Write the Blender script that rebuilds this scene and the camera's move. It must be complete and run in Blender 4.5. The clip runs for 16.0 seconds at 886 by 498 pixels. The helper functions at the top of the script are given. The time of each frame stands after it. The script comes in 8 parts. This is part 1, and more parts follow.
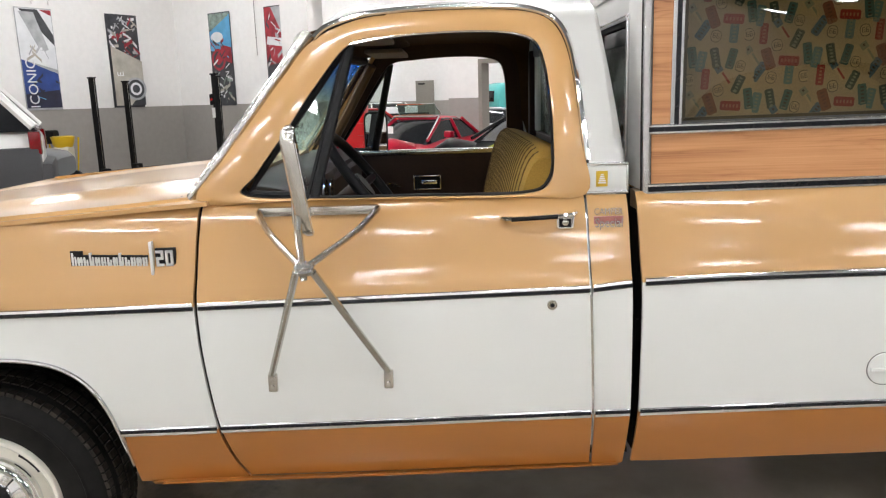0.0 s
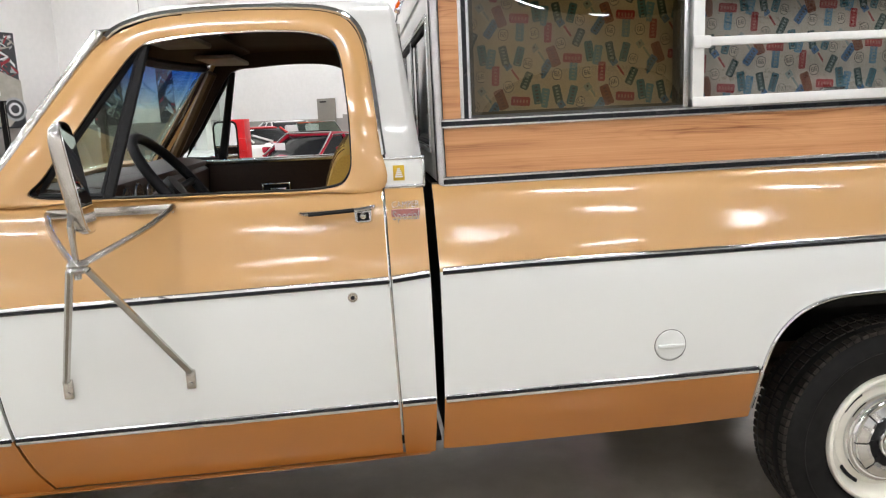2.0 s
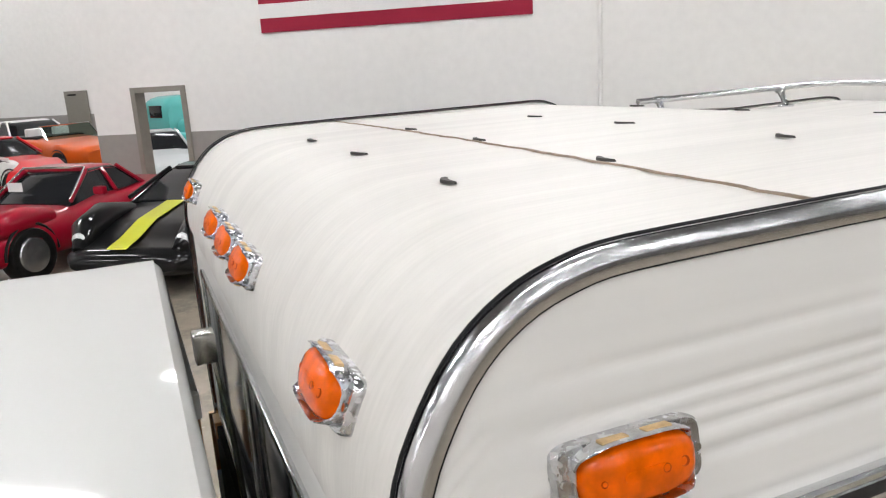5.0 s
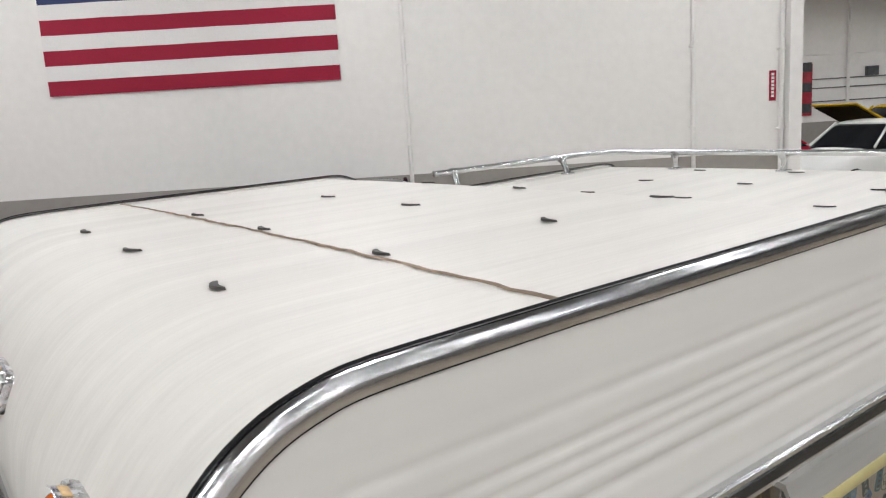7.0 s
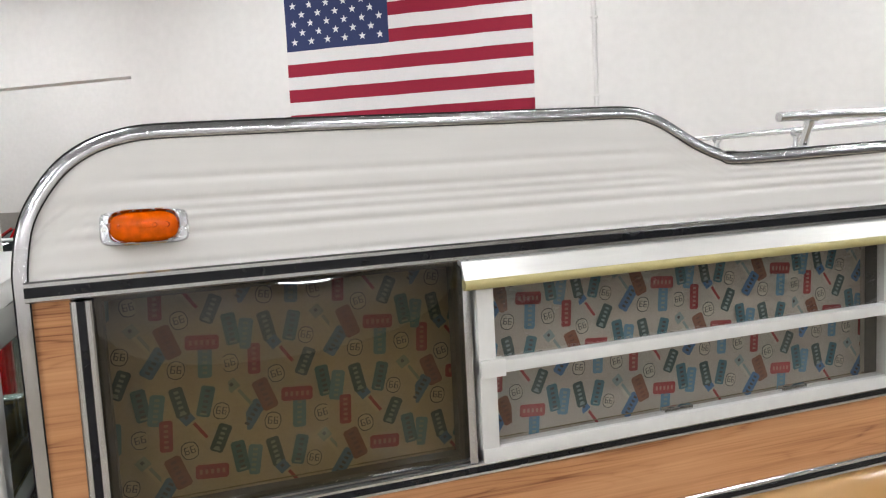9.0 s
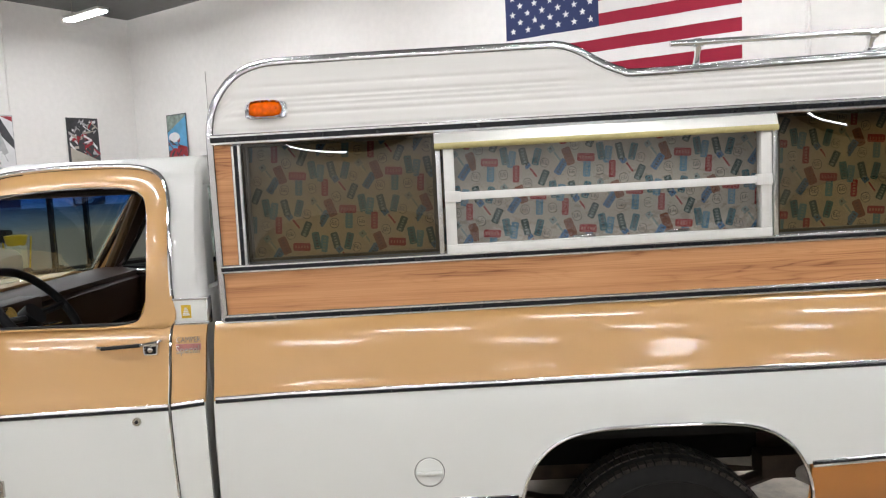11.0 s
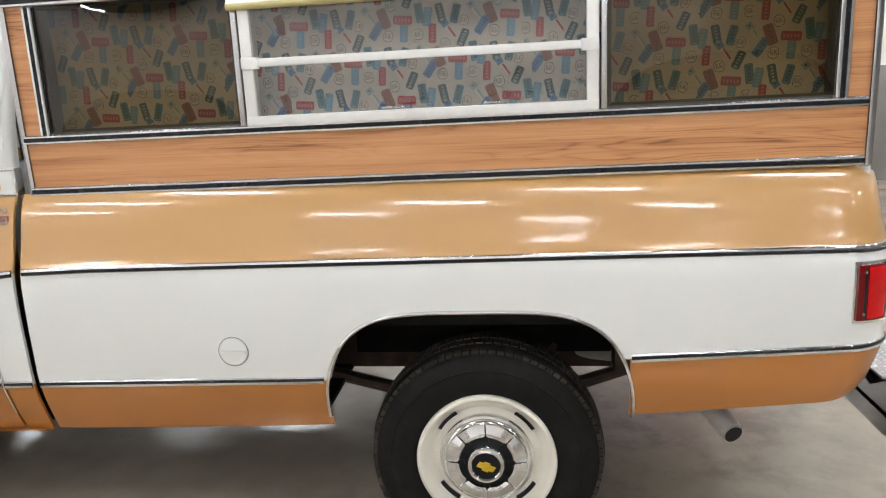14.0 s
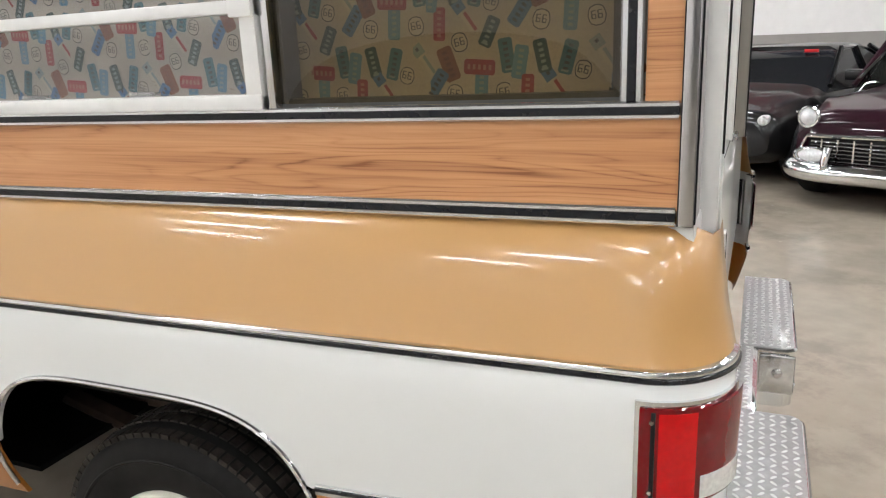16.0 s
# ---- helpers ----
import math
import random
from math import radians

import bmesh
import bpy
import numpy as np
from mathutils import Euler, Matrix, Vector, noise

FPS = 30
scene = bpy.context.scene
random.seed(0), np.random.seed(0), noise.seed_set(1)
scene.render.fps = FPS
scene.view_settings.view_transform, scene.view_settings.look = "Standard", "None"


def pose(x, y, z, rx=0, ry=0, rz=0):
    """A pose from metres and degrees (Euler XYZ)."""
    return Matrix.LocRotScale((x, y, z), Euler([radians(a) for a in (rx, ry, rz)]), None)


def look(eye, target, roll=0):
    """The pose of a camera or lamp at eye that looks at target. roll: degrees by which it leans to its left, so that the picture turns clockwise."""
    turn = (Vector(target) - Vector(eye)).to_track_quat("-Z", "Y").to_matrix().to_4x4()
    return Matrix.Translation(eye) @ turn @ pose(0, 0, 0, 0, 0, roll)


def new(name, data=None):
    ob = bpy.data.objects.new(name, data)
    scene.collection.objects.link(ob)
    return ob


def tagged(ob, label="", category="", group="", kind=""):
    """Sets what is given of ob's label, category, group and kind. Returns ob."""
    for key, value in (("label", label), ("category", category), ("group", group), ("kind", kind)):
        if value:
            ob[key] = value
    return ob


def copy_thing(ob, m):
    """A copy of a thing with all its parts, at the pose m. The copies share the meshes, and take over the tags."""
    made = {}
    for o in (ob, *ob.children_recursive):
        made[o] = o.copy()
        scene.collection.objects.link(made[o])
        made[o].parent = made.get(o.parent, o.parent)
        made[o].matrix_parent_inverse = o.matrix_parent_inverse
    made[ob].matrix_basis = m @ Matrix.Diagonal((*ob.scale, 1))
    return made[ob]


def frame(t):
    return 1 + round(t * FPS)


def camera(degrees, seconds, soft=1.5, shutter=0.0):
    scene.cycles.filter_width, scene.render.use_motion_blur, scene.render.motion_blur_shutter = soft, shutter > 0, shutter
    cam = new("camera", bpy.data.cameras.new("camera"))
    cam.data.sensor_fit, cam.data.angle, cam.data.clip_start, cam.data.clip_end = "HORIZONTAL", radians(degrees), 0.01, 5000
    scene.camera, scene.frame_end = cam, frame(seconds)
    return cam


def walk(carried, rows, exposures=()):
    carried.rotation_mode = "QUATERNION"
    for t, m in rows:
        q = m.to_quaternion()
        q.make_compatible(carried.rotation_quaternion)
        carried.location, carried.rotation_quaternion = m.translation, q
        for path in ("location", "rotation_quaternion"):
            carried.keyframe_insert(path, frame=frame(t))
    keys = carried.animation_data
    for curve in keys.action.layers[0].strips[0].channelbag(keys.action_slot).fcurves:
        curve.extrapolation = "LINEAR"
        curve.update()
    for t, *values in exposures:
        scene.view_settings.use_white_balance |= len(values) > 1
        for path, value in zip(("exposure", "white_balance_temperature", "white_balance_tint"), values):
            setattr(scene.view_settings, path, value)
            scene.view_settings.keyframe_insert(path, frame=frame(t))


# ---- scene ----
cam = camera(61.3, 16.0, soft=1.2)
PATH = [
    (0, (0.016, 0.061, 1.537), (-0.011, 2.02, 1.135), -1.7),
    (0.5, (0.114, -0.122, 1.491), (0.087, 1.841, 1.11), -2.0),
    (1, (0.194, -0.16, 1.503), (0.202, 1.807, 1.139), -2.1),
    (1.5, (0.269, -0.132, 1.501), (0.353, 1.834, 1.146), -2.3),
    (2, (0.329, 0.0, 1.467), (0.53, 1.957, 1.104), -2.4),
    (2.5, (0.353, 0.273, 1.509), (0.684, 2.207, 1.123), -2.4),
    (3, (0.377, 0.522, 1.585), (0.814, 2.431, 1.178), -2.4),
    (3.5, (0.414, 0.872, 1.764), (0.949, 2.76, 1.38), -2.6),
    (4, (0.407, 1.24, 1.941), (0.982, 3.099, 1.48), -2.5),
    (4.5, (0.386, 1.513, 2.126), (1.029, 3.345, 1.647), -3.2),
    (5, (0.413, 1.703, 2.234), (1.149, 3.501, 1.759), -3.4),
    (7.3, (0.485, 1.668, 2.281), (1.684, 3.237, 1.96), -3.2),
    (7.5, (0.5, 1.618, 2.25), (1.709, 3.182, 1.95), -3.0),
    (8, (0.614, 1.419, 2.188), (1.797, 3.009, 1.921), -3.2),
    (8.5, (0.727, 1.162, 2.11), (1.671, 2.911, 1.881), -3.0),
    (9, (0.803, 0.837, 1.992), (1.432, 2.726, 1.793), -2.9),
    (9.5, (0.973, 0.505, 1.912), (1.301, 2.469, 1.724), -2.7),
    (10, (1.125, 0.259, 1.805), (1.281, 2.246, 1.633), -2.6),
    (10.2, (1.163, 0.126, 1.77), (1.27, 2.116, 1.596), -2.6),
    (12.3, (1.526, -0.463, 1.599), (1.408, 1.521, 1.382), -2.7),
    (12.5, (1.568, -0.455, 1.577), (1.433, 1.527, 1.348), -2.6),
    (13, (1.669, -0.366, 1.523), (1.498, 1.605, 1.231), -2.8),
    (13.5, (1.836, -0.206, 1.566), (1.631, 1.748, 1.188), -2.8),
    (14, (2.109, -0.085, 1.563), (1.884, 1.852, 1.118), -2.6),
    (14.5, (2.424, 0.042, 1.559), (2.12, 1.957, 1.069), -2.7),
    (15, (2.686, 0.294, 1.565), (2.264, 2.18, 1.05), -2.5),
    (15.5, (2.941, 0.568, 1.522), (2.359, 2.415, 1.024), -2.1),
    (16, (3.155, 0.953, 1.561), (2.395, 2.726, 1.03), -2.5),
]
EXPOSURE = [(0, 0.22), (2.5, 0.26), (3.5, 0.16), (4.5, -0.04), (5, -0.20), (7.3, -0.40), (8.5, -0.28), (9, -0.14), (10, 0.0), (12.5, 0.12), (16, 0.18)]
walk(cam, [(t, look(eye, target, roll)) for t, eye, target, roll in PATH], EXPOSURE)

# ---------------------------------------------------------------- world and light
world = bpy.data.worlds.new("hall_air")
scene.world = world
world.use_nodes = True
world.node_tree.nodes["Background"].inputs[0].default_value = (0.9, 0.95, 1.0, 1)
world.node_tree.nodes["Background"].inputs[1].default_value = 0.05
scene.view_settings.exposure = 0.0

TURN = math.radians(-34)          # the hall stands at an angle to the truck
CU, SU = math.cos(TURN), math.sin(TURN)


def hall(u, n, z=0.0):
    """A place in the hall's own axes (along the flag wall, towards it, up)."""
    return Vector((CU * u - SU * n, SU * u + CU * n, z))


HALL = Matrix.Rotation(TURN, 4, "Z")

# ---------------------------------------------------------------- materials


def material(name, color, rough=0.5, metal=0.0, grain=0.0, grain_scale=40.0, stain=0.0, stain_scale=3.0, bump=0.0,
             coat=0.0, rough_var=0.0, stretch=(1, 1, 1), random_tint=0.0, spec=0.5, bump_scale=None, coat_rough=0.06):
    m = bpy.data.materials.new(name)
    m.use_nodes = True
    nt = m.node_tree
    b = nt.nodes["Principled BSDF"]
    b.inputs["Roughness"].default_value = rough
    b.inputs["Metallic"].default_value = metal
    b.inputs["Coat Weight"].default_value = coat
    b.inputs["Coat Roughness"].default_value = coat_rough
    b.inputs["Specular IOR Level"].default_value = spec
    b.inputs["Base Color"].default_value = (*color, 1)
    tc = nt.nodes.new("ShaderNodeTexCoord")
    mp = nt.nodes.new("ShaderNodeMapping")
    mp.inputs["Scale"].default_value = stretch
    nt.links.new(tc.outputs["Object"], mp.inputs["Vector"])

    def noise_tex(scale, detail=4.0):
        n = nt.nodes.new("ShaderNodeTexNoise")
        n.inputs["Scale"].default_value = scale
        n.inputs["Detail"].default_value = detail
        nt.links.new(mp.outputs["Vector"], n.inputs["Vector"])
        return n

    col = None
    for amount, scale in ((stain, stain_scale), (grain, grain_scale)):
        if amount <= 0:
            continue
        n = noise_tex(scale)
        r = nt.nodes.new("ShaderNodeMapRange")
        r.inputs["From Min"].default_value, r.inputs["From Max"].default_value = 0.3, 0.7
        r.inputs["To Min"].default_value, r.inputs["To Max"].default_value = 1 - amount, 1 + amount * 0.6
        nt.links.new(n.outputs["Fac"], r.inputs["Value"])
        mul = nt.nodes.new("ShaderNodeMix")
        mul.data_type, mul.blend_type = "RGBA", "MULTIPLY"
        mul.inputs["Factor"].default_value = 1.0
        if col is None:
            mul.inputs["A"].default_value = (*color, 1)
        else:
            nt.links.new(col, mul.inputs["A"])
        nt.links.new(r.outputs["Result"], mul.inputs["B"])
        col = mul.outputs["Result"]
    if random_tint > 0:
        oi = nt.nodes.new("ShaderNodeObjectInfo")
        r = nt.nodes.new("ShaderNodeMapRange")
        r.inputs["To Min"].default_value, r.inputs["To Max"].default_value = 1 - random_tint, 1 + random_tint
        nt.links.new(oi.outputs["Random"], r.inputs["Value"])
        mul = nt.nodes.new("ShaderNodeMix")
        mul.data_type, mul.blend_type = "RGBA", "MULTIPLY"
        mul.inputs["Factor"].default_value = 1.0
        if col is None:
            mul.inputs["A"].default_value = (*color, 1)
        else:
            nt.links.new(col, mul.inputs["A"])
        nt.links.new(r.outputs["Result"], mul.inputs["B"])
        col = mul.outputs["Result"]
    if col is not None:
        nt.links.new(col, b.inputs["Base Color"])
    if rough_var > 0:
        n = noise_tex(stain_scale * 2.3)
        r = nt.nodes.new("ShaderNodeMapRange")
        r.inputs["From Min"].default_value, r.inputs["From Max"].default_value = 0.3, 0.7
        r.inputs["To Min"].default_value, r.inputs["To Max"].default_value = max(0.02, rough - rough_var), rough + rough_var
        nt.links.new(n.outputs["Fac"], r.inputs["Value"])
        nt.links.new(r.outputs["Result"], b.inputs["Roughness"])
    if bump > 0:
        n = noise_tex(bump_scale or grain_scale * 1.5)
        bp = nt.nodes.new("ShaderNodeBump")
        bp.inputs["Strength"].default_value = min(1.0, bump * 10)
        bp.inputs["Distance"].default_value = bump
        nt.links.new(n.outputs["Fac"], bp.inputs["Height"])
        nt.links.new(bp.outputs["Normal"], b.inputs["Normal"])
    return m


def glass(name, color, rough=0.0, gloss=0.05, ripple=0.0):
    """A clear pane: mostly see-through, with the gloss of glass and a tint."""
    m = bpy.data.materials.new(name)
    m.use_nodes = True
    nt = m.node_tree
    out = nt.nodes["Material Output"]
    nt.nodes.remove(nt.nodes["Principled BSDF"])
    tr = nt.nodes.new("ShaderNodeBsdfTransparent")
    tr.inputs["Color"].default_value = (*color, 1)
    gl = nt.nodes.new("ShaderNodeBsdfGlossy")
    gl.inputs["Roughness"].default_value = rough
    gl.inputs["Color"].default_value = (1, 1, 1, 1)
    if ripple:
        tx = nt.nodes.new("ShaderNodeTexNoise")
        tx.inputs["Scale"].default_value, tx.inputs["Detail"].default_value = 14.0, 3.0
        bp = nt.nodes.new("ShaderNodeBump")
        bp.inputs["Distance"].default_value = ripple
        nt.links.new(nt.nodes.new("ShaderNodeTexCoord").outputs["Object"], tx.inputs["Vector"])
        nt.links.new(tx.outputs["Fac"], bp.inputs["Height"])
        nt.links.new(bp.outputs["Normal"], gl.inputs["Normal"])
    lw = nt.nodes.new("ShaderNodeLayerWeight")
    lw.inputs["Blend"].default_value = 0.5
    pw = nt.nodes.new("ShaderNodeMath")
    pw.operation = "POWER"
    pw.inputs[1].default_value = 5.0
    nt.links.new(lw.outputs["Facing"], pw.inputs[0])
    fr = nt.nodes.new("ShaderNodeMath")
    fr.operation = "MULTIPLY_ADD"
    fr.inputs[1].default_value, fr.inputs[2].default_value = 1 - gloss, gloss
    nt.links.new(pw.outputs[0], fr.inputs[0])
    mx = nt.nodes.new("ShaderNodeMixShader")
    nt.links.new(fr.outputs[0], mx.inputs["Fac"])
    nt.links.new(tr.outputs["BSDF"], mx.inputs[1])
    nt.links.new(gl.outputs["BSDF"], mx.inputs[2])
    nt.links.new(mx.outputs["Shader"], out.inputs["Surface"])
    return m


def glow(name, color, strength):
    m = bpy.data.materials.new(name)
    m.use_nodes = True
    b = m.node_tree.nodes["Principled BSDF"]
    b.inputs["Base Color"].default_value = (*color, 1)
    b.inputs["Emission Color"].default_value = (*color, 1)
    b.inputs["Emission Strength"].default_value = strength
    return m


def wood_print(name):
    """Printed wood-grain vinyl: contour lines of a stretched noise give cathedrals, over fine streaks."""
    m = bpy.data.materials.new(name)
    m.use_nodes = True
    nt = m.node_tree
    b = nt.nodes["Principled BSDF"]
    tc = nt.nodes.new("ShaderNodeTexCoord")

    def noise(sc, detail, rough=0.5, warp=0.0):
        mp = nt.nodes.new("ShaderNodeMapping")
        mp.inputs["Scale"].default_value = sc
        nt.links.new(tc.outputs["Object"], mp.inputs["Vector"])
        n = nt.nodes.new("ShaderNodeTexNoise")
        n.inputs["Scale"].default_value, n.inputs["Detail"].default_value = 1.0, detail
        n.inputs["Roughness"].default_value, n.inputs["Distortion"].default_value = rough, warp
        nt.links.new(mp.outputs["Vector"], n.inputs["Vector"])
        return n.outputs["Fac"]

    def calc(op, a, c):
        n = nt.nodes.new("ShaderNodeMath")
        n.operation = op
        for k, q in enumerate((a, c)):
            if isinstance(q, (int, float)):
                n.inputs[k].default_value = q
            else:
                nt.links.new(q, n.inputs[k])
        return n.outputs[0]

    fine = noise((3.0, 1.0, 260.0), 5.0, 0.6)
    streak = noise((1.1, 1.0, 55.0), 4.0, 0.55)
    broad = noise((1.3, 1.0, 13.0), 2.0)
    # contour lines, thin and dark, with a band of heartwood where they crowd
    field = calc("ADD", noise((0.95, 1.0, 17.0), 2.5, 0.45, 0.30), calc("MULTIPLY", streak, 0.05))
    saw = calc("PINGPONG", calc("MULTIPLY", field, 15.0), 0.5)
    line = calc("POWER", calc("SUBTRACT", 1.0, calc("MULTIPLY", saw, 2.0)), 3.0)
    where = nt.nodes.new("ShaderNodeMapRange")
    where.inputs["From Min"].default_value, where.inputs["From Max"].default_value = 0.40, 0.62
    nt.links.new(noise((0.7, 1.0, 8.0), 2.0), where.inputs["Value"])
    line = calc("MULTIPLY", line, calc("ADD", where.outputs["Result"], 0.22))
    tone = calc("ADD", calc("MULTIPLY", streak, 0.66), calc("ADD", calc("MULTIPLY", fine, 0.34), calc("SUBTRACT", calc("MULTIPLY", broad, 0.30), 0.14)))
    tone = calc("SUBTRACT", tone, calc("MULTIPLY", line, 0.145))
    cr = nt.nodes.new("ShaderNodeValToRGB")
    e = cr.color_ramp.elements
    e[0].position, e[0].color = 0.28, (0.24, 0.085, 0.030, 1)
    e[1].position, e[1].color = 0.66, (0.62, 0.325, 0.155, 1)
    for pos, col in ((0.38, (0.43, 0.190, 0.078, 1)), (0.50, (0.535, 0.258, 0.113, 1))):
        e.new(pos).color = col
    nt.links.new(tone, cr.inputs["Fac"])
    nt.links.new(cr.outputs["Color"], b.inputs["Base Color"])
    b.inputs["Roughness"].default_value = 0.36
    bp = nt.nodes.new("ShaderNodeBump")
    bp.inputs["Strength"].default_value, bp.inputs["Distance"].default_value = 0.12, 0.0008
    nt.links.new(fine, bp.inputs["Height"])
    nt.links.new(bp.outputs["Normal"], b.inputs["Normal"])
    return m


GOLD = material("gold_paint", (0.520, 0.298, 0.111), 0.30, 0.0, stain=0.03, stain_scale=1.5, coat=0.8, coat_rough=0.09, bump=0.00012, bump_scale=5.0)
COPPER = material("copper_paint", (0.43, 0.166, 0.033), 0.34, 0.0, stain=0.04, stain_scale=2.0, coat=0.6, bump=0.00012, bump_scale=5.0)
WHITE = material("white_paint", (0.72, 0.73, 0.71), 0.35, 0.0, stain=0.015, stain_scale=1.5, coat=0.8, bump=0.00012, bump_scale=5.0)
SKIN = material("white_aluminium_skin", (0.715, 0.70, 0.675), 0.42, 0.0, grain=0.04, grain_scale=7.0, stain=0.05, stain_scale=2.2, stretch=(0.25, 1, 5), bump=0.0003, bump_scale=4.0)
ROOFSKIN = material("white_roof_coating", (0.66, 0.635, 0.60), 0.5, 0.0, grain=0.05, grain_scale=30, stain=0.08, stain_scale=3.0, stretch=(0.25, 5, 1), bump=0.0012, bump_scale=14.0)
CHROME = material("chrome", (0.80, 0.81, 0.82), 0.09, 1.0)
STEEL = material("stainless_steel", (0.54, 0.52, 0.48), 0.24, 1.0, grain=0.08, grain_scale=40)
ALU = material("brushed_aluminium", (0.70, 0.71, 0.72), 0.20, 1.0)
BEZEL = material("worn_chrome_bezel", (0.62, 0.62, 0.63), 0.24, 1.0, grain=0.3, grain_scale=90, rough_var=0.1, stain_scale=40)
EDGEALU = material("worn_aluminium_trim", (0.60, 0.60, 0.61), 0.18, 1.0, grain=0.06, grain_scale=30, rough_var=0.04, stain_scale=4)
WALU = material("white_anodised_frame", (0.78, 0.78, 0.76), 0.35, 0.15, grain=0.04, grain_scale=30)
HOODALU = material("pale_brushed_aluminium", (0.74, 0.73, 0.70), 0.30, 0.65, grain=0.05, grain_scale=30, stain=0.06, stain_scale=5, stretch=(0.3, 1, 3))
BLACK = material("black_rubber", (0.010, 0.010, 0.011), 0.5, 0.0, grain=0.2, grain_scale=60, spec=0.18)
NAVY = material("dark_vinyl_insert", (0.009, 0.010, 0.013), 0.26, 0.0, grain=0.15, grain_scale=50, spec=0.35)
TYRE = material("tyre_rubber", (0.010, 0.0095, 0.009), 0.62, 0.0, grain=0.3, grain_scale=30, stain=0.3, stain_scale=8, bump=0.001, spec=0.16)
TREAD = material("dusty_tyre_tread", (0.034, 0.029, 0.024), 0.75, 0.0, grain=0.4, grain_scale=45, stain=0.5, stain_scale=9, spec=0.2)
CREAM = material("cream_wheel_paint", (0.74, 0.71, 0.62), 0.35, 0.0, stain=0.05, stain_scale=8, coat=0.4)
WOOD = wood_print("wood_grain_vinyl")
AMBER = material("amber_lens", (0.80, 0.118, 0.0), 0.18, 0.0, grain=0.16, grain_scale=90, stain=0.20, stain_scale=34, spec=0.20)
RED = material("red_lens", (0.15, 0.0, 0.002), 0.14, 0.0, grain=0.2, grain_scale=40, coat=0.4, spec=0.3)
REDHOT = material("red_lens_centre", (0.56, 0.0, 0.002), 0.2, 0.0, grain=0.1, grain_scale=80, coat=0.3, spec=0.3)
CLEARLENS = material("clear_lens", (0.62, 0.60, 0.56), 0.15, 0.0, grain=0.15, grain_scale=120)
BROWN = material("dark_brown_vinyl", (0.028, 0.013, 0.008), 0.55, 0.0, grain=0.15, grain_scale=90, bump=0.0008, spec=0.3)
TANV = material("tan_vinyl", (0.10, 0.060, 0.028), 0.55, 0.0, grain=0.1, grain_scale=90, bump=0.0008, spec=0.3)
MUSTARD = material("mustard_cloth", (0.42, 0.25, 0.04), 0.8, 0.0, grain=0.15, grain_scale=200, bump=0.0006)
HEADLINE = material("brown_headliner", (0.055, 0.032, 0.014), 0.9, 0.0, grain=0.1, grain_scale=80, spec=0.2)
DARK = material("underbody_black", (0.008, 0.0075, 0.007), 0.8, 0.0, grain=0.3, grain_scale=12, stain=0.3, spec=0.15)
DIRTY = material("rusty_underbody_steel", (0.07, 0.045, 0.032), 0.7, 0.2, grain=0.4, grain_scale=15, stain=0.3)
CLOTH = material("cream_print_cotton", (0.56, 0.51, 0.44), 0.9, 0.0, grain=0.1, grain_scale=250, stain=0.08, stain_scale=6)
SMOKE = glass("smoked_acrylic", (0.285, 0.214, 0.092), 0.03, 0.055)
HAZY = glass("hazy_louvre_glass", (0.655, 0.655, 0.645), 0.03, 0.11, 0.006)
TINTDARK = material("dark_tinted_glass", (0.012, 0.013, 0.014), 0.06, 0.0, spec=0.5)
GREENISH = glass("green_tint_glass", (0.72, 0.80, 0.76), 0.0)

# the white paint made darker to offset strong light on the cab roof
WHITEDIM = material("white_paint_dimmed", (0.57, 0.57, 0.55), 0.4, 0.0, stain=0.02, stain_scale=1.5, coat=0.5)
WALLW = material("white_painted_concrete", (0.80, 0.785, 0.765), 0.6, 0.0, grain=0.03, grain_scale=8, stain=0.03, stain_scale=0.4, bump=0.002, bump_scale=3.0)
WALLG = material("grey_painted_concrete", (0.30, 0.28, 0.26), 0.5, 0.0, grain=0.05, grain_scale=8, stain=0.05, stain_scale=0.6, bump=0.002, bump_scale=3.0)
CEIL = material("dark_grey_metal_deck", (0.13, 0.13, 0.128), 0.6, 0.0, grain=0.05, grain_scale=5)


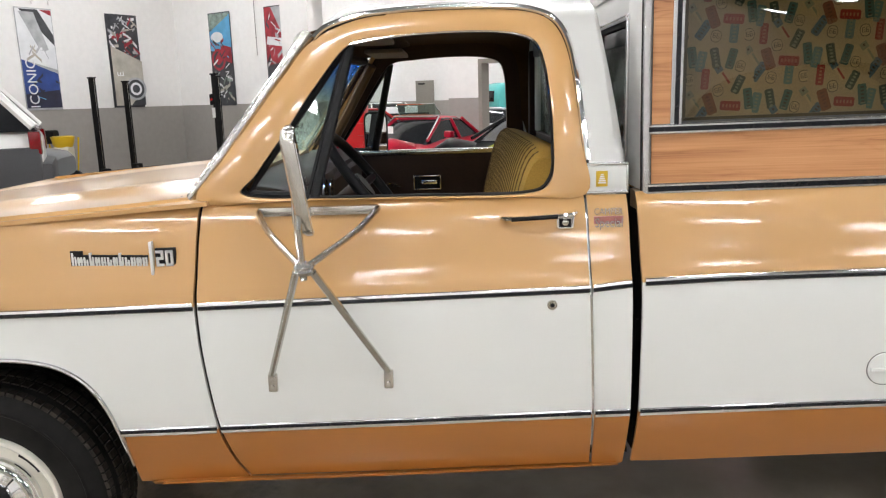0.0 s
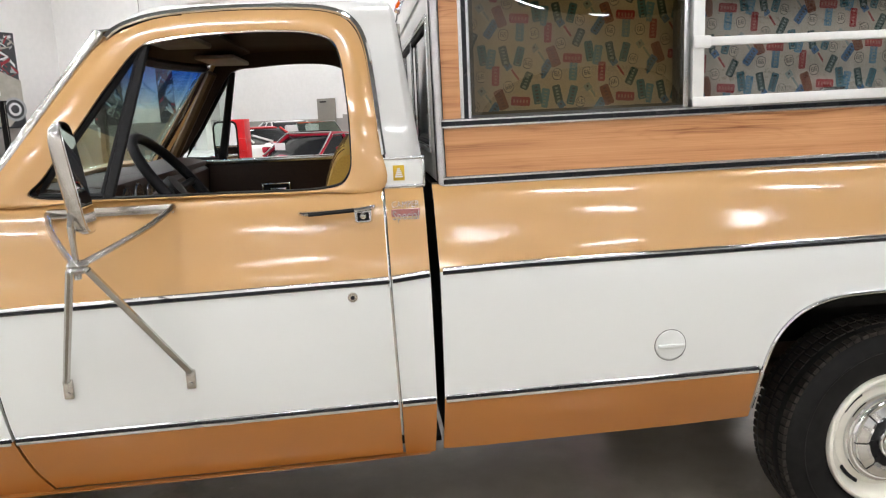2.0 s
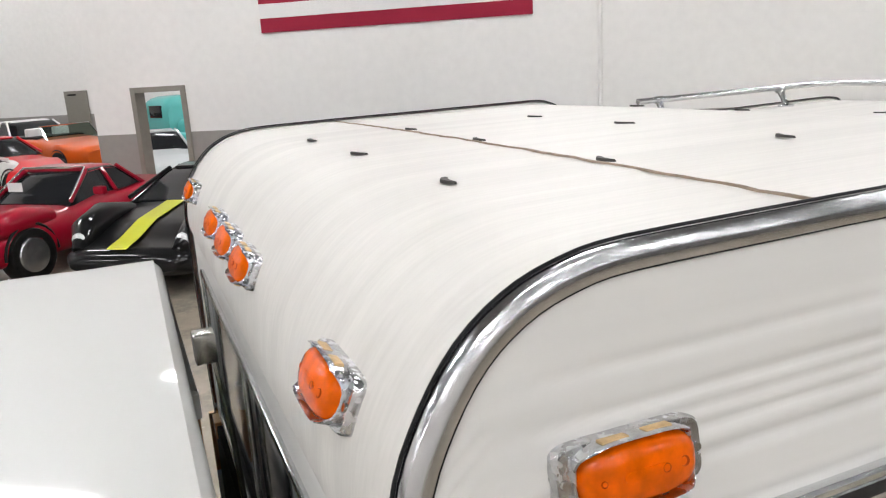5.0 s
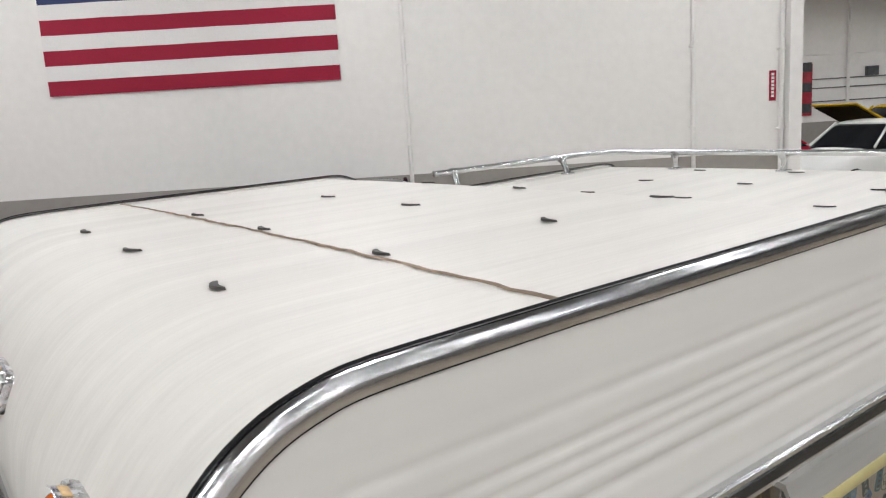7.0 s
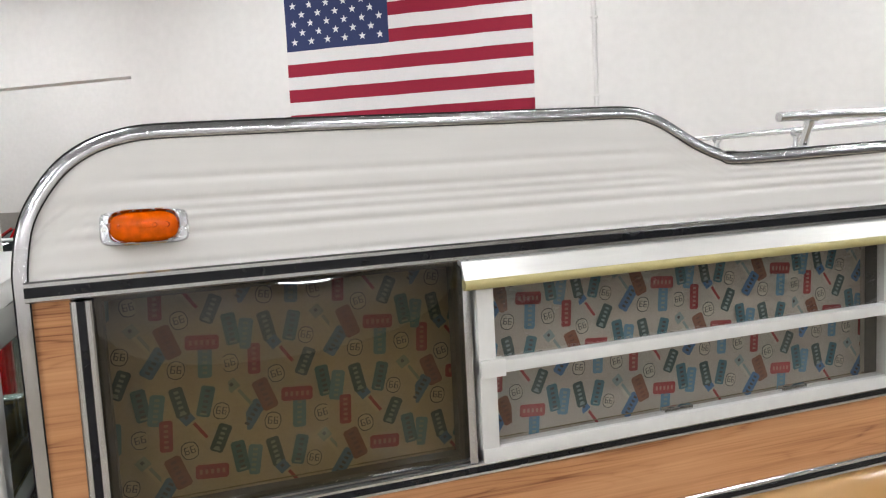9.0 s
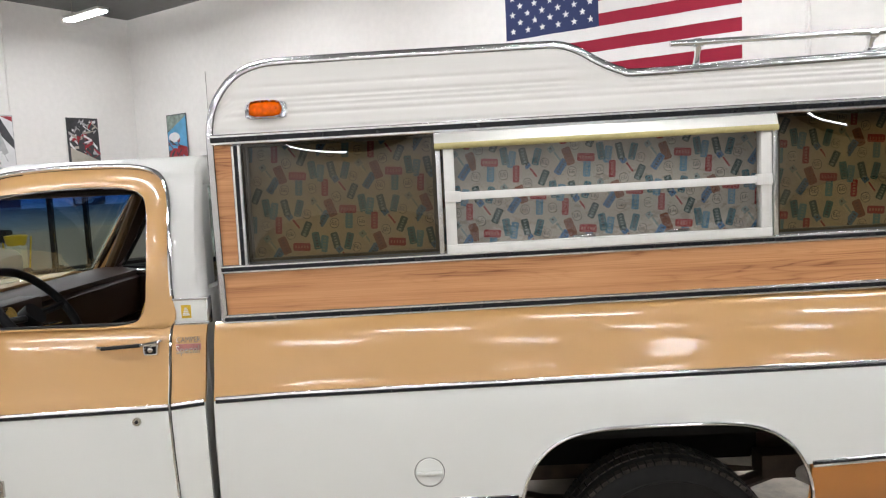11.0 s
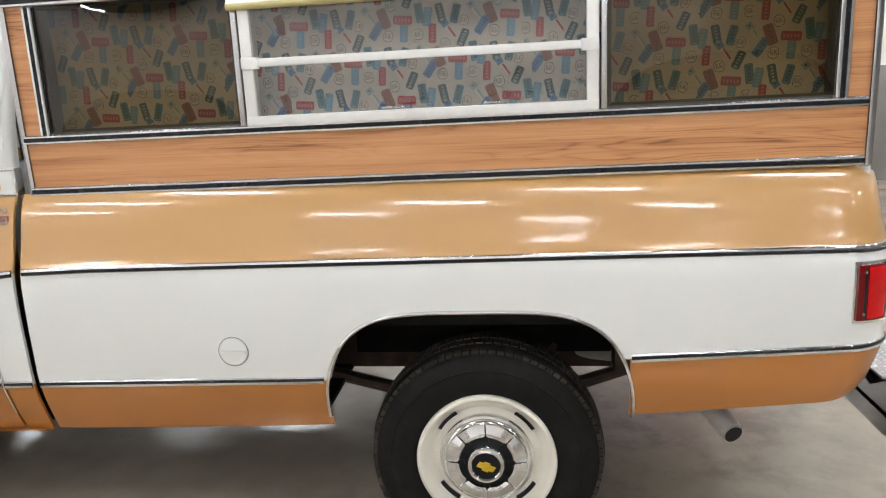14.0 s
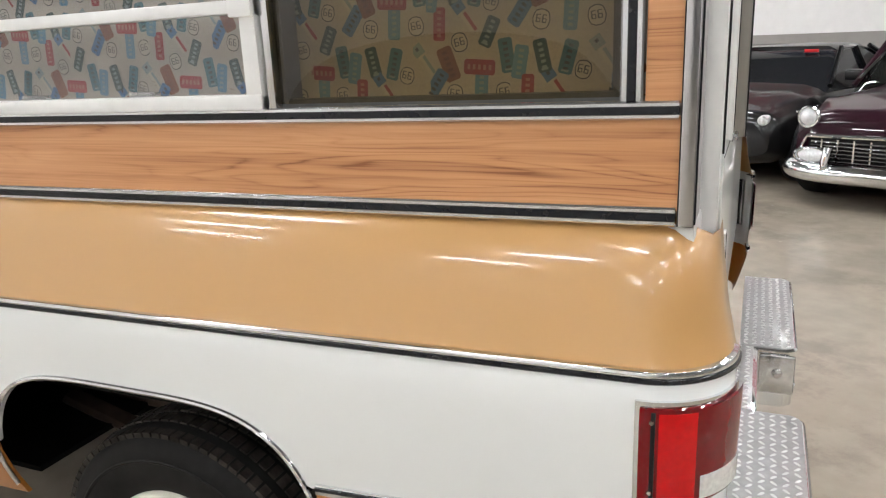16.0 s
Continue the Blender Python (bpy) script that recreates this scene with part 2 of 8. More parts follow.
def concrete_floor(name):
    """Old polished concrete: cloudy tone, patches of worn dark sealer and paint specks."""
    m = material(name, (0.345, 0.300, 0.238), 0.20, 0.0, grain=0.09, grain_scale=7, stain=0.17, stain_scale=1.1, rough_var=0.06, bump=0.0003)
    nt = m.node_tree
    b = nt.nodes["Principled BSDF"]
    tc = nt.nodes.new("ShaderNodeTexCoord")
    base = b.inputs["Base Color"].links[0].from_socket

    def ramp(sock, lo, hi):
        n = nt.nodes.new("ShaderNodeMapRange")
        n.inputs["From Min"].default_value, n.inputs["From Max"].default_value = lo, hi
        nt.links.new(sock, n.inputs["Value"])
        return n.outputs["Result"]

    def noise(scale, detail, rough):
        n = nt.nodes.new("ShaderNodeTexNoise")
        n.inputs["Scale"].default_value, n.inputs["Detail"].default_value, n.inputs["Roughness"].default_value = scale, detail, rough
        nt.links.new(tc.outputs["Object"], n.inputs["Vector"])
        return n.outputs["Fac"]

    def cells(scale):
        n = nt.nodes.new("ShaderNodeTexVoronoi")
        n.inputs["Scale"].default_value = scale
        nt.links.new(tc.outputs["Object"], n.inputs["Vector"])
        return n.outputs["Distance"]

    def times(a, c):
        n = nt.nodes.new("ShaderNodeMath")
        n.operation = "MULTIPLY"
        nt.links.new(a, n.inputs[0])
        if isinstance(c, float):
            n.inputs[1].default_value = c
        else:
            nt.links.new(c, n.inputs[1])
        return n.outputs[0]

    def over(col, fac, tint):
        n = nt.nodes.new("ShaderNodeMix")
        n.data_type = "RGBA"
        nt.links.new(fac, n.inputs["Factor"])
        nt.links.new(col, n.inputs["A"])
        n.inputs["B"].default_value = (*tint, 1)
        return n.outputs["Result"]

    worn = times(ramp(noise(2.6, 8.0, 0.68), 0.47, 0.60), ramp(noise(0.33, 2.0, 0.5), 0.42, 0.60))
    col = over(base, times(worn, 0.50), (0.105, 0.092, 0.080))
    specks = times(ramp(cells(5.0), 0.075, 0.045), ramp(noise(1.7, 3.0, 0.5), 0.50, 0.60))
    col = over(col, times(specks, 0.75), (0.62, 0.58, 0.52))
    nt.links.new(col, b.inputs["Base Color"])
    return m


FLOOR = concrete_floor("polished_concrete")
LAMP = glow("led_tube", (0.975, 0.98, 1.0), 73.0)
LINEY = material("yellow_floor_tape", (0.62, 0.46, 0.03), 0.5, 0.0, grain=0.2, grain_scale=25)
DOORG = material("grey_steel_door", (0.24, 0.22, 0.19), 0.45, 0.0, grain=0.05, grain_scale=20)

# ---------------------------------------------------------------- building helpers


def link(name, bm, mat, parent=None, label="", smooth=40):
    me = bpy.data.meshes.new(name)
    bm.normal_update()
    bm.to_mesh(me)
    bm.free()
    for m in mat if isinstance(mat, (list, tuple)) else [mat]:
        me.materials.append(m)
    if smooth:
        me.shade_smooth()
        me.set_sharp_from_angle(angle=math.radians(smooth))
    ob = new(name, me)
    if parent is not None:
        ob.parent = parent
    if label:
        ob["label"] = label
    return ob


def part(name, bm, mat, parent, label="", smooth=40):
    return link(name, bm, mat, parent, label, smooth)


def thing(name, label, category, group="", m=None):
    ob = new(name)
    ob.empty_display_size = 0.1
    if m is not None:
        ob.matrix_basis = m
    return tagged(ob, label, category, group)


def structure(name, bm, mat, label="", smooth=0):
    return tagged(link(name, bm, mat, None, "", smooth), label, name.split("_")[0], kind="structure")


def cube(bm, lo, hi, bevel=0.0, seg=2, m=None):
    r = bmesh.ops.create_cube(bm, size=1.0)
    vs = r["verts"]
    c = [(a + b) / 2 for a, b in zip(lo, hi)]
    for v in vs:
        v.co = Vector([c[i] + v.co[i] * (hi[i] - lo[i]) for i in range(3)])
    if bevel:
        es = list({e for v in vs for e in v.link_edges})
        g = bmesh.ops.bevel(bm, geom=es, offset=bevel, segments=seg, affect="EDGES", profile=0.6)
        vs = list({v for f in g["faces"] for v in f.verts} | {v for v in vs if v.is_valid})
    if m is not None:
        bmesh.ops.transform(bm, matrix=m, verts=[v for v in vs if v.is_valid])
    return vs


def boxed(lo, hi, bevel=0.0, seg=2):
    bm = bmesh.new()
    cube(bm, lo, hi, bevel, seg)
    return bm


def sheet(fn, nu, nv, thick=(0, 0.004, 0), bm=None, flip=False):
    """A grid of fn(u, v), 0..1 each, given a back and rims at the offset thick."""
    bm = bm or bmesh.new()
    t = Vector(thick)
    front = [[bm.verts.new(fn(i / nu, j / nv)) for j in range(nv + 1)] for i in range(nu + 1)]
    back = [[bm.verts.new(v.co + t) for v in col] for col in front]

    def face(*vs):
        vs = list(dict.fromkeys(vs))
        if len(vs) > 2:
            try:
                bm.faces.new(vs[::-1] if flip else vs)
            except ValueError:
                pass

    for i in range(nu):
        for j in range(nv):
            face(front[i][j], front[i + 1][j], front[i + 1][j + 1], front[i][j + 1])
            face(back[i][j], back[i][j + 1], back[i + 1][j + 1], back[i + 1][j])
    for i in range(nu):
        face(front[i][0], back[i][0], back[i + 1][0], front[i + 1][0])
        face(front[i][nv], front[i + 1][nv], back[i + 1][nv], back[i][nv])
    for j in range(nv):
        face(front[0][j], front[0][j + 1], back[0][j + 1], back[0][j])
        face(front[nu][j], back[nu][j], back[nu][j + 1], front[nu][j + 1])
    return bm


def loops(rows, close=True, cap=True, bm=None, flip=False):
    """Skins rings of equally many points."""
    bm = bm or bmesh.new()
    rs = [[bm.verts.new(p) for p in r] for r in rows]
    n = len(rs[0])
    for a, b in zip(rs, rs[1:]):
        for i in range(n if close else n - 1):
            q = [a[i], a[(i + 1) % n], b[(i + 1) % n], b[i]]
            bm.faces.new(q[::-1] if flip else q)
    if cap and close:
        for r, rev in ((rs[0], True), (rs[-1], False)):
            q = r[::-1] if rev != flip else r
            try:
                bm.faces.new(q)
            except ValueError:
                pass
    return bm


def tube(points, radius, sides=10, bm=None, closed=False, squash=1.0):
    """A round bar along points."""
    pts = [Vector(p) for p in points]
    bm = bm or bmesh.new()
    rows = []
    up = Vector((0, 0, 1))
    prev = None
    n = len(pts)
    for i, p in enumerate(pts):
        if closed:
            d = (pts[(i + 1) % n] - pts[i - 1]).normalized()
        else:
            d = (pts[min(i + 1, n - 1)] - pts[max(i - 1, 0)]).normalized()
        a = prev if prev is not None else (up if abs(d.z) < 0.9 else Vector((1, 0, 0)))
        x = d.cross(a).normalized()
        y = x.cross(d).normalized()
        prev = y
        r = radius[i] if isinstance(radius, (list, tuple)) else radius
        rows.append([p + (x * math.cos(t) + y * math.sin(t) * squash) * r for t in (2 * math.pi * k / sides for k in range(sides))])
    if closed:
        rows.append(rows[0])
        return loops(rows, cap=False, bm=bm, flip=True)
    return loops(rows, bm=bm, flip=True)


def turned(profile, sides=48, axis="Y", centre=(0, 0, 0), bm=None):
    """A turned solid: profile of (distance along the axis, radius)."""
    bm = bm or bmesh.new()
    c = Vector(centre)
    rows = []
    for d, r in profile:
        ring = []
        for k in range(sides):
            t = 2 * math.pi * k / sides
            if axis == "Y":
                ring.append(c + Vector((r * math.cos(t), d, r * math.sin(t))))
            elif axis == "X":
                ring.append(c + Vector((d, r * math.cos(t), r * math.sin(t))))
            else:
                ring.append(c + Vector((r * math.cos(t), r * math.sin(t), d)))
        rows.append(ring)
    fl = axis == "Y"
    loops(rows, cap=False, bm=bm, flip=fl)
    bm.verts.ensure_lookup_table()
    vs = list(bm.verts)[-len(rows) * sides:]
    for k, rev in ((0, True), (len(rows) - 1, False)):      # only small ends are closed
        if profile[k][1] <= 0.036:
            r = vs[k * sides:(k + 1) * sides]
            bm.faces.new(r[::-1] if rev != fl else r)
    return bm


def smooth_line(pts, n, closed=False):
    """n points along a Catmull-Rom curve through pts, evenly spaced in parameter."""
    p = [Vector(q) for q in pts]
    m = len(p)
    out = []
    segs = m if closed else m - 1
    for i in range(n):
        s = i / (n if closed else n - 1) * segs
        k = min(int(s), segs - 1)
        f = s - k
        g = lambda j: p[j % m] if closed else p[max(0, min(m - 1, j))]
        a, b, c, d = g(k - 1), g(k), g(k + 1), g(k + 2)
        out.append(0.5 * ((2 * b) + (c - a) * f + (2 * a - 5 * b + 4 * c - d) * f * f + (3 * b - a - 3 * c + d) * f ** 3))
    return out


def curve_at(table, x):
    """Reads a table of (x, value) by straight lines."""
    if x <= table[0][0]:
        return table[0][1]
    for (a, p), (b, q) in zip(table, table[1:]):
        if x <= b:
            return p + (q - p) * (x - a) / (b - a)
    return table[-1][1]

def text_mesh(s, size, deep=0.002):
    """The mesh of a word in the built-in font, centred on its origin, lying in the x-z plane."""
    cu = bpy.data.curves.new("word", "FONT")
    cu.body, cu.size, cu.align_x, cu.align_y, cu.extrude = s, size, "CENTER", "CENTER", deep
    cu.resolution_u = 3
    ob = bpy.data.objects.new("word", cu)
    scene.collection.objects.link(ob)
    me = bpy.data.meshes.new_from_object(ob.evaluated_get(bpy.context.evaluated_depsgraph_get()))
    bpy.data.objects.remove(ob)
    bpy.data.curves.remove(cu)
    me.transform(Matrix.Rotation(math.radians(90), 4, "X"))
    return me


# ---------------------------------------------------------------- the hall
WAINS = 1.48
TOP = 6.3


def slab(name, u0, u1, n0, n1, z0, z1, mat, label, holes=()):
    """A wall block in the hall's axes. holes: (u0, u1, z0, z1) through a wall that runs along u."""
    bm = bmesh.new()
    us = sorted({u0, u1, *[h[0] for h in holes], *[h[1] for h in holes]})
    for a, b in zip(us, us[1:]):
        gaps = [h for h in holes if h[0] <= a and h[1] >= b]
        z = z0
        for h in sorted(gaps, key=lambda h: h[2]):
            if h[2] > z:
                cube(bm, (a, n0, z), (b, n1, min(h[2], z1)))
            z = max(z, h[3])
        if z < z1:
            cube(bm, (a, n0, z), (b, n1, z1))
    bmesh.ops.remove_doubles(bm, verts=bm.verts, dist=1e-5)
    ob = structure(name, bm, mat, label)
    ob.matrix_basis = HALL
    return ob


bm = bmesh.new()
cube(bm, (-40, -16, -0.2), (30, 34, 0.0))
f = structure("floor", bm, FLOOR, "worn polished grey-brown concrete floor of the showroom")
f.matrix_basis = HALL
door_gap = (-7.50, -6.70, 0.0, 2.12)
slab("wall_flag_upper", -8.25, 5.04, 12.25, 12.45, WAINS, TOP, WALLW, "white painted concrete wall behind the flag", [door_gap])
slab("wall_flag_lower", -8.25, 5.04, 12.247, 12.453, 0, WAINS, WALLG, "grey painted lower band of the flag wall", [door_gap])
slab("wall_poster_upper", -17.3, -17.0, -16, 12.68, WAINS, TOP, WALLW, "white painted concrete wall with hanging banners")
slab("wall_poster_lower", -17.3, -16.997, -16, 12.68, 0, WAINS, WALLG, "grey painted lower band of the banner wall")
slab("wall_side_upper", -17.3, -12.1, 12.68, 12.98, WAINS, TOP, WALLW, "white painted concrete wall beside the corner")
slab("wall_side_lower", -17.3, -12.1, 12.677, 12.983, 0, WAINS, WALLG, "grey painted lower band of the side wall")
slab("wall_back_tall", -30, -5, 24.3, 24.6, TOP, 8.0, WALLW, "tall far white wall of the next hall")
slab("wall_divider", -5.3, -5.0, 12.55, 24.3, 5.0, 8.0, WALLW, "white divider between high and low roof")
slab("wall_over_flag", -17.3, -5, 12.25, 12.55, TOP + 0.2, 8.0, WALLW, "upper wall above the showroom roof")
slab("wall_back_upper", -30, 30, 24.3, 24.6, 1.36, TOP, WALLW, "far white wall of the next hall")
slab("wall_back_lower", -30, 30, 24.297, 24.603, 0, 1.36, WALLG, "far grey lower band of the next hall")
slab("wall_left_back", -30.3, -30, 12.98, 24.6, 0, 8.0, WALLW, "plain white end wall of the next hall")
slab("wall_header", -12.1, -8.25, 12.25, 12.55, 3.92, TOP, WALLW, "white wall over the wide opening to the next hall")
# unseen wall, set close behind so its white bounces light onto the truck side
slab("wall_behind", -17.3, 30, -9.3, -9.0, 0, TOP, WALLW, "unseen white wall set near to bounce light into the showroom")
slab("wall_right", 30, 30.3, -16.3, 24.6, 0, TOP, WALLW, "unseen white wall set near to bounce light into the showroom side")
slab("ceiling", -17.3, 30, -16.3, 12.55, TOP, TOP + 0.2, CEIL, "light metal deck ceiling of the showroom")
DECK = material("dark_roof_deck", (0.045, 0.043, 0.04), 0.7, grain=0.2, grain_scale=5)
slab("ceiling_high", -30.3, -5, 12.25, 24.6, 8.0, 8.2, CEIL, "high metal deck ceiling of the next hall")
slab("wall_header_low", 5.04, 30, 12.25, 12.55, 5.2, TOP, WALLW, "white wall over the way into the low hall")
slab("ceiling_back", -5, 30, 12.55, 24.6, 5.25, 5.45, DECK, "dark open roof deck of the next hall")

# ceiling lamps: long bright tubes in rows
lamp = thing("ceiling_lamp", "long white LED tube light hanging under the ceiling", "lamp", "ceiling lamps")
part("housing", boxed((-0.7, -0.13, 0.03), (0.7, 0.13, 0.10), 0.01), WALU, lamp)
for hx in (-0.5, 0.5):
    part("hanger", boxed((hx - 0.006, -0.006, 0.10), (hx + 0.006, 0.006, 0.70)), DOORG, lamp)
part("diffuser", boxed((-0.68, -0.11, 0.0), (0.68, 0.11, 0.034), 0.008), LAMP, lamp, "glowing diffuser")
# rows n = 14.6 to 21.8 are unseen, added to brighten the back wall
spots = [(u, n) for n in (-7.0, -3.6, -0.2, 3.2, 6.6, 10.0) for u in (-14.5, -10.0, -5.5, -1.0, 3.5, 8.0, 12.5)] + [(u, n) for n in (14.6, 18.2, 21.8) for u in (-26.0, -22.5, -19.0, -15.5, -12.0, -8.5, -6.2)] + [(u, n) for n in (15.2, 17.8, 20.2) for u in (-1.0, 6.5, 11.0, 15.5)]
for i, (u, n) in enumerate(spots):
    z = 5.6 if n < 12 else 4.62 if u > -5 else 7.3
    m = Matrix.Translation(hall(u, n, z)) @ HALL
    if i == 0:
        lamp.matrix_basis = m
    else:
        copy_thing(lamp, m)


# ---------------------------------------------------------------- the truck
CY = 3.015
truck = thing("pickup_truck", "gold, white and copper two-tone pickup truck carrying a camper shell", "truck")

SECTION = [(0.40, 2.130), (0.43, 2.116), (0.46, 2.102), (0.50, 2.084), (0.54, 2.067), (0.58, 2.052), (0.64, 2.034), (0.70, 2.027), (0.85, 2.021), (0.98, 2.022), (1.03, 2.028), (1.045, 2.035), (1.07, 2.045), (1.10, 2.054), (1.13, 2.062), (1.16, 2.070), (1.19, 2.079), (1.22, 2.090), (1.245, 2.103), (1.265, 2.120), (1.28, 2.145), (1.30, 2.18)]
SEC = [(z, y) for z, y in SECTION]


def side_y(z):
    return curve_at(SEC, z)


def upper_mold(x):     # height of the upper moulding's middle
    return curve_at([(-2.2, 0.967), (-0.68, 0.991), (0.38, 1.012), (0.53, 1.027), (0.76, 1.034), (3.1, 1.053)], x)


def lower_mold(x):
    return curve_at([(-2.2, 0.605), (-0.95, 0.619), (0.50, 0.650), (1.47, 0.666), (2.41, 0.736), (3.1, 0.771)], x)


def bottom(x):
    return curve_at([(-2.2, 0.415), (-0.87, 0.428), (-0.6, 0.434), (-0.17, 0.440), (0.49, 0.457), (0.505, 0.468), (0.60, 0.466), (1.25, 0.480), (1.44, 0.489), (2.44, 0.542), (3.0, 0.594), (3.08, 0.62), (3.12, 0.64)], x)


def belt(x):
    return curve_at([(-2.2, 1.17), (-1.2, 1.245), (-0.62, 1.285), (0.50, 1.272), (3.1, 1.296)], x)


FRONT, BED0, REAR = -2.05, 0.515, 3.10


def arch(x, cx, w, base, rise):
    """Upper edge of a wheel opening."""
    q = abs(x - cx) / w
    return None if q >= 1 else base + rise * (1 - q ** 4.2) ** (1 / 2.4)


def open_rear(x):
    a = arch(x, 1.946, 0.470, 0.53, 0.355)
    return a if a is not None else -1


def open_front(x):
    a = arch(x, -1.395, 0.455, 0.50, 0.355)
    return a if a is not None else -1


def wide(fn):
    """The same sheet on the far side of the truck."""
    return lambda u, v: (lambda p: (p[0], 2 * CY - p[1], p[2]))(fn(u, v))


def both(name, fn, nu, nv, mat, parent, far_parent, label=""):
    a = part(name, sheet(fn, nu, nv, (0, 0.012, 0)), mat, parent, label)
    part(name, sheet(wide(fn), nu, nv, (0, -0.012, 0), flip=True), mat, far_parent)
    return a


def panel(x0, x1, lo, hi, extra=0.0, edge=None):
    """Part of the body side between two heights; edge(z) may bend its ends."""
    def fn(u, v):
        x = x0 + (x1 - x0) * u
        z = lo(x) + (hi(x) - lo(x)) * v
        if edge:
            x = edge[0](z) + (edge[1](z) - edge[0](z)) * u
            z = lo(x) + (hi(x) - lo(x)) * v
        return (x, side_y(z) + extra, z)
    return fn


# front fender and hood
seam = lambda z: curve_at([(0.43, -0.597), (0.455, -0.611), (0.505, -0.633), (0.545, -0.645), (0.62, -0.661), (0.75, -0.677), (0.81, -0.683), (0.90, -0.690), (1.0, -0.692), (1.15, -0.686), (1.265, -0.678), (1.30, -0.675)], z)
fender = part("fender", sheet(panel(FRONT, -0.68, upper_mold, belt, 0, (lambda z: FRONT, lambda z: seam(z) - 0.005)), 40, 10, (0, 0.012, 0)), GOLD, truck, "gold front fender")
far_fender = part("fender", sheet(wide(panel(FRONT, -0.68, upper_mold, belt)), 40, 10, (0, -0.012, 0), flip=True), GOLD, truck)
both("fender_white_panel", panel(FRONT, -0.68, lambda x: max(lower_mold(x), open_front(x)), upper_mold, 0, (lambda z: FRONT, lambda z: seam(z) - 0.005)), 90, 8, WHITE, fender, far_fender, "white middle panel")
both("fender_lower_panel", panel(FRONT, -1.852, bottom, lower_mold), 6, 6, COPPER, fender, far_fender)
both("fender_lower_panel", panel(-0.938, -0.6, bottom, lower_mold, 0, (lambda z: -0.938, lambda z: seam(z) - 0.005)), 20, 6, COPPER, fender, far_fender, "copper lower panel")


def hood_fn(u, v):
    x = FRONT + 0.02 + (-0.655 - FRONT - 0.02) * u
    s = 2 * v - 1
    y = CY + s * (CY - 2.135)
    k = 1 - abs(s) ** 3.0
    crown = 0.028 * (1 - s * s) + 0.022 * math.exp(-((abs(s) - 0.62) / 0.10) ** 2)
    return (x + 0.05 * (1 - s * s) * (u - 1) * 0 - 0.10 * (1 - s * s) * (0 if u < 0.97 else 0) , y, belt(x) - 0.004 + crown * k - 0.03 * (1 - u) ** 2)


part("hood", sheet(hood_fn, 30, 40, (0, 0, -0.012)), GOLD, truck, "gold hood reflecting the lights")
for sgn in (0, 1):
    def gutter(u, v, sgn=sgn):
        x = FRONT + 0.02 + (-0.655 - FRONT - 0.02) * u
        y = 2.085 + 0.075 * v
        return (x, 2 * CY - y if sgn else y, belt(x) - 0.012 + 0.006 * v - 0.03 * (1 - u) ** 2 * v)
    part("fender_top", sheet(gutter, 30, 2, (0, 0, -0.012), flip=bool(sgn)), GOLD, truck)
part("nose_panel", boxed((FRONT - 0.03, 2.04, 0.45), (FRONT + 0.04, 2 * CY - 2.04, 1.175), 0.02), GOLD, truck, "plain gold nose")
bm = boxed((-0.78, 2.20, 1.225), (-0.66, 2 * CY - 2.20, 1.272), 0.01)
part("cowl", bm, BLACK, truck, "black cowl vent")

# door
rear_seam = lambda z: curve_at([(0.45, 0.404), (0.52, 0.401), (0.66, 0.397), (0.79, 0.393), (1.0, 0.387), (1.25, 0.383), (1.30, 0.382)], z)
edge = (lambda z: seam(z) + 0.005, lambda z: rear_seam(z) - 0.004)
door_belt = lambda x: belt(x) - 0.012
door = part("door", sheet(panel(-0.68, 0.38, upper_mold, door_belt, -0.002, edge), 30, 12, (0, 0.012, 0)), GOLD, truck, "closed gold and white cab door with its window down")
far_door = part("door", sheet(wide(panel(-0.68, 0.38, upper_mold, door_belt)), 24, 10, (0, -0.012, 0), flip=True), GOLD, truck)
both("door_white_panel", panel(-0.68, 0.38, lower_mold, upper_mold, -0.002, edge), 30, 8, WHITE, door, far_door, "white middle panel")
both("door_lower_panel", panel(-0.6, 0.38, lambda x: bottom(x) + 0.012, lower_mold, -0.002, edge), 30, 6, COPPER, door, far_door, "copper lower panel")
sill = sheet(lambda u, v: (-0.86 + u * 1.34, 2.075 + 0.05 * v, bottom(-0.86 + u * 1.34) + 0.010 - 0.018 * v), 10, 2, (0, 0.01, 0))
part("rocker", sill, COPPER, truck, "copper rocker panel")
part("rocker", sheet(lambda u, v: (-0.86 + u * 1.34, 2 * CY - 2.075 - 0.05 * v, bottom(-0.86 + u * 1.34) + 0.010 - 0.018 * v), 10, 2, (0, -0.01, 0), flip=True), COPPER, truck)

# cab corner behind the door
cedge = (lambda z: rear_seam(z) + 0.004, lambda z: curve_at([(0.46, 0.498), (0.65, 0.502), (1.01, 0.499), (1.27, 0.496)], z))
corner = part("cab_corner", sheet(panel(0.38, 0.49, upper_mold, lambda x: belt(x) - 0.016, 0, cedge), 6, 12, (0, 0.012, 0)), GOLD, truck, "gold cab corner with emblems")
far_corner = part("cab_corner", sheet(wide(panel(0.38, 0.49, upper_mold, lambda x: belt(x) - 0.016, 0, cedge)), 6, 12, (0, -0.012, 0), flip=True), GOLD, truck)
both("corner_white_panel", panel(0.38, 0.49, lower_mold, upper_mold, 0, cedge), 6, 8, WHITE, corner, far_corner)
both("corner_lower_panel", panel(0.38, 0.49, bottom, lower_mold, 0, cedge), 6, 6, COPPER, corner, far_corner)

# upper cab: the gold frame round the door window


def cab_y(z):          # the cab's upper side curves inwards
    d = z - 1.27
    return 2.106 + 0.12 * d + 0.55 * d * max(0.0, d)


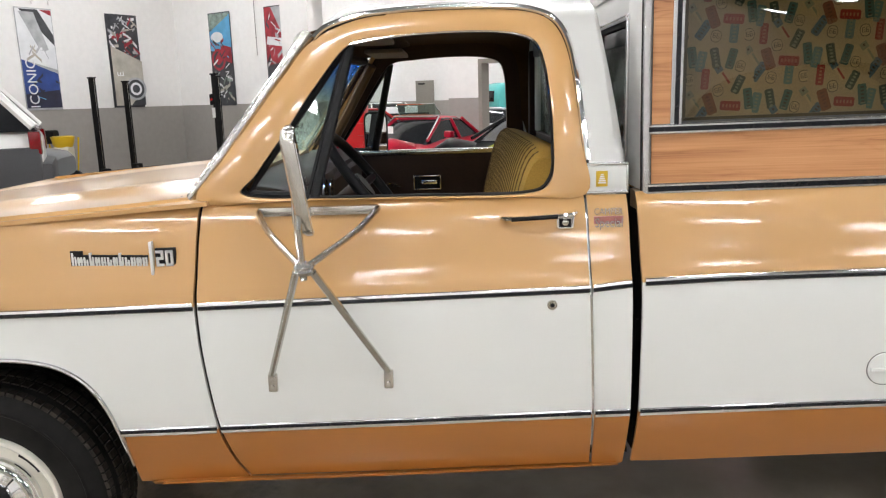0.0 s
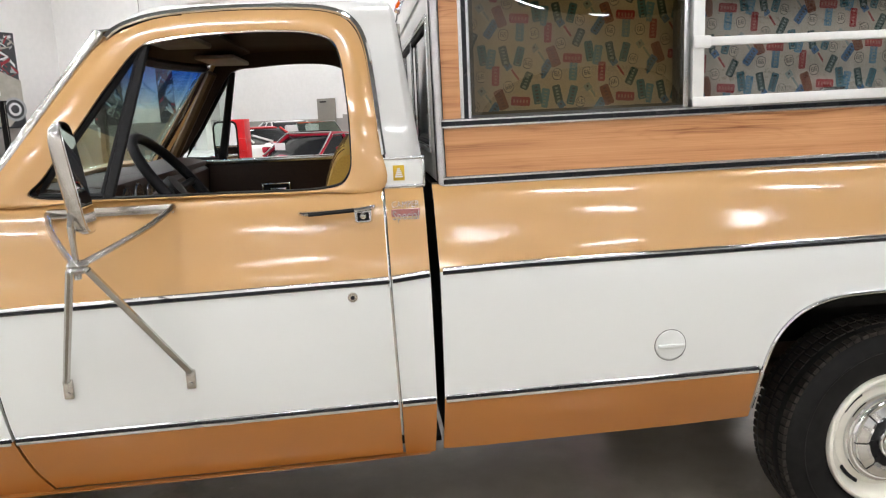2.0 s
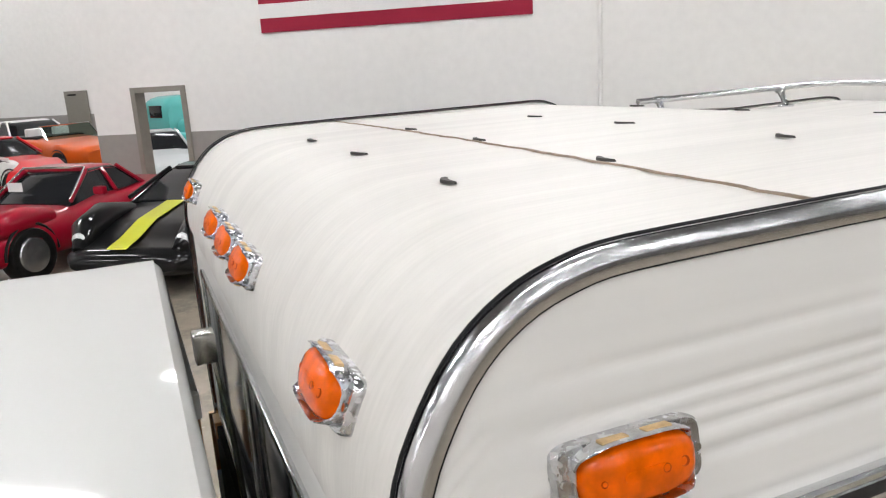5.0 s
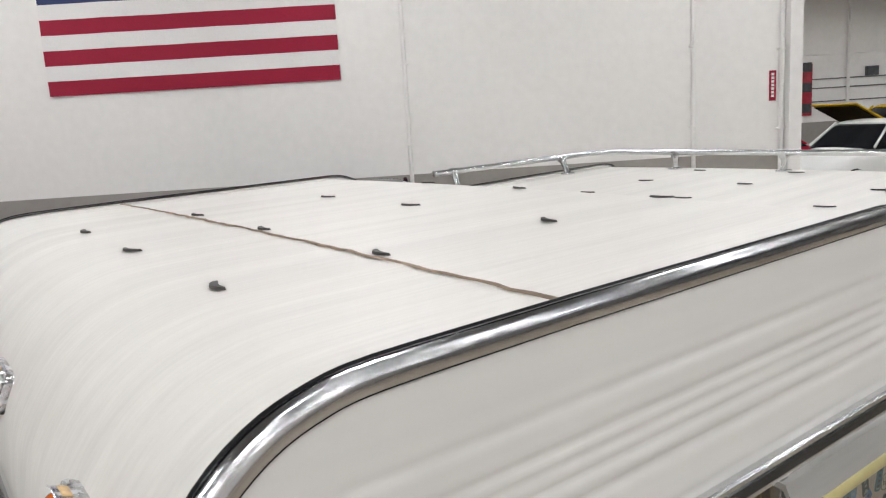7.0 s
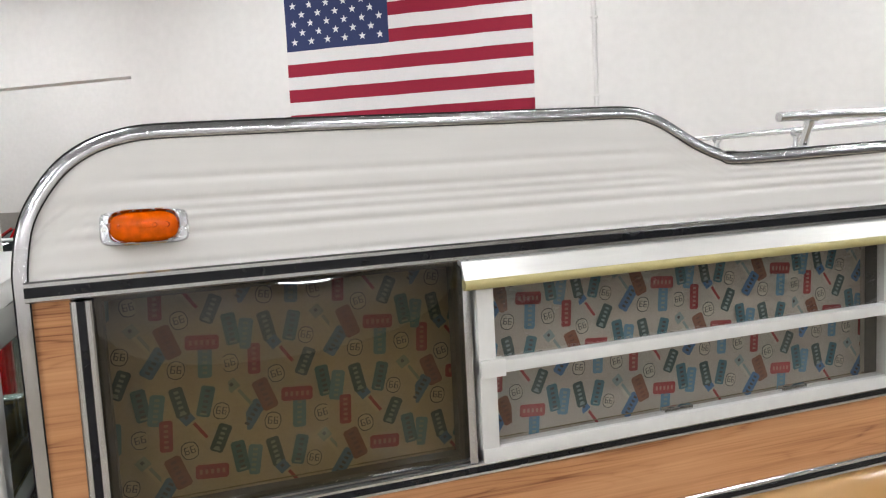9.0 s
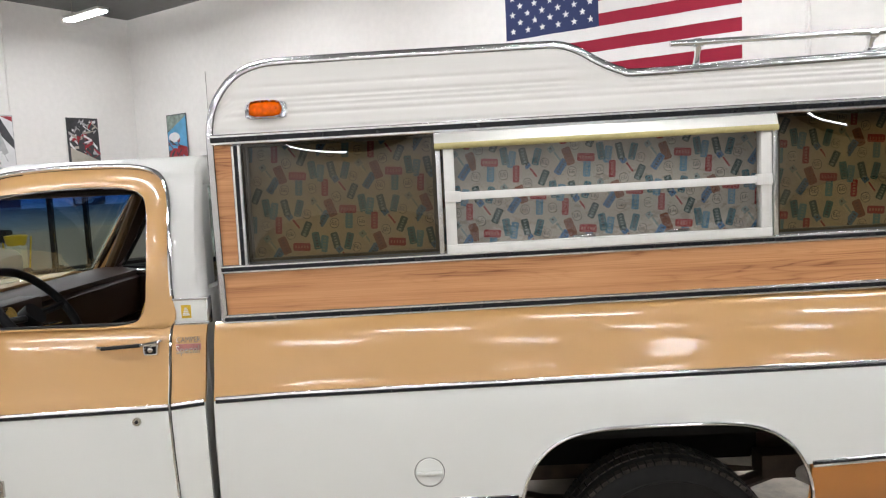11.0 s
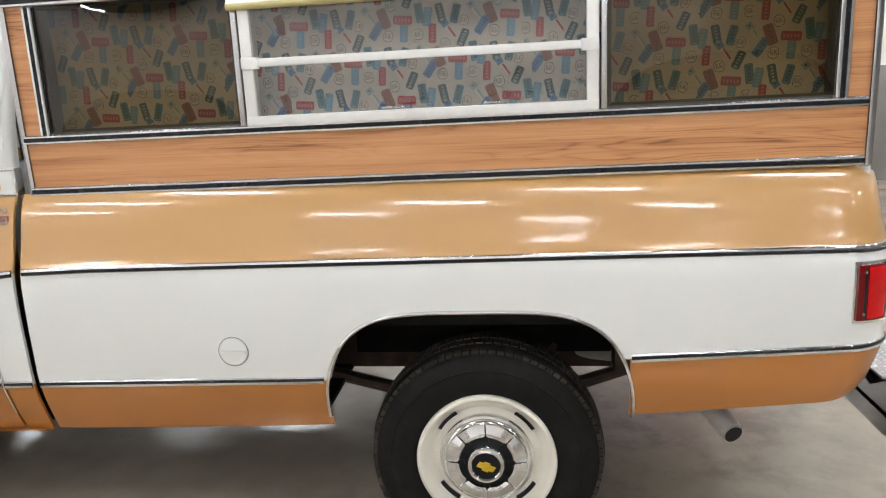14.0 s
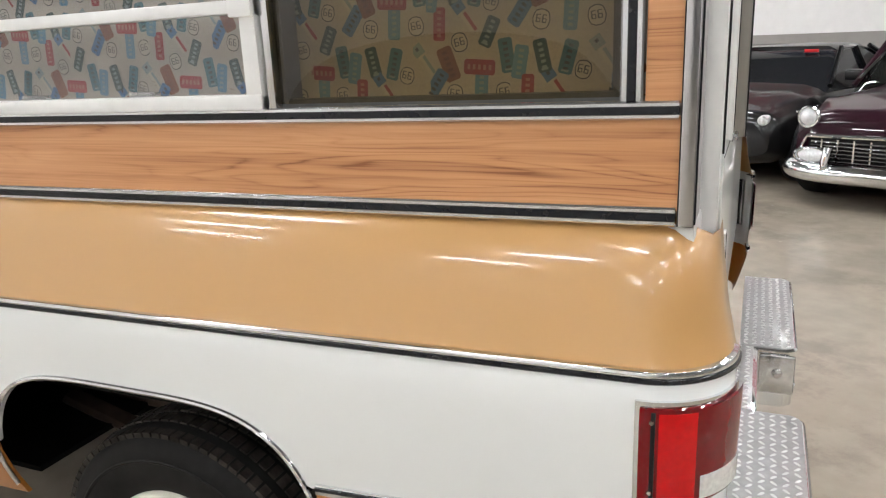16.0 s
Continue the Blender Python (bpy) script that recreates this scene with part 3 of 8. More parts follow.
def ring(outer, inner, n, yf, deep, mid=0.5, lift=0.006):
    """A frame between two loops in the cab side, gently domed."""
    a, b = smooth_line([(x, 0, z) for x, z in outer], n, True), smooth_line([(x, 0, z) for x, z in inner], n, True)
    rows = []
    for k, off in ((0.0, 0.004), (0.0, 0.0), (0.25, -lift), (0.5, -lift * 1.2), (0.75, -lift), (1.0, 0.0), (1.0, deep)):
        rows.append([Vector(((p.x + (q.x - p.x) * k), yf(p.z + (q.z - p.z) * k) + off, p.z + (q.z - p.z) * k)) for p, q in zip(a, b)])
    rows.append([Vector((p.x, yf(p.z) + deep, p.z)) for p in a])
    rows.append(rows[0])
    return loops(rows, cap=False)


OUT = [(-0.682, 1.266), (-0.612, 1.381), (-0.527, 1.491), (-0.445, 1.604), (-0.364, 1.703), (-0.217, 1.764), (-0.042, 1.778), (0.169, 1.776), (0.271, 1.760), (0.322, 1.724), (0.351, 1.652), (0.366, 1.530), (0.376, 1.400), (0.386, 1.262), (0.20, 1.256), (-0.10, 1.260), (-0.40, 1.264)]
INN = [(-0.560, 1.283), (-0.522, 1.340), (-0.436, 1.458), (-0.352, 1.581), (-0.262, 1.688), (-0.146, 1.707), (0.0, 1.716), (0.13, 1.715), (0.212, 1.705), (0.264, 1.681), (0.286, 1.625), (0.296, 1.535), (0.301, 1.400), (0.290, 1.300), (0.215, 1.265), (-0.06, 1.266), (-0.36, 1.268)]
SEAL = [(x + 0.004 * (-0.08 - x) / 0.38, z + 0.004 * (1.49 - z) / 0.22) for x, z in INN]


frame_bm = ring(OUT, INN, 102, cab_y, 0.05)
part("window_frame", frame_bm, GOLD, door, "gold upper door frame")
bm = ring(INN, SEAL, 102, lambda z: cab_y(z) + 0.012, 0.03, lift=0.002)
part("window_seal", bm, BLACK, door, "black rubber window seal")
reveal = [(p.x, cab_y(p.z) + 0.004, p.z - 0.001) for p in smooth_line([(x, 0, z) for x, z in INN[4:12]], 50)]
part("window_reveal", tube(reveal, 0.0042, 6), CHROME, door, "thin bright strip round the upper window edge")
bm = ring(OUT, INN, 102, cab_y, 0.05)
for v in bm.verts:
    v.co.y = 2 * CY - v.co.y
bmesh.ops.reverse_faces(bm, faces=bm.faces)
part("window_frame", bm, BROWN, far_door)

# vent window and its bars
def bar_pts(a, b, off=0.0):
    return [(a[0], cab_y(a[1]) + off, a[1]), (b[0], cab_y(b[1]) + off, b[1])]


for side, dr in ((0, door), (1, far_door)):
    fl = (lambda p: (p[0], 2 * CY - p[1], p[2])) if side else (lambda p: p)
    part("vent_bar", tube([fl(p) for p in bar_pts((-0.366, 1.268), (-0.262, 1.690), 0.020)], 0.0105, 8, squash=1.4), BLACK, dr, "black vent window post")
    tri = [(-0.552, 1.284), (-0.375, 1.278), (-0.275, 1.675), (-0.352, 1.575), (-0.436, 1.452)]
    bm = bmesh.new()
    vs = [bm.verts.new(fl((x, cab_y(z) + 0.03, z))) for x, z in tri]
    bm.faces.new(vs)
    vent = part("vent_glass", bm, GREENISH, dr, "tinted vent window glass", 0)
    vent.visible_shadow = False
    part("vent_frame", tube([fl((x, cab_y(z) + 0.024, z)) for x, z in [(-0.380, 1.276), (-0.548, 1.284), (-0.515, 1.338), (-0.430, 1.456), (-0.346, 1.577), (-0.276, 1.672), (-0.380, 1.276)]], 0.0095, 6), BLACK, dr, "black vent window frame")

# chrome drip rail along the roof edge
DRIP = [(-0.365, 1.708), (-0.323, 1.742), (-0.218, 1.772), (-0.042, 1.786), (0.17, 1.784), (0.275, 1.768), (0.330, 1.732), (0.360, 1.66), (0.374, 1.54), (0.382, 1.44), (0.390, 1.353)]
for side in (0, 1):
    line = [(p.x, (2 * CY - cab_y(p.z) + 0.006) if side else cab_y(p.z) - 0.006, p.z) for p in smooth_line([(x, 0, z) for x, z in DRIP], 60)]
    dr_ = part("drip_rail", tube(line, 0.0085, 8), CHROME, truck, "chrome drip rail")
    part("rail_gap", tube([(x + 0.002, y + (0.002 if not side else -0.002), z - 0.009) for x, y, z in line], 0.0028, 6), BLACK, dr_, "dark gap under the rail")

# roof: one white shell from drip rail to drip rail, running down into the rear pillars
EDGE = [(x, z) for x, z in DRIP if x > -0.36] + [(0.396, 1.340)]
COLS = [EDGE[0][0] + (EDGE[-1][0] - EDGE[0][0]) * (i / 40) for i in range(41)] + [0.405, 0.42, 0.435, 0.45]
ROLLR = 0.035


def roof_row(x, a):
    """One rib of the roof from the near edge to the far one; a rolls the back edge over."""
    ze = curve_at(EDGE, x) - 0.004
    top = 1.828 - 0.098 * max(0.0, (-0.20 - x) / 0.145) ** 2.2
    zk = min(1.735, top - 0.02)
    inset = ROLLR * (1 - math.cos(a))
    back = min(1.0, max(0.0, (x - 0.396) / 0.054))
    front = min(1.0, max(0.0, -x / 0.345))
    pts = []
    for k in range(13):
        z = min(ze, zk) + (max(zk, ze) - min(ze, zk)) * k / 12 if ze < zk else ze
        pts.append((cab_y(z) - 0.002 + inset, z))
    z0 = pts[-1][1]
    y0 = cab_y(z0) - 0.002
    for k in range(1, 11):
        t = math.pi / 2 * k / 10
        pts.append((y0 + inset * math.cos(t) + 0.17 * (1 - math.cos(t)), z0 + (top - 0.014 - z0) * math.sin(t) - inset * math.sin(t)))
    for k in range(1, 13):
        y = y0 + 0.17 + (CY - y0 - 0.17) * k / 12
        pts.append((y, top - 0.014 * ((CY - y) / (CY - y0 - 0.17)) ** 2 - inset))
    full = pts + [(2 * CY - y, z) for y, z in pts[-2::-1]]
    row = []
    for y, z in full:
        s = (y - CY) / (CY - 2.2)
        xx = x + back * (curve_at([(1.33, 0.500), (1.60, 0.468), (1.78, 0.448), (1.83, 0.442)], z) - 0.450) - front ** 2 * 0.13 * max(0, 1 - s * s)
        row.append(Vector((xx - ROLLR * back * (1 - math.sin(a)) * (a > 0), y, z)))
    return row


rows = [roof_row(x, 0.0) for x in COLS[:-1]] + [roof_row(COLS[-1], math.radians(d)) for d in (15, 30, 45, 60, 75, 90)]
bm = bmesh.new()
grid = [[bm.verts.new(p) for p in r] for r in rows]
for ra, rb_ in zip(grid, grid[1:]):
    for i in range(len(ra) - 1):
        if (ra[i].co - ra[i + 1].co).length > 1e-6 or (rb_[i].co - rb_[i + 1].co).length > 1e-6:
            bm.faces.new((ra[i], ra[i + 1], rb_[i + 1], rb_[i]))
bmesh.ops.remove_doubles(bm, verts=bm.verts, dist=1e-5)
bmesh.ops.recalc_face_normals(bm, faces=bm.faces)
roof = part("roof", bm, WHITEDIM, truck, "white cab roof coming down into the rear pillars", 50)
liner = []
for x in [-0.31 + 0.72 * i / 24 for i in range(25)]:
    liner.append([Vector((min(p.x - 0.01, 0.425), CY + (p.y - CY) * 0.955, p.z - 0.022)) for p in roof_row(x, 0.0)])
bm = bmesh.new()
grid = [[bm.verts.new(p) for p in r] for r in liner]
for ra, rb_ in zip(grid, grid[1:]):
    for i in range(len(ra) - 1):
        bm.faces.new((ra[i], ra[i + 1], rb_[i + 1], rb_[i]))
bmesh.ops.remove_doubles(bm, verts=bm.verts, dist=1e-5)
bmesh.ops.recalc_face_normals(bm, faces=bm.faces)
bmesh.ops.solidify(bm, geom=bm.faces, thickness=-0.006)
part("headliner", bm, HEADLINE, truck, "dark brown headliner", 50)
for side in (0, 1):
    cap = boxed((0.386, 2.116, 1.262), (0.502, 2.16, 1.342), 0.006)
    if side:
        for v in cap.verts:
            v.co.y = 2 * CY - v.co.y
        bmesh.ops.reverse_faces(cap, faces=cap.faces)
    cap = part("pillar_cap", cap, WHITE, truck, "white pillar base moulding with a small gold emblem")
    if not side:
        for z in (1.3415, 1.2625):
            part("cap_trim", boxed((0.388, 2.1125, z - 0.004), (0.503, 2.15, z + 0.004), 0.002), ALU, cap, "thin bright trim")
        part("cap_trim", boxed((0.497, 2.1128, 1.2665), (0.5035, 2.15, 1.3375), 0.002), ALU, cap, "thin bright trim")
# back of the cab with its window
bm = bmesh.new()
cube(bm, (0.430, 2.16, 0.62), (0.480, 2 * CY - 2.16, 1.36), 0.008)
cube(bm, (0.420, 2.285, 1.36), (0.448, 2.38, 1.71), 0.008)
cube(bm, (0.420, 2 * CY - 2.38, 1.36), (0.448, 2 * CY - 2.285, 1.71), 0.008)
cube(bm, (0.415, 2.33, 1.70), (0.440, 2 * CY - 2.33, 1.775), 0.008)
part("cab_back", bm, WHITE, truck, "white back of the cab with a window opening")
bm = boxed((0.434, 2.355, 1.355), (0.440, 2 * CY - 2.355, 1.705))
part("back_glass", bm, GREENISH, truck, "dark tinted back glass").visible_shadow = False

# windshield with its bright trim
WS = [(-0.712, 1.276), (-0.384, 1.716)]
def ws_fn(u, v):
    s = 2 * u - 1
    x = WS[0][0] + (WS[1][0] - WS[0][0]) * v - 0.13 * (1 - s * s)
    y0 = 2.145 + 0.125 * v
    return (x, CY + s * (CY - y0), WS[0][1] + (WS[1][1] - WS[0][1]) * v)


part("windshield", sheet(lambda u, v: ws_fn(u, v * 0.58), 24, 8, (0.004, 0, 0)), GREENISH, truck, "clear windshield glass").visible_shadow = False
for k in range(14):
    f = (k + 0.5) / 14
    tint = glass("shade_band_tint", (0.72 - 0.68 * f ** 0.7, 0.80 - 0.58 * f ** 0.9, 0.80 - 0.16 * f), 0.0)
    part("shade_band", sheet(lambda u, v: ws_fn(u, 0.58 + 0.42 * (k + v) / 14), 24, 2, (0.004, 0, 0)), tint, truck, "blue shade band of the windshield").visible_shadow = False
trim_line = [ws_fn(u, 0) for u in [i / 20 for i in range(21)]] + [ws_fn(1, v) for v in (0.25, 0.5, 0.75, 1)] + [ws_fn(1 - i / 20, 1) for i in range(1, 21)] + [ws_fn(0, v) for v in (0.75, 0.5, 0.25)]
part("windshield_trim", tube(trim_line, 0.0185, 10, closed=True), STEEL, truck, "bright windshield trim")
for side in (0, 1):
    def apil(u, v, side=side):
        x = -0.672 + 0.335 * v + 0.02 + (-0.012 + 0.02 * u)
        z = 1.275 + 0.455 * v
        y = cab_y(z) + 0.055 * (1 - u) - 0.002
        return (x - 0.012, 2 * CY - y if side else y, z)
    part("pillar", sheet(apil, 4, 12, (0.02, 0, 0), flip=bool(side)), GOLD, truck, "gold windshield pillar")

# ---------------------------------------------------------------- bed
rear_edge = lambda z: curve_at([(0.58, 3.072), (0.65, 3.112), (0.75, 3.143), (1.04, 3.147), (1.07, 3.140), (1.12, 3.127), (1.18, 3.117), (1.25, 3.107), (1.30, 3.102)], z)
bedge = (lambda z: curve_at([(0.48, 0.522), (0.67, 0.526), (1.01, 0.527), (1.27, 0.522)], z), rear_edge)
ROLL = 0.135


def round_corner(s, z):
    """Walks along the bed side and round its rear corner: place and outward normal."""
    end = rear_edge(z)
    y0 = side_y(z)
    r = curve_at([(1.05, ROLL), (1.12, 0.120), (1.22, 0.105), (1.30, 0.10)], z) if z > 1.05 else ROLL
    if s <= end - r:
        return s, y0, 0.0, -1.0
    t = (s - end + r) / r
    if t < math.pi / 2:
        return end - r + r * math.sin(t), y0 + r * (1 - math.cos(t)), math.sin(t), -math.cos(t)
    return end, y0 + r + (t - math.pi / 2) * r, 1.0, 0.0


bed_top = lambda x: belt(x) - 0.010 - 0.036 * max(0.0, min(1.0, (x - 3.02) / 0.08)) ** 2


def bed_fn(x0, x1, lo, hi):
    last = rear_edge(1.1) - ROLL + math.pi / 2 * ROLL + 0.03

    def fn(u, v):
        s0 = x0 + (last - x0) * u
        xx = min(s0, 3.1)
        z = lo(xx) + (hi(xx) - lo(xx)) * v
        a = bedge[0](z) if x0 < 1 else x0
        s = a + (last - a) * u
        x, y, _, _ = round_corner(s, z)
        return (x, y, z)
    return fn


bed = part("bed_side", sheet(bed_fn(BED0, REAR, upper_mold, bed_top), 70, 14, (0, 0.014, 0)), GOLD, truck, "gold upper bed side")
far_bed = part("bed_side", sheet(wide(bed_fn(BED0, REAR, upper_mold, bed_top)), 40, 10, (0, -0.014, 0), flip=True), GOLD, truck)
both("bed_white_panel", bed_fn(BED0, REAR, lambda x: max(lower_mold(x), open_rear(x)), upper_mold), 260, 8, WHITE, bed, far_bed, "white middle bed panel")
both("bed_lower_panel", panel(BED0, 1.478, bottom, lower_mold, 0, (bedge[0], lambda z: 1.478)), 20, 6, COPPER, bed, far_bed, "copper lower bed panel")
both("bed_lower_panel", bed_fn(2.404, REAR, bottom, lower_mold), 40, 6, COPPER, bed, far_bed, "copper lower bed panel")
for yy in (2.135, 2 * CY - 2.205):
    part("bed_rail", sheet(lambda u, v: (0.53 + 2.52 * u, yy + 0.07 * v, belt(0.53 + 2.52 * u) - 0.012), 4, 1, (0, 0, -0.05)), GOLD, truck, "gold bed rail")
part("bed_floor", boxed((0.53, 2.10, 0.82), (3.05, 2 * CY - 2.10, 0.90)), DARK, truck)
part("bed_front", boxed((0.535, 2.13, 0.48), (0.56, 2 * CY - 2.13, 1.25)), DARK, truck)
bm = bmesh.new()
cube(bm, (3.03, 2.13, 0.66), (3.075, 2 * CY - 2.13, 1.275), 0.01)
part("tailgate", bm, WHITE, truck, "white tailgate")


def moulding(name, x0, x1, zf, parent, black_low, n=40, far=True, yoff=None):
    """Bright trim strip with a black insert along the body side."""
    for s in ((0, 1) if far else (0,)):
        for nm, dz0, dz1, proud, mt, own in ((name, -0.012, 0.013, 0.006, CHROME, True), ("insert", -0.0105 if black_low else -0.0035, 0.0035 if black_low else 0.0105, 0.0085, NAVY, False)):
            bm = bmesh.new()
            rows = []
            for i in range(n + 1):
                x = x0 + (x1 - x0) * i / n
                z = zf(min(x, 3.1))
                px, py, nx, ny = round_corner(x, z)
                prof = [(-0.004, z + dz0), (proud * 0.7, z + dz0 + 0.0015), (proud, z + dz0 + 0.004), (proud, z + dz1 - 0.004), (proud * 0.7, z + dz1 - 0.0015), (-0.004, z + dz1)]
                rows.append([Vector((px + nx * a, (2 * CY - py - ny * a) if s else py + ny * a, b)) for a, b in prof])
            bm = loops(rows, flip=bool(s))
            if own:
                holder = part(nm, bm, mt, parent if not s else truck, "chrome trim strip with black insert")
            else:
                part(nm, bm, mt, parent if parent is truck and False else (holder if parent is truck or s else parent), "black insert")


moulding("side_moulding", FRONT, -0.699, upper_mold, truck, True)
moulding("side_moulding", -0.684, 0.382, upper_mold, truck, True)
moulding("side_moulding", 0.393, 0.497, upper_mold, truck, True, 4)
moulding("side_moulding", 0.534, 3.232, upper_mold, truck, True, 320)
moulding("lower_moulding", -0.945, -0.669, lower_mold, truck, False, 8)
moulding("lower_moulding", -0.657, 0.391, lower_mold, truck, False)
moulding("lower_moulding", 0.403, 0.500, lower_mold, truck, False, 4)
moulding("lower_moulding", 0.529, 1.474, lower_mold, truck, False)
moulding("lower_moulding", 2.406, 3.225, lower_mold, truck, False, 50)

part("door_edge_guard", tube([(rear_seam(z) - 0.001, side_y(z) - 0.003, z) for z in [0.54 + 0.71 * i / 24 for i in range(25)]], 0.0035, 6), CHROME, door, "thin chrome door edge guard")

# bright wheel-opening trim
for opening, cx, w, base, rise in ((open_rear, 1.946, 0.470, 0.53, 0.355), (open_front, -1.395, 0.455, 0.50, 0.355)):
    for side in (0, 1):
        pts = []
        for i in range(61):
            t = math.pi * i / 60
            q = math.cos(t)
            q = math.copysign(abs(q) ** 0.75, q)
            x = cx - w * q
            z = base + rise * (max(0, 1 - abs(q) ** 4.2)) ** (1 / 2.4)
            y = side_y(z) - 0.003
            pts.append((x, 2 * CY - y if side else y, z))
        part("arch_trim", tube(pts, 0.006, 8), CHROME, truck, "bright wheel-opening trim")
        def liner(u, v, cx=cx, w=w, base=base, rise=rise, side=side):
            t = math.pi * u
            q = math.cos(t)
            q = math.copysign(abs(q) ** 0.75, q)
            x = cx - (w + 0.02) * q
            z = base + (rise + 0.02) * (max(0, 1 - abs(q) ** 4.2)) ** (1 / 2.4) - 0.0
            y = 2.045 + 0.46 * v
            return (x, 2 * CY - y if side else y, z + 0.015)
        lo_u = 0.16
        part("wheel_housing", sheet(lambda u, v: liner(lo_u + (1 - 2 * lo_u) * u, v), 30, 4, (0, 0, 0.01)), DARK, truck, "black wheel housing")

for hx0, hx1 in ((-1.86, -0.93), (1.47, 2.42)):
    for y in (2.50, 2 * CY - 2.51):
        part("wheel_housing", boxed((hx0, y, 0.58), (hx1, y + 0.01, 0.93)), DARK, truck, "black inner wheel housing")
# flat pans added to keep light off the floor beneath the truck
part("under_shield", boxed((-0.92, 2.14, 0.475), (0.52, 2 * CY - 2.14, 0.49)), DARK, truck, "black pan added under the cab to block light")
part("under_shield", boxed((0.54, 2.16, 0.50), (1.44, 2 * CY - 2.16, 0.515)), DARK, truck, "black pan added under the bed to block light")

part("sill_flange", sheet(lambda u, v: (-0.90 + 1.38 * u, side_y(0.445) - 0.006 + 0.016 * v, bottom(-0.90 + 1.38 * u) + 0.004 - 0.016 * v), 12, 2, (0, 0.012, 0)), COPPER, truck, "copper flange along the sill")

# wheels
def wheel(x, y, side, m_parent):
    w = part("wheel", turned([(0.02, 0.10), (0.16, 0.10)], 24), DARK, m_parent, "cream steel wheel on a black tyre")
    w.matrix_basis = Matrix.Translation((x, y, 0.372)) @ (Matrix.Rotation(math.pi, 4, "Z") if side else Matrix.Identity(4))
    R = 0.372
    prof = [(0.205, 0.225), (0.215, 0.30), (0.205, 0.345), (0.185, 0.364), (0.15, R), (0.06, R), (0.025, 0.364), (0.006, 0.345), (-0.006, 0.310), (-0.007, 0.285), (-0.002, 0.245), (0.012, 0.222), (0.03, 0.218), (0.205, 0.225)]
    part("tyre", turned(prof, 72), TYRE, w, "black bias-look truck tyre with chunky tread")
    bm = bmesh.new()
    n = 84
    for k in range(n):
        a = 2 * math.pi * k / n
        for dy0, dy1, off, r0 in ((0.014, 0.050, 0.0, 0.362), (0.062, 0.098, 0.5, 0.371), (0.112, 0.146, 0.0, 0.371), (0.158, 0.192, 0.5, 0.362)):
            mm = Matrix.Rotation(a + off * 2 * math.pi / n, 4, "Y") @ Matrix.Translation((0, 0, r0 + 0.001))
            cube(bm, (-0.0105, dy0, -0.008), (0.0105, dy1, 0.0045), m=mm)
    part("tread", bm, TREAD, w, "dusty worn tread blocks", 0)
    part("sidewall_ring", turned([(-0.0075, 0.303), (-0.0105, 0.306), (-0.0105, 0.309), (-0.0075, 0.312)], 72), TYRE, w)
    rim = [(0.03, 0.219), (0.002, 0.224), (-0.006, 0.220), (-0.008, 0.212), (-0.002, 0.205), (0.012, 0.198), (0.030, 0.190), (0.040, 0.172), (0.036, 0.155), (0.026, 0.140), (0.024, 0.120), (0.05, 0.11)]
    part("rim", turned(rim, 72), CREAM, w, "cream painted steel rim")
    for k in range(4):
        a0 = math.radians(45 + 90 * k)
        rows = []
        for i in range(9):
            a = a0 + math.radians(-13 + 26 * i / 8)
            rows.append([Vector((rr * math.cos(a), dd, rr * math.sin(a))) for rr, dd in ((0.170, 0.0335), (0.182, 0.0300), (0.182, 0.043), (0.170, 0.041))])
        part("rim_slot", loops(rows), BLACK, w, "dark slot in the rim")
    part("hub_cap", turned([(0.035, 0.150), (0.020, 0.151), (0.014, 0.147), (0.012, 0.139), (0.006, 0.137), (0.002, 0.132), (0.008, 0.100), (0.012, 0.075)], 72), CHROME, w, "polished hub cap ring")
    for k in range(8):
        rows = []
        for i in range(5):
            a = math.radians(45 * k + 22.5 + (-21.2 + 42.4 * i / 4))
            dome = -0.004 * (1 - ((i - 2) / 2) ** 2)
            rows.append([Vector((rr * math.cos(a), dd + dome, rr * math.sin(a))) for rr, dd in ((0.130, 0.006), (0.127, -0.004), (0.100, -0.012), (0.088, -0.009), (0.086, 0.006))])
        part("cap_facet", loops(rows, flip=True), CHROME, w, "raised polished facet", 25)
    bm = bmesh.new()
    for k in range(8):
        mm = Matrix.Rotation(math.radians(45 * k), 4, "Y")
        cube(bm, (-0.009, -0.010, 0.070), (0.009, 0.004, 0.096), 0.002, m=mm)
    turned([(0.006, 0.086), (-0.006, 0.084), (-0.0065, 0.058)], 48, bm=bm)
    part("cap_ring", bm, BLACK, w, "black notched ring")
    part("hub_ring", turned([(0.0, 0.064), (-0.024, 0.062), (-0.036, 0.056), (-0.038, 0.048), (-0.034, 0.044)], 48), CHROME, w, "bright hub ring")
    part("hub_centre", turned([(-0.030, 0.046), (-0.0345, 0.044), (-0.0355, 0.03), (-0.0355, 0.001)], 40), BLACK, w, "black hub centre with a gold emblem")
    bm = bmesh.new()
    pts = [(-0.028, -0.009), (-0.009, -0.009), (-0.009, -0.015), (0.012, -0.015), (0.012, -0.009), (0.026, -0.009), (0.030, 0.009), (0.010, 0.009), (0.010, 0.015), (-0.010, 0.015), (-0.010, 0.009), (-0.024, 0.009)]
    rows = [[Vector((px * 1.0, d, pz)) for px, pz in pts] for d in (-0.034, -0.0385)]
    loops(rows, bm=bm, flip=True)
    em = part("emblem", bm, YELLOW, w, "small gold emblem")
    em.matrix_basis = Matrix.Rotation(math.radians(22), 4, "Y")
    return w


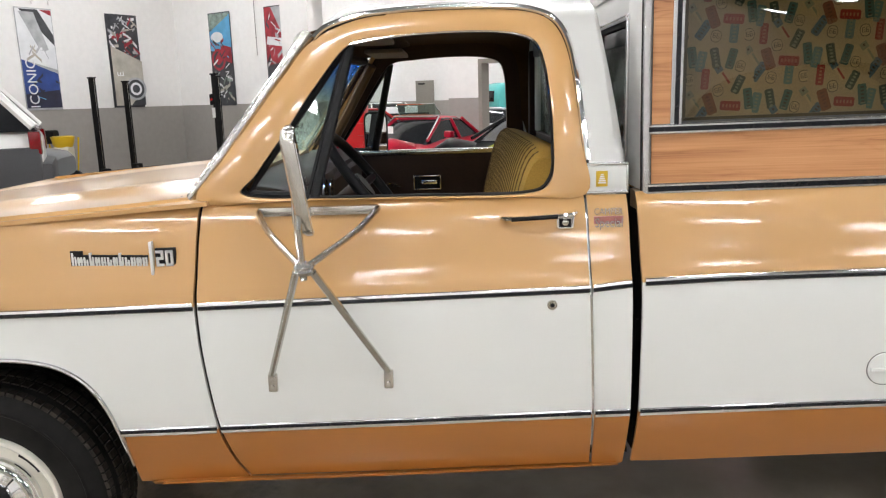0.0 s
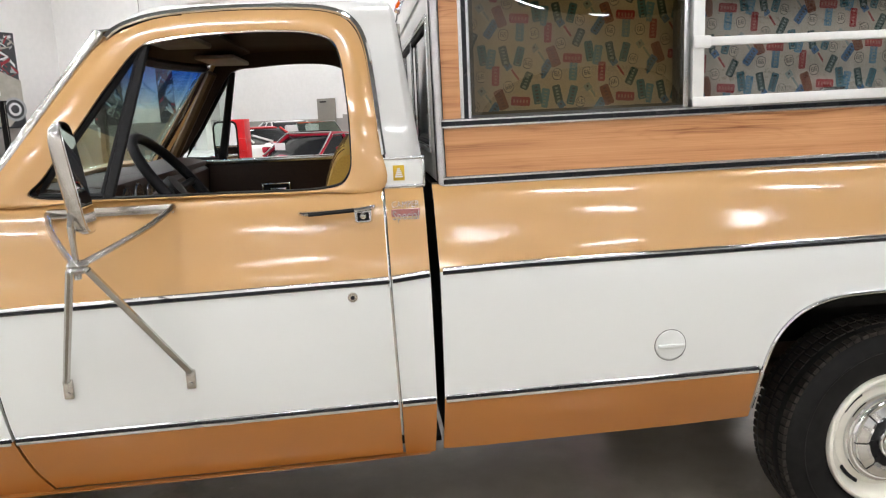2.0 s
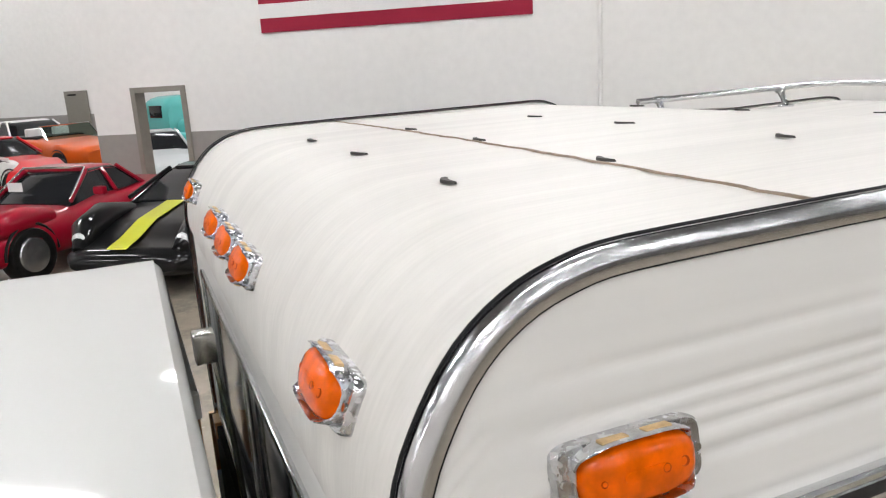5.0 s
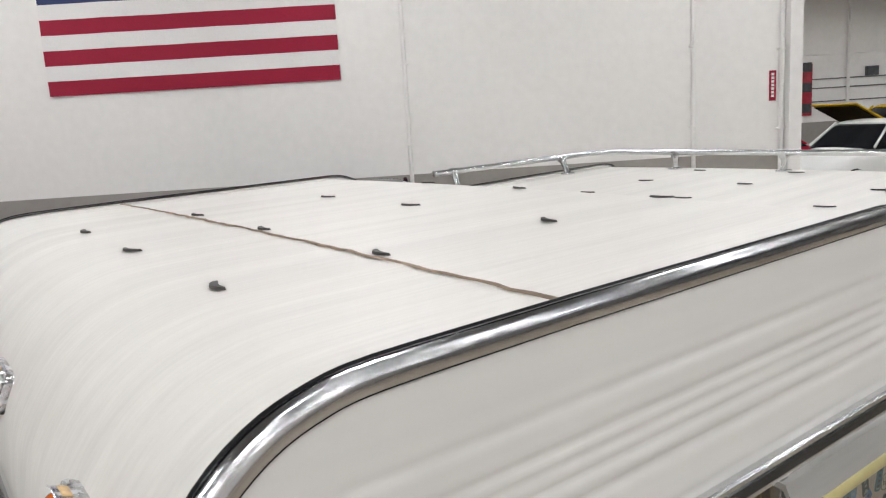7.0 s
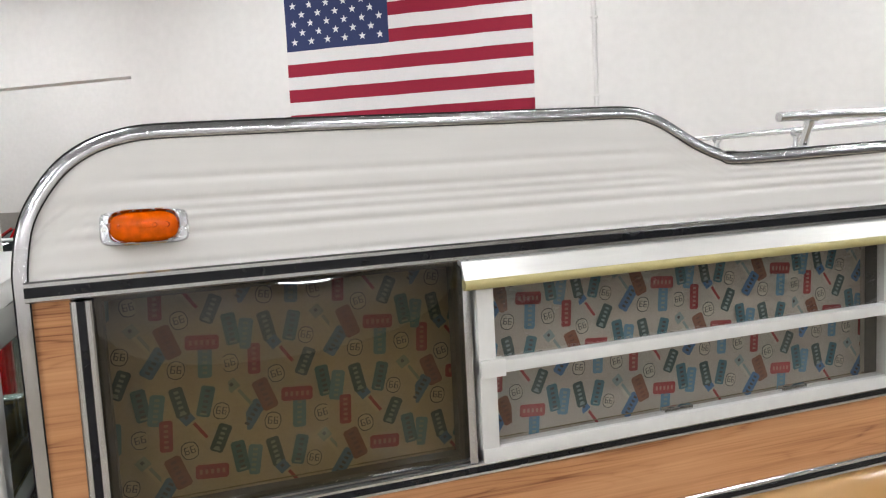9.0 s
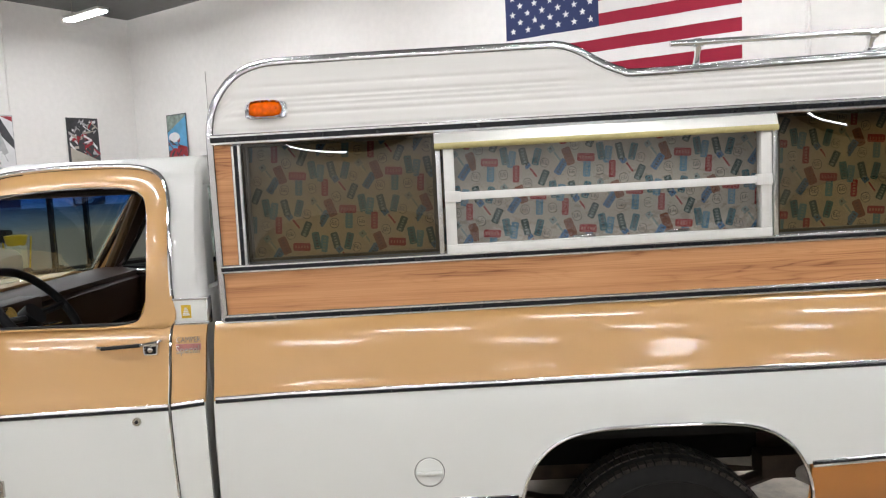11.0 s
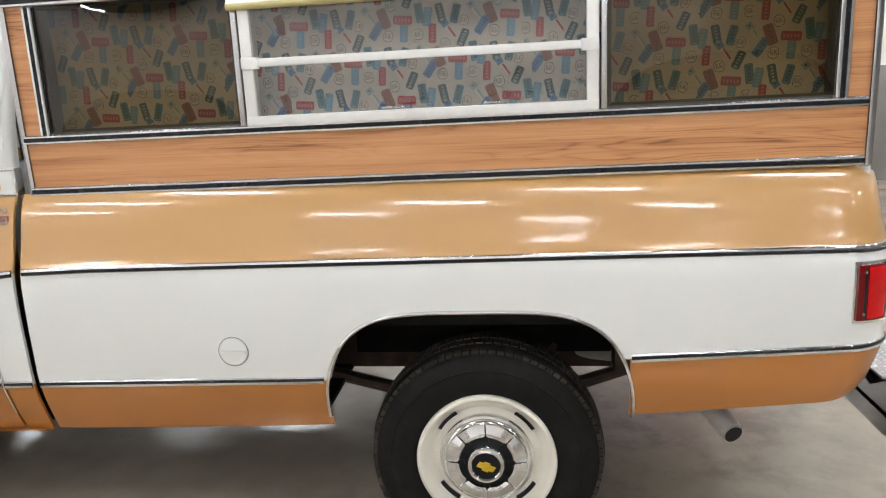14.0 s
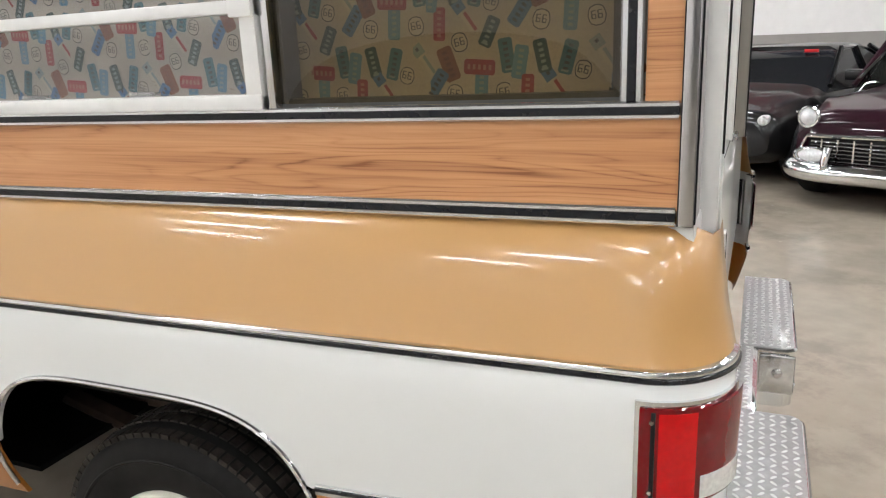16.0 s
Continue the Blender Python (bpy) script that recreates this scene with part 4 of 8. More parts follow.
YELLOW = material("gold_emblem", (0.60, 0.40, 0.03), 0.35, 0.3, grain=0.1, grain_scale=90)
for side in (0, 1):
    for x in (1.966, -1.393):
        yy = 2.078 if x > 0 else 2.085
        wheel(x, 2 * CY - yy if side else yy, side, truck)

# frame, axle, exhaust and shock absorbers under the bed
bm = bmesh.new()
cube(bm, (-1.9, 2.55, 0.50), (3.05, 2.63, 0.66), 0.01)
cube(bm, (-1.9, 2 * CY - 2.63, 0.50), (3.05, 2 * CY - 2.55, 0.66), 0.01)
part("chassis_rail", bm, DIRTY, truck, "dirty dark steel chassis rails")
part("axle", tube([(1.966, 2.18, 0.372), (1.966, 2.8, 0.372), (1.966, 3.0, 0.372), (1.966, 3.2, 0.372), (1.966, 2 * CY - 2.18, 0.372)], [0.05, 0.05, 0.14, 0.05, 0.05], 14), DIRTY, truck, "rear axle")
part("axle", tube([(-1.393, 2.18, 0.40), (-1.393, 2 * CY - 2.18, 0.40)], 0.05, 12), DIRTY, truck, "front axle")
for s in (0, 1):
    yy = 2 * CY - 2.44 if s else 2.44
    part("leaf_spring", tube([(1.25, yy, 0.56), (1.6, yy, 0.47), (1.966, yy, 0.44), (2.3, yy, 0.49), (2.62, yy, 0.60)], 0.035, 8, squash=0.6), DIRTY, truck, "leaf spring")
    part("shock_absorber", tube([(2.10, yy + 0.05, 0.40), (2.28, yy + 0.12, 0.78)], 0.03, 10), DIRTY, truck, "shock absorber")
part("spring_hanger", boxed((2.40, 2.40, 0.53), (2.66, 2.50, 0.62), 0.01), DIRTY, truck)
part("fuel_tank", boxed((0.6, 2.62, 0.40), (1.35, 3.4, 0.62), 0.03), DARK, truck, "black underbody tank")
PIPE = material("grey_exhaust_steel", (0.52, 0.48, 0.43), 0.4, 0.2, grain=0.2, grain_scale=20)
part("exhaust_pipe", tube([(2.2, 2.62, 0.56), (2.48, 2.50, 0.57), (2.66, 2.30, 0.515), (2.728, 2.125, 0.452)], 0.036, 16), PIPE, truck, "bright exhaust tail pipe pointing out behind the wheel")
part("exhaust_mouth", turned([(0, 0.028), (0.004, 0.029)], 20), BLACK, truck).matrix_basis = look((2.7295, 2.1215, 0.4508), (2.66, 2.30, 0.515)) @ Matrix.Rotation(math.radians(90), 4, "X")

# ---------------------------------------------------------------- camper shell
camper = thing("camper_shell", "white slide-in camper shell with wood-grain bands, standing on the truck bed", "camper")
SC = 2.118
FC = 2 * CY - SC


def drift(x):          # the bands climb a little towards the rear
    return 0.0085 * (x - 0.55)


CAMP_TOP = smooth_line([(0.541, 0, 1.84), (0.541, 0, 1.880), (0.552, 0, 1.946), (0.577, 0, 1.996), (0.611, 0, 2.038), (0.653, 0, 2.067), (0.698, 0, 2.083), (0.750, 0, 2.091), (0.870, 0, 2.094)], 27) + \
    smooth_line([(0.985, 0, 2.096), (1.30, 0, 2.099), (1.57, 0, 2.102), (1.645, 0, 2.102), (1.687, 0, 2.096), (1.737, 0, 2.076), (1.803, 0, 2.036), (1.865, 0, 2.009), (1.935, 0, 2.000), (2.4, 0, 2.012), (2.85, 0, 2.022)], 46) + \
    smooth_line([(2.95, 0, 2.024), (3.02, 0, 2.016), (3.05, 0, 1.99), (3.06, 0, 1.94)], 10)


def lean(z):           # the upper sides fall inwards
    return 0.17 * max(0.0, z - 1.84)


def top_at(x):
    best = None
    for a, b in zip(CAMP_TOP, CAMP_TOP[1:]):
        if a.x <= x <= b.x and b.x > a.x:
            best = a.z + (b.z - a.z) * (x - a.x) / (b.x - a.x)
    return best if best is not None else CAMP_TOP[0 if x < 1 else -1].z




def skin_fn(side):
    def fn(u, v):
        x = 0.5415 + (3.058 - 0.5415) * u
        lo, hi = 1.845 + drift(x), top_at(x)
        z = lo + (hi - lo) * v
        h = z - lo
        rib = 0.0
        for c, a in ((0.020, 0.003), (0.070, 0.003), (0.092, 0.003), (0.108, 0.003), (0.124, 0.003), (0.160, 0.002)):
            rib += a * math.exp(-((h - c) / 0.006) ** 2)
        y = SC + lean(z) + rib
        return (x, 2 * CY - y if side else y, z)
    return fn


skin = part("side_skin", sheet(skin_fn(0), 120, 70, (0, 0.012, 0)), SKIN, camper, "ribbed white aluminium side skin")
part("side_skin", sheet(skin_fn(1), 60, 16, (0, -0.012, 0), flip=True), SKIN, camper)

# the roof skin follows the side outline from nose to tail


def roofline(k):
    i = min(int(k * (len(CAMP_TOP) - 1)), len(CAMP_TOP) - 2)
    f = k * (len(CAMP_TOP) - 1) - i
    return CAMP_TOP[i].lerp(CAMP_TOP[i + 1], f)


def roof_skin(k0, k1, dz):
    def fn(u, v):
        p = roofline(k0 + (k1 - k0) * u)
        s = 2 * v - 1
        return (p.x, CY + s * (CY - SC - 0.008 - lean(p.z)), p.z + dz + 0.006 * (1 - s * s) * min(1, max(0, (p.x - 0.6) * 4)))
    return fn


cut = 27.0 / (len(CAMP_TOP) - 1)
part("roof_skin", sheet(roof_skin(0, cut, -0.004), 40, 24, (0.002, 0, -0.008)), ROOFSKIN, camper, "white curved front roof skin")
part("roof_skin", sheet(roof_skin(cut, 1, -0.007), 70, 24, (0.002, 0, -0.008)), ROOFSKIN, camper, "white rear roof skin")
SEAMC = material("tan_sealant", (0.27, 0.20, 0.14), 0.7, grain=0.4, grain_scale=40)
bm = bmesh.new()
rnd = random.Random(5)
rows = []
for i in range(60):
    y = SC + 0.055 + (FC - SC - 0.11) * i / 59
    xx = 0.985 + rnd.uniform(-0.003, 0.003)
    w = rnd.uniform(0.002, 0.0045)
    zz = 2.0945 + 0.006 * (1 - ((y - CY) / (CY - SC - 0.045)) ** 2)
    rows.append([Vector((xx - w, y, zz - 0.001)), Vector((xx - w * 0.4, y, zz + 0.0015)), Vector((xx + w * 0.4, y, zz + 0.0015)), Vector((xx + w, y, zz - 0.001))])
loops(rows, bm=bm)
part("roof_seam", bm, SEAMC, camper, "brown sealant line across the roof")
# small dark dimples where roof fasteners sit
DIMPLE = material("dark_dimple", (0.03, 0.027, 0.022), 0.6)
for x in (0.775, 1.004, 1.330, 1.632, 1.95, 2.25, 2.55, 2.85):
    for y in (2.560, 2.955, 3.315):
        zz = top_at(x) + 0.002 - 0.003 + 0.006 * (1 - ((y - CY) / (CY - SC - 0.045)) ** 2)
        if 1.7 < x < 1.9:
            continue
        bm = bmesh.new()
        ring_ = [Vector((0.0055 * math.cos(a) + 0.008 * math.sin(a) ** 2, 0.024 * math.sin(a), 0.0002 + 0.0012 * max(0.0, -math.cos(a)))) for a in [2 * math.pi * k / 16 for k in range(16)]]
        low = [Vector((q.x * 1.1, q.y * 1.1, -0.003)) for q in ring_]
        loops([low, ring_], bm=bm)
        d = part("fastener_dimple", bm, DIMPLE, camper, "dark lifted sealant round a roof screw")
        d.matrix_basis = Matrix.Translation((x + rnd.uniform(-0.003, 0.003), y + rnd.uniform(-0.004, 0.004), zz)) @ Matrix.Rotation(rnd.uniform(-0.4, 0.4), 4, "Z")

# front wall under the curved skin, with its dark window
bm = bmesh.new()
for lo, hi in (((0.549, SC + 0.008, 1.26), (0.575, 2.35, 1.845)), ((0.549, FC - 0.232, 1.26), (0.575, FC - 0.008, 1.845)), ((0.549, 2.35, 1.26), (0.575, FC - 0.232, 1.36)), ((0.549, 2.35, 1.74), (0.575, FC - 0.232, 1.845))):
    cube(bm, lo, hi, 0.002)
part("front_wall", bm, SKIN, camper, "white front wall with a wide window")
bm = bmesh.new()
for lo, hi in (((0.540, 2.330, 1.34), (0.552, 2.348, 1.755)), ((0.540, FC - 0.230, 1.34), (0.552, FC - 0.212, 1.755)), ((0.540, 2.348, 1.34), (0.552, FC - 0.230, 1.358)), ((0.540, 2.348, 1.737), (0.552, FC - 0.230, 1.755)), ((0.542, CY - 0.010, 1.358), (0.552, CY + 0.010, 1.737))):
    cube(bm, lo, hi, 0.003)
part("front_window_frame", bm, ALU, camper, "aluminium frame of the front window")
bm = bmesh.new()
for lo, hi in (((0.546, 2.350, 1.360), (0.556, 2.362, 1.735)), ((0.546, 2.362, 1.360), (0.556, FC - 0.232, 1.372)), ((0.546, 2.362, 1.723), (0.556, FC - 0.232, 1.735))):
    cube(bm, lo, hi, 0.002)
part("front_window_gasket", bm, BLACK, camper, "black rubber gasket")
part("front_window_glass", boxed((0.556, 2.35, 1.36), (0.560, FC - 0.232, 1.74)), TINTDARK, camper, "dark tinted front window")
# clamp that ties the cab roof to the shell
clampb = part("roof_clamp", boxed((0.468, 2.996, 1.752), (0.506, 3.044, 1.806), 0.005), STEEL, camper, "grey steel clamp box between cab and shell")
part("clamp_strap", tube([(0.500, 3.02, 1.76), (0.512, 2.99, 1.62), (0.516, 2.96, 1.46)], 0.011, 8, squash=0.5), STEEL, clampb, "steel strap")

# side bands: everything between the skin and the bed
def band(name, x0, x1, z0, z1, y, mat, label="", deep=0.02, bev=0.0, n=1):
    def fn(u, v):
        x = x0 + (x1 - x0) * u
        return (x, y, (z0 + (z1 - z0) * v) + drift(x))
    return part(name, sheet(fn, n, 1, (0, deep, 0)), mat, camper, label)


WZ0, WZ1 = 1.452, 1.828     # window band
band("wood_band", 0.556, 3.052, 1.276, 1.420, SC + 0.002, WOOD, "wood-grain vinyl band under the windows", n=4)
band("wood_strip", 0.546, 0.612, 1.440, 1.83, SC + 0.002, WOOD, "wood-grain strip beside the window")
band("wood_strip", 2.995, 3.052, 1.440, 1.83, SC + 0.002, WOOD, "wood-grain strip beside the window")
# far side, plain
part("far_side", boxed((0.556, FC - 0.02, 1.28), (3.052, FC - 0.001, 1.86), 0.0), WOOD, camper, "wood-grain far side")


def trim(name, pts, h, proud, black=0.58, label="aluminium trim with a dark insert", vertical=False):
    """A trim strip: a bright channel with a dark insert down its middle."""
    (x0, z0), (x1, z1) = pts
    bm = bmesh.new()
    ins = bmesh.new()
    n = 12
    def prof(hh, p, q):
        return [(-hh, 0.004), (-hh, -p * 0.6), (-hh + min(0.003, hh * 0.4), -p), (hh - min(0.003, hh * 0.4), -p), (hh, -p * 0.6), (hh, 0.004)]
    for target, hh, p in ((bm, h / 2, proud), (ins, h / 2 * black, proud + 0.0018)):
        rows = []
        for i in range(n + 1):
            x, z = x0 + (x1 - x0) * i / n, z0 + (z1 - z0) * i / n
            if vertical:
                rows.append([Vector((x - a, SC + b, z)) for a, b in prof(hh, p, 0)])
            else:
                rows.append([Vector((x, SC + b, z + a)) for a, b in prof(hh, p, 0)])
        loops(rows, bm=target)
    t = part(name, bm, ALU, camper, label)
    part("insert", ins, NAVY, t, "dark insert")
    return t


trim("upper_trim", ((0.552, 1.843), (3.05, 1.843 + drift(3.05))), 0.034, 0.008)
trim("sill_trim", ((0.556, 1.430), (3.045, 1.430 + drift(3.05))), 0.028, 0.008)
trim("base_trim", ((0.556, 1.268), (3.045, 1.268 + drift(3.05))), 0.030, 0.008)
trim("upright_trim", ((0.628, 1.444), (0.628, 1.823)), 0.032, 0.007, 0.5, vertical=True)
trim("upright_trim", ((2.975, 1.465), (2.975, 1.845)), 0.034, 0.007, 0.5, vertical=True)

# corner and roof edge trim: one aluminium channel round the outline
edge_pts = [(0.547, 1.252)] + [(0.544, 1.40), (0.542, 1.62), (0.541, 1.78)] + [(p.x, p.z) for p in CAMP_TOP] + [(3.064, 1.85), (3.066, 1.60), (3.066, 1.40), (3.066, 1.275)]
for side in (0, 1):
    rows = []
    for i, (x, z) in enumerate(edge_pts):
        a, b = edge_pts[max(0, i - 1)], edge_pts[min(len(edge_pts) - 1, i + 1)]
        d = Vector((b[0] - a[0], 0, b[1] - a[1])).normalized()
        nrm = Vector((-d.z, 0, d.x))          # outwards
        c = Vector((x, SC + lean(z), z))
        prof = [(0.0045, 0.012), (0.005, 0.004), (0.003, -0.0015), (-0.004, -0.0052), (-0.012, -0.0064), (-0.0172, -0.0048), (-0.018, 0.004)]
        row = [c + nrm * o + Vector((0, yy, 0)) for o, yy in prof]
        if side:
            row = [Vector((p.x, 2 * CY - p.y, p.z)) for p in row]
        rows.append(row)
    e = part("edge_trim", loops(rows, close=False, flip=bool(side)), EDGEALU, camper, "polished aluminium edge trim round the outline")
    line = []
    for r in rows:
        p = r[-2]
        line.append((p.x, p.y + (0.001 if not side else -0.001), p.z))
    # inner black tube draws the fine shadow between edge trim and wood
    part("edge_seal", tube(line, 0.0015, 5), BLACK, e, "thin black line for the shadow inside the edge trim")
    part("edge_seal", tube([(r[0].x + (r[0].x - r[3].x) * 0.25, r[1].y + (0.007 if not side else -0.007), r[0].z + (r[0].z - r[3].z) * 0.25) for r in rows], 0.0018, 6), BLACK, e, "black seal on the outer rim")

# windows: two smoked fixed panes and a louvred one in a white frame
def flat(fn, nu, nv):
    """A single curved sheet, for glass."""
    b2 = bmesh.new()
    vs = [[b2.verts.new(fn(i / nu, j / nv)) for j in range(nv + 1)] for i in range(nu + 1)]
    for i in range(nu):
        for j in range(nv):
            b2.faces.new((vs[i][j], vs[i + 1][j], vs[i + 1][j + 1], vs[i][j + 1]))
    return b2


def pane(name, x0, x1, z0, z1, y, mat, bow=0.0, label=""):
    def fn(u, v):
        x = x0 + (x1 - x0) * u
        b = bow * (1 - (2 * u - 1) ** 2) ** 0.9 * (1 - (2 * v - 1) ** 2) ** 0.9
        return (x, y - b, z0 + (z1 - z0) * v + drift(x))
    g = part(name, flat(fn, 30, 20), mat, camper, label)
    g.visible_shadow = False
    return g


pane("smoked_window", 0.644, 1.280, WZ0 - 0.002, WZ1, SC + 0.006, SMOKE, 0.020, "bowed smoked acrylic window")
pane("smoked_window", 2.338, 2.958, WZ0 - 0.002, WZ1, SC + 0.006, SMOKE, 0.018, "bowed smoked acrylic window")
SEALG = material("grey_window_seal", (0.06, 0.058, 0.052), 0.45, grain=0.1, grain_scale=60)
for x0, x1 in ((0.644, 1.262), (2.342, 2.958)):
    bm = bmesh.new()
    for a0, a1, b0, b1 in ((x0, x1, WZ0 - 0.008, WZ0 + 0.006), (x0, x1, WZ1 - 0.012, WZ1), (x0, x0 + 0.012, WZ0, WZ1), (x1 - 0.014, x1, WZ0, WZ1)):
        sheet(lambda u, v: (a0 + (a1 - a0) * u, SC + 0.012, b0 + (b1 - b0) * v + drift(a0 + (a1 - a0) * u)), 1, 1, (0, 0.03, 0), bm=bm)
    part("window_seal", bm, SEALG, camper, "dark grey window seal")
# wall depth at the openings, coloured dark to deepen the shade round the curtains
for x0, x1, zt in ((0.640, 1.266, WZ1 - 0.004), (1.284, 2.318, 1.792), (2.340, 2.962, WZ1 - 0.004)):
    part("window_reveal", sheet(lambda u, v: (x0 + (x1 - x0) * u, SC + 0.020 + 0.060 * v, zt + drift(x0 + (x1 - x0) * u)), 2, 1, (0, 0, 0.006)), SEALG, camper, "head of the window opening, darkened to shade the curtain")
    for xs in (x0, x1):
        part("window_reveal", boxed((xs - 0.003, SC + 0.042, WZ0 - 0.02 + drift(xs)), (xs + 0.003, SC + 0.080, zt + drift(xs)), 0.001), SEALG, camper, "side of the window opening, darkened as if in shade")
for x in (1.268, 2.333):
    part("window_post", boxed((x - 0.008, SC - 0.008, WZ0 - 0.008 + drift(x)), (x + 0.008, SC + 0.02, WZ1 + drift(x)), 0.002), ALU, camper, "aluminium window post")

louvre = part("louvre_frame", bmesh.new(), WALU, camper, "white aluminium frame of the louvred window")
bm = bmesh.new()
X0, X1 = 1.284, 2.318


def bar(x0, x1, z0, z1, y0, y1, b=0.003):
    vs = cube(bm, (x0, y0, z0), (x1, y1, z1), b)
    for v in vs:
        if v.is_valid:
            v.co.z += drift(v.co.x)


bar(X0, X0 + 0.034, 1.442, 1.79, SC - 0.016, SC + 0.02)
bar(X1 - 0.034, X1, 1.442, 1.79, SC - 0.016, SC + 0.02)
bar(X0, X1, 1.442, 1.470, SC - 0.018, SC + 0.02)
bar(X0 + 0.01, X1 - 0.01, 1.612, 1.636, SC - 0.022, SC + 0.008)
bar(X0, X0 + 0.05, 1.606, 1.640, SC - 0.024, SC + 0.0)
bar(X1 - 0.05, X1, 1.606, 1.640, SC - 0.024, SC + 0.0)
bm.to_mesh(louvre.data)
louvre.data.shade_smooth()
louvre.data.set_sharp_from_angle(angle=math.radians(40))
# awning rail over the louvred window: a folded metal hood and its yellowed lip
def hood(x0, x1):
    b2 = bmesh.new()
    rows = []
    for x in (x0, x1):
        d = drift(x)
        rows.append([Vector((x, SC + 0.006, 1.828 + d)), Vector((x, SC - 0.014, 1.825 + d)), Vector((x, SC - 0.029, 1.790 + d)), Vector((x, SC - 0.026, 1.786 + d)), Vector((x, SC - 0.011, 1.817 + d)), Vector((x, SC + 0.006, 1.820 + d))])
    return loops(rows, bm=b2)


hd = part("awning_hood", hood(1.258, 2.334), HOODALU, camper, "pale folded aluminium hood over the louvred window")
IVORY = material("yellowed_plastic", (0.50, 0.44, 0.20), 0.45, grain=0.08, grain_scale=40)
part("lip", tube([(1.258, SC - 0.023, 1.784 + drift(1.258)), (2.334, SC - 0.023, 1.784 + drift(2.334))], 0.0105, 10), IVORY, hd, "yellowed plastic lip")
pane("louvre_glass", X0 + 0.03, X1 - 0.03, 1.632, 1.79, SC + 0.0, HAZY, 0.0, "clear louvre pane")
pane("louvre_glass", X0 + 0.03, X1 - 0.03, 1.466, 1.616, SC - 0.006, HAZY, 0.0, "clear louvre pane")
bm = bmesh.new()
for x in (1.70, 2.0):
    cube(bm, (x - 0.010, SC - 0.004, 1.470 + drift(x)), (x + 0.06, SC + 0.012, 1.480 + drift(x)), 0.003)
part("louvre_clip", bm, CHROME, camper, "bright louvre clips")

HEM = material("hem_thread", (0.22, 0.17, 0.09), 0.9)
# curtains with a printed pattern, hanging just inside the panes
def curtain(x0, x1, z0, z1, y, ax, az, label, seed):
    """A printed curtain; (ax, az) is one red plate of the half-drop repeat."""
    c = thing("curtain", label, "curtain", "printed curtains")
    rr = random.Random(seed)
    ph = rr.uniform(0, 6)
    wave = lambda x: 0.003 * math.sin(x * 21 + ph) + 0.0015 * math.sin(x * 57 + 2 * ph)
    part("cloth", sheet(lambda u, v: (x0 + (x1 - x0) * u, y + wave(x0 + (x1 - x0) * u), z0 + (z1 - z0) * v + drift(x0 + (x1 - x0) * u)), 60, 4, (0, 0.002, 0)), CLOTH, c)
    for q in (0.010, 0.020, 0.030):
        part("hem", tube([(x0, y - 0.003, z0 + 0.012 + q + drift(x0)), (x1, y - 0.003, z0 + 0.012 + q + drift(x1))], 0.0013, 4), HEM, c, "stitched hem")
    groups = {k: bmesh.new() for k in PRINT}

    def stamp(kind, M, outline, lift=0.0):
        g = groups[kind]
        g.faces.new([g.verts.new(M @ Vector((a, -lift, b))) for a, b in outline])

    for row in range(-2, 4):
        for i in range(int((x0 - ax) / REPEAT) - 2, int((x1 - ax) / REPEAT) + 2):
            for k, (mx, mz, w, h, ang, kind) in enumerate(MOTIFS):
                cx = ax + i * REPEAT + (row % 2) * REPEAT / 2 + mx
                cz = az + row * ROW + mz
                if not (x0 + 0.02 < cx < x1 - 0.02 and z0 + 0.046 < cz < z1 - 0.03):
                    continue
                M = Matrix.Translation((cx, y + wave(cx) - 0.0012 - 0.0004 * (k % 4), cz + drift(cx))) @ Matrix.Rotation(math.radians(ang), 4, "Y")
                box = lambda x, z, a, b: [(x - a / 2, z - b / 2), (x + a / 2, z - b / 2), (x + a / 2, z + b / 2), (x - a / 2, z + b / 2)]
                if kind == "badge":
                    shield = [(math.cos(a) * w / 2 * (1.1 if abs(math.sin(a)) > 0.6 else 0.95), math.sin(a) * h / 2) for a in [2 * math.pi * q / 14 for q in range(14)]]
                    stamp("ink", M, [(a * 1.12, b * 1.12) for a, b in shield], -0.0003)
                    stamp("badge", M, shield)
                    for g in GLYPH66:
                        stamp("ink", M, box(*g), 0.0006)
                elif kind in ("key", "palekey"):
                    head, blade = ("blue", "badge") if kind == "key" else ("lite", "badge")
                    stamp(head, M, box(0, 0.014, 0.021, 0.020))
                    stamp("ink", M, box(0, 0.016, 0.006, 0.006), 0.0004)
                    stamp(blade, M, box(-0.003, -0.016, 0.006, 0.040))
                    stamp("red" if kind == "key" else "lite", M, box(0.003, -0.018, 0.006, 0.036))
                else:
                    q = 0.14 * min(w, h)
                    stamp(kind, M, [(-w / 2 + q, -h / 2), (w / 2 - q, -h / 2), (w / 2, -h / 2 + q), (w / 2, h / 2 - q), (w / 2 - q, h / 2), (-w / 2 + q, h / 2), (-w / 2, h / 2 - q), (-w / 2, -h / 2 + q)])
                    # a row of small pressed characters as plain bars along the plate
                    n, long_, short = 5, max(w, h), min(w, h)
                    tone = {"red": "pale", "brick": "rust", "blue": "ink", "teal": "ink"}.get(kind, "lite")
                    for c_ in range(n):
                        at = (-0.34 + 0.17 * c_) * long_
                        bar_ = (0.085 * long_, 0.34 * short)
                        stamp(tone, M, box(0, at, bar_[1], bar_[0]) if h > w else box(at, 0, bar_[0], bar_[1]), 0.0006)
                    if kind in ("green", "teal"):
                        stamp("lite", M, box(0, -0.40 * h, 0.5 * w, 0.07 * h), 0.0006)
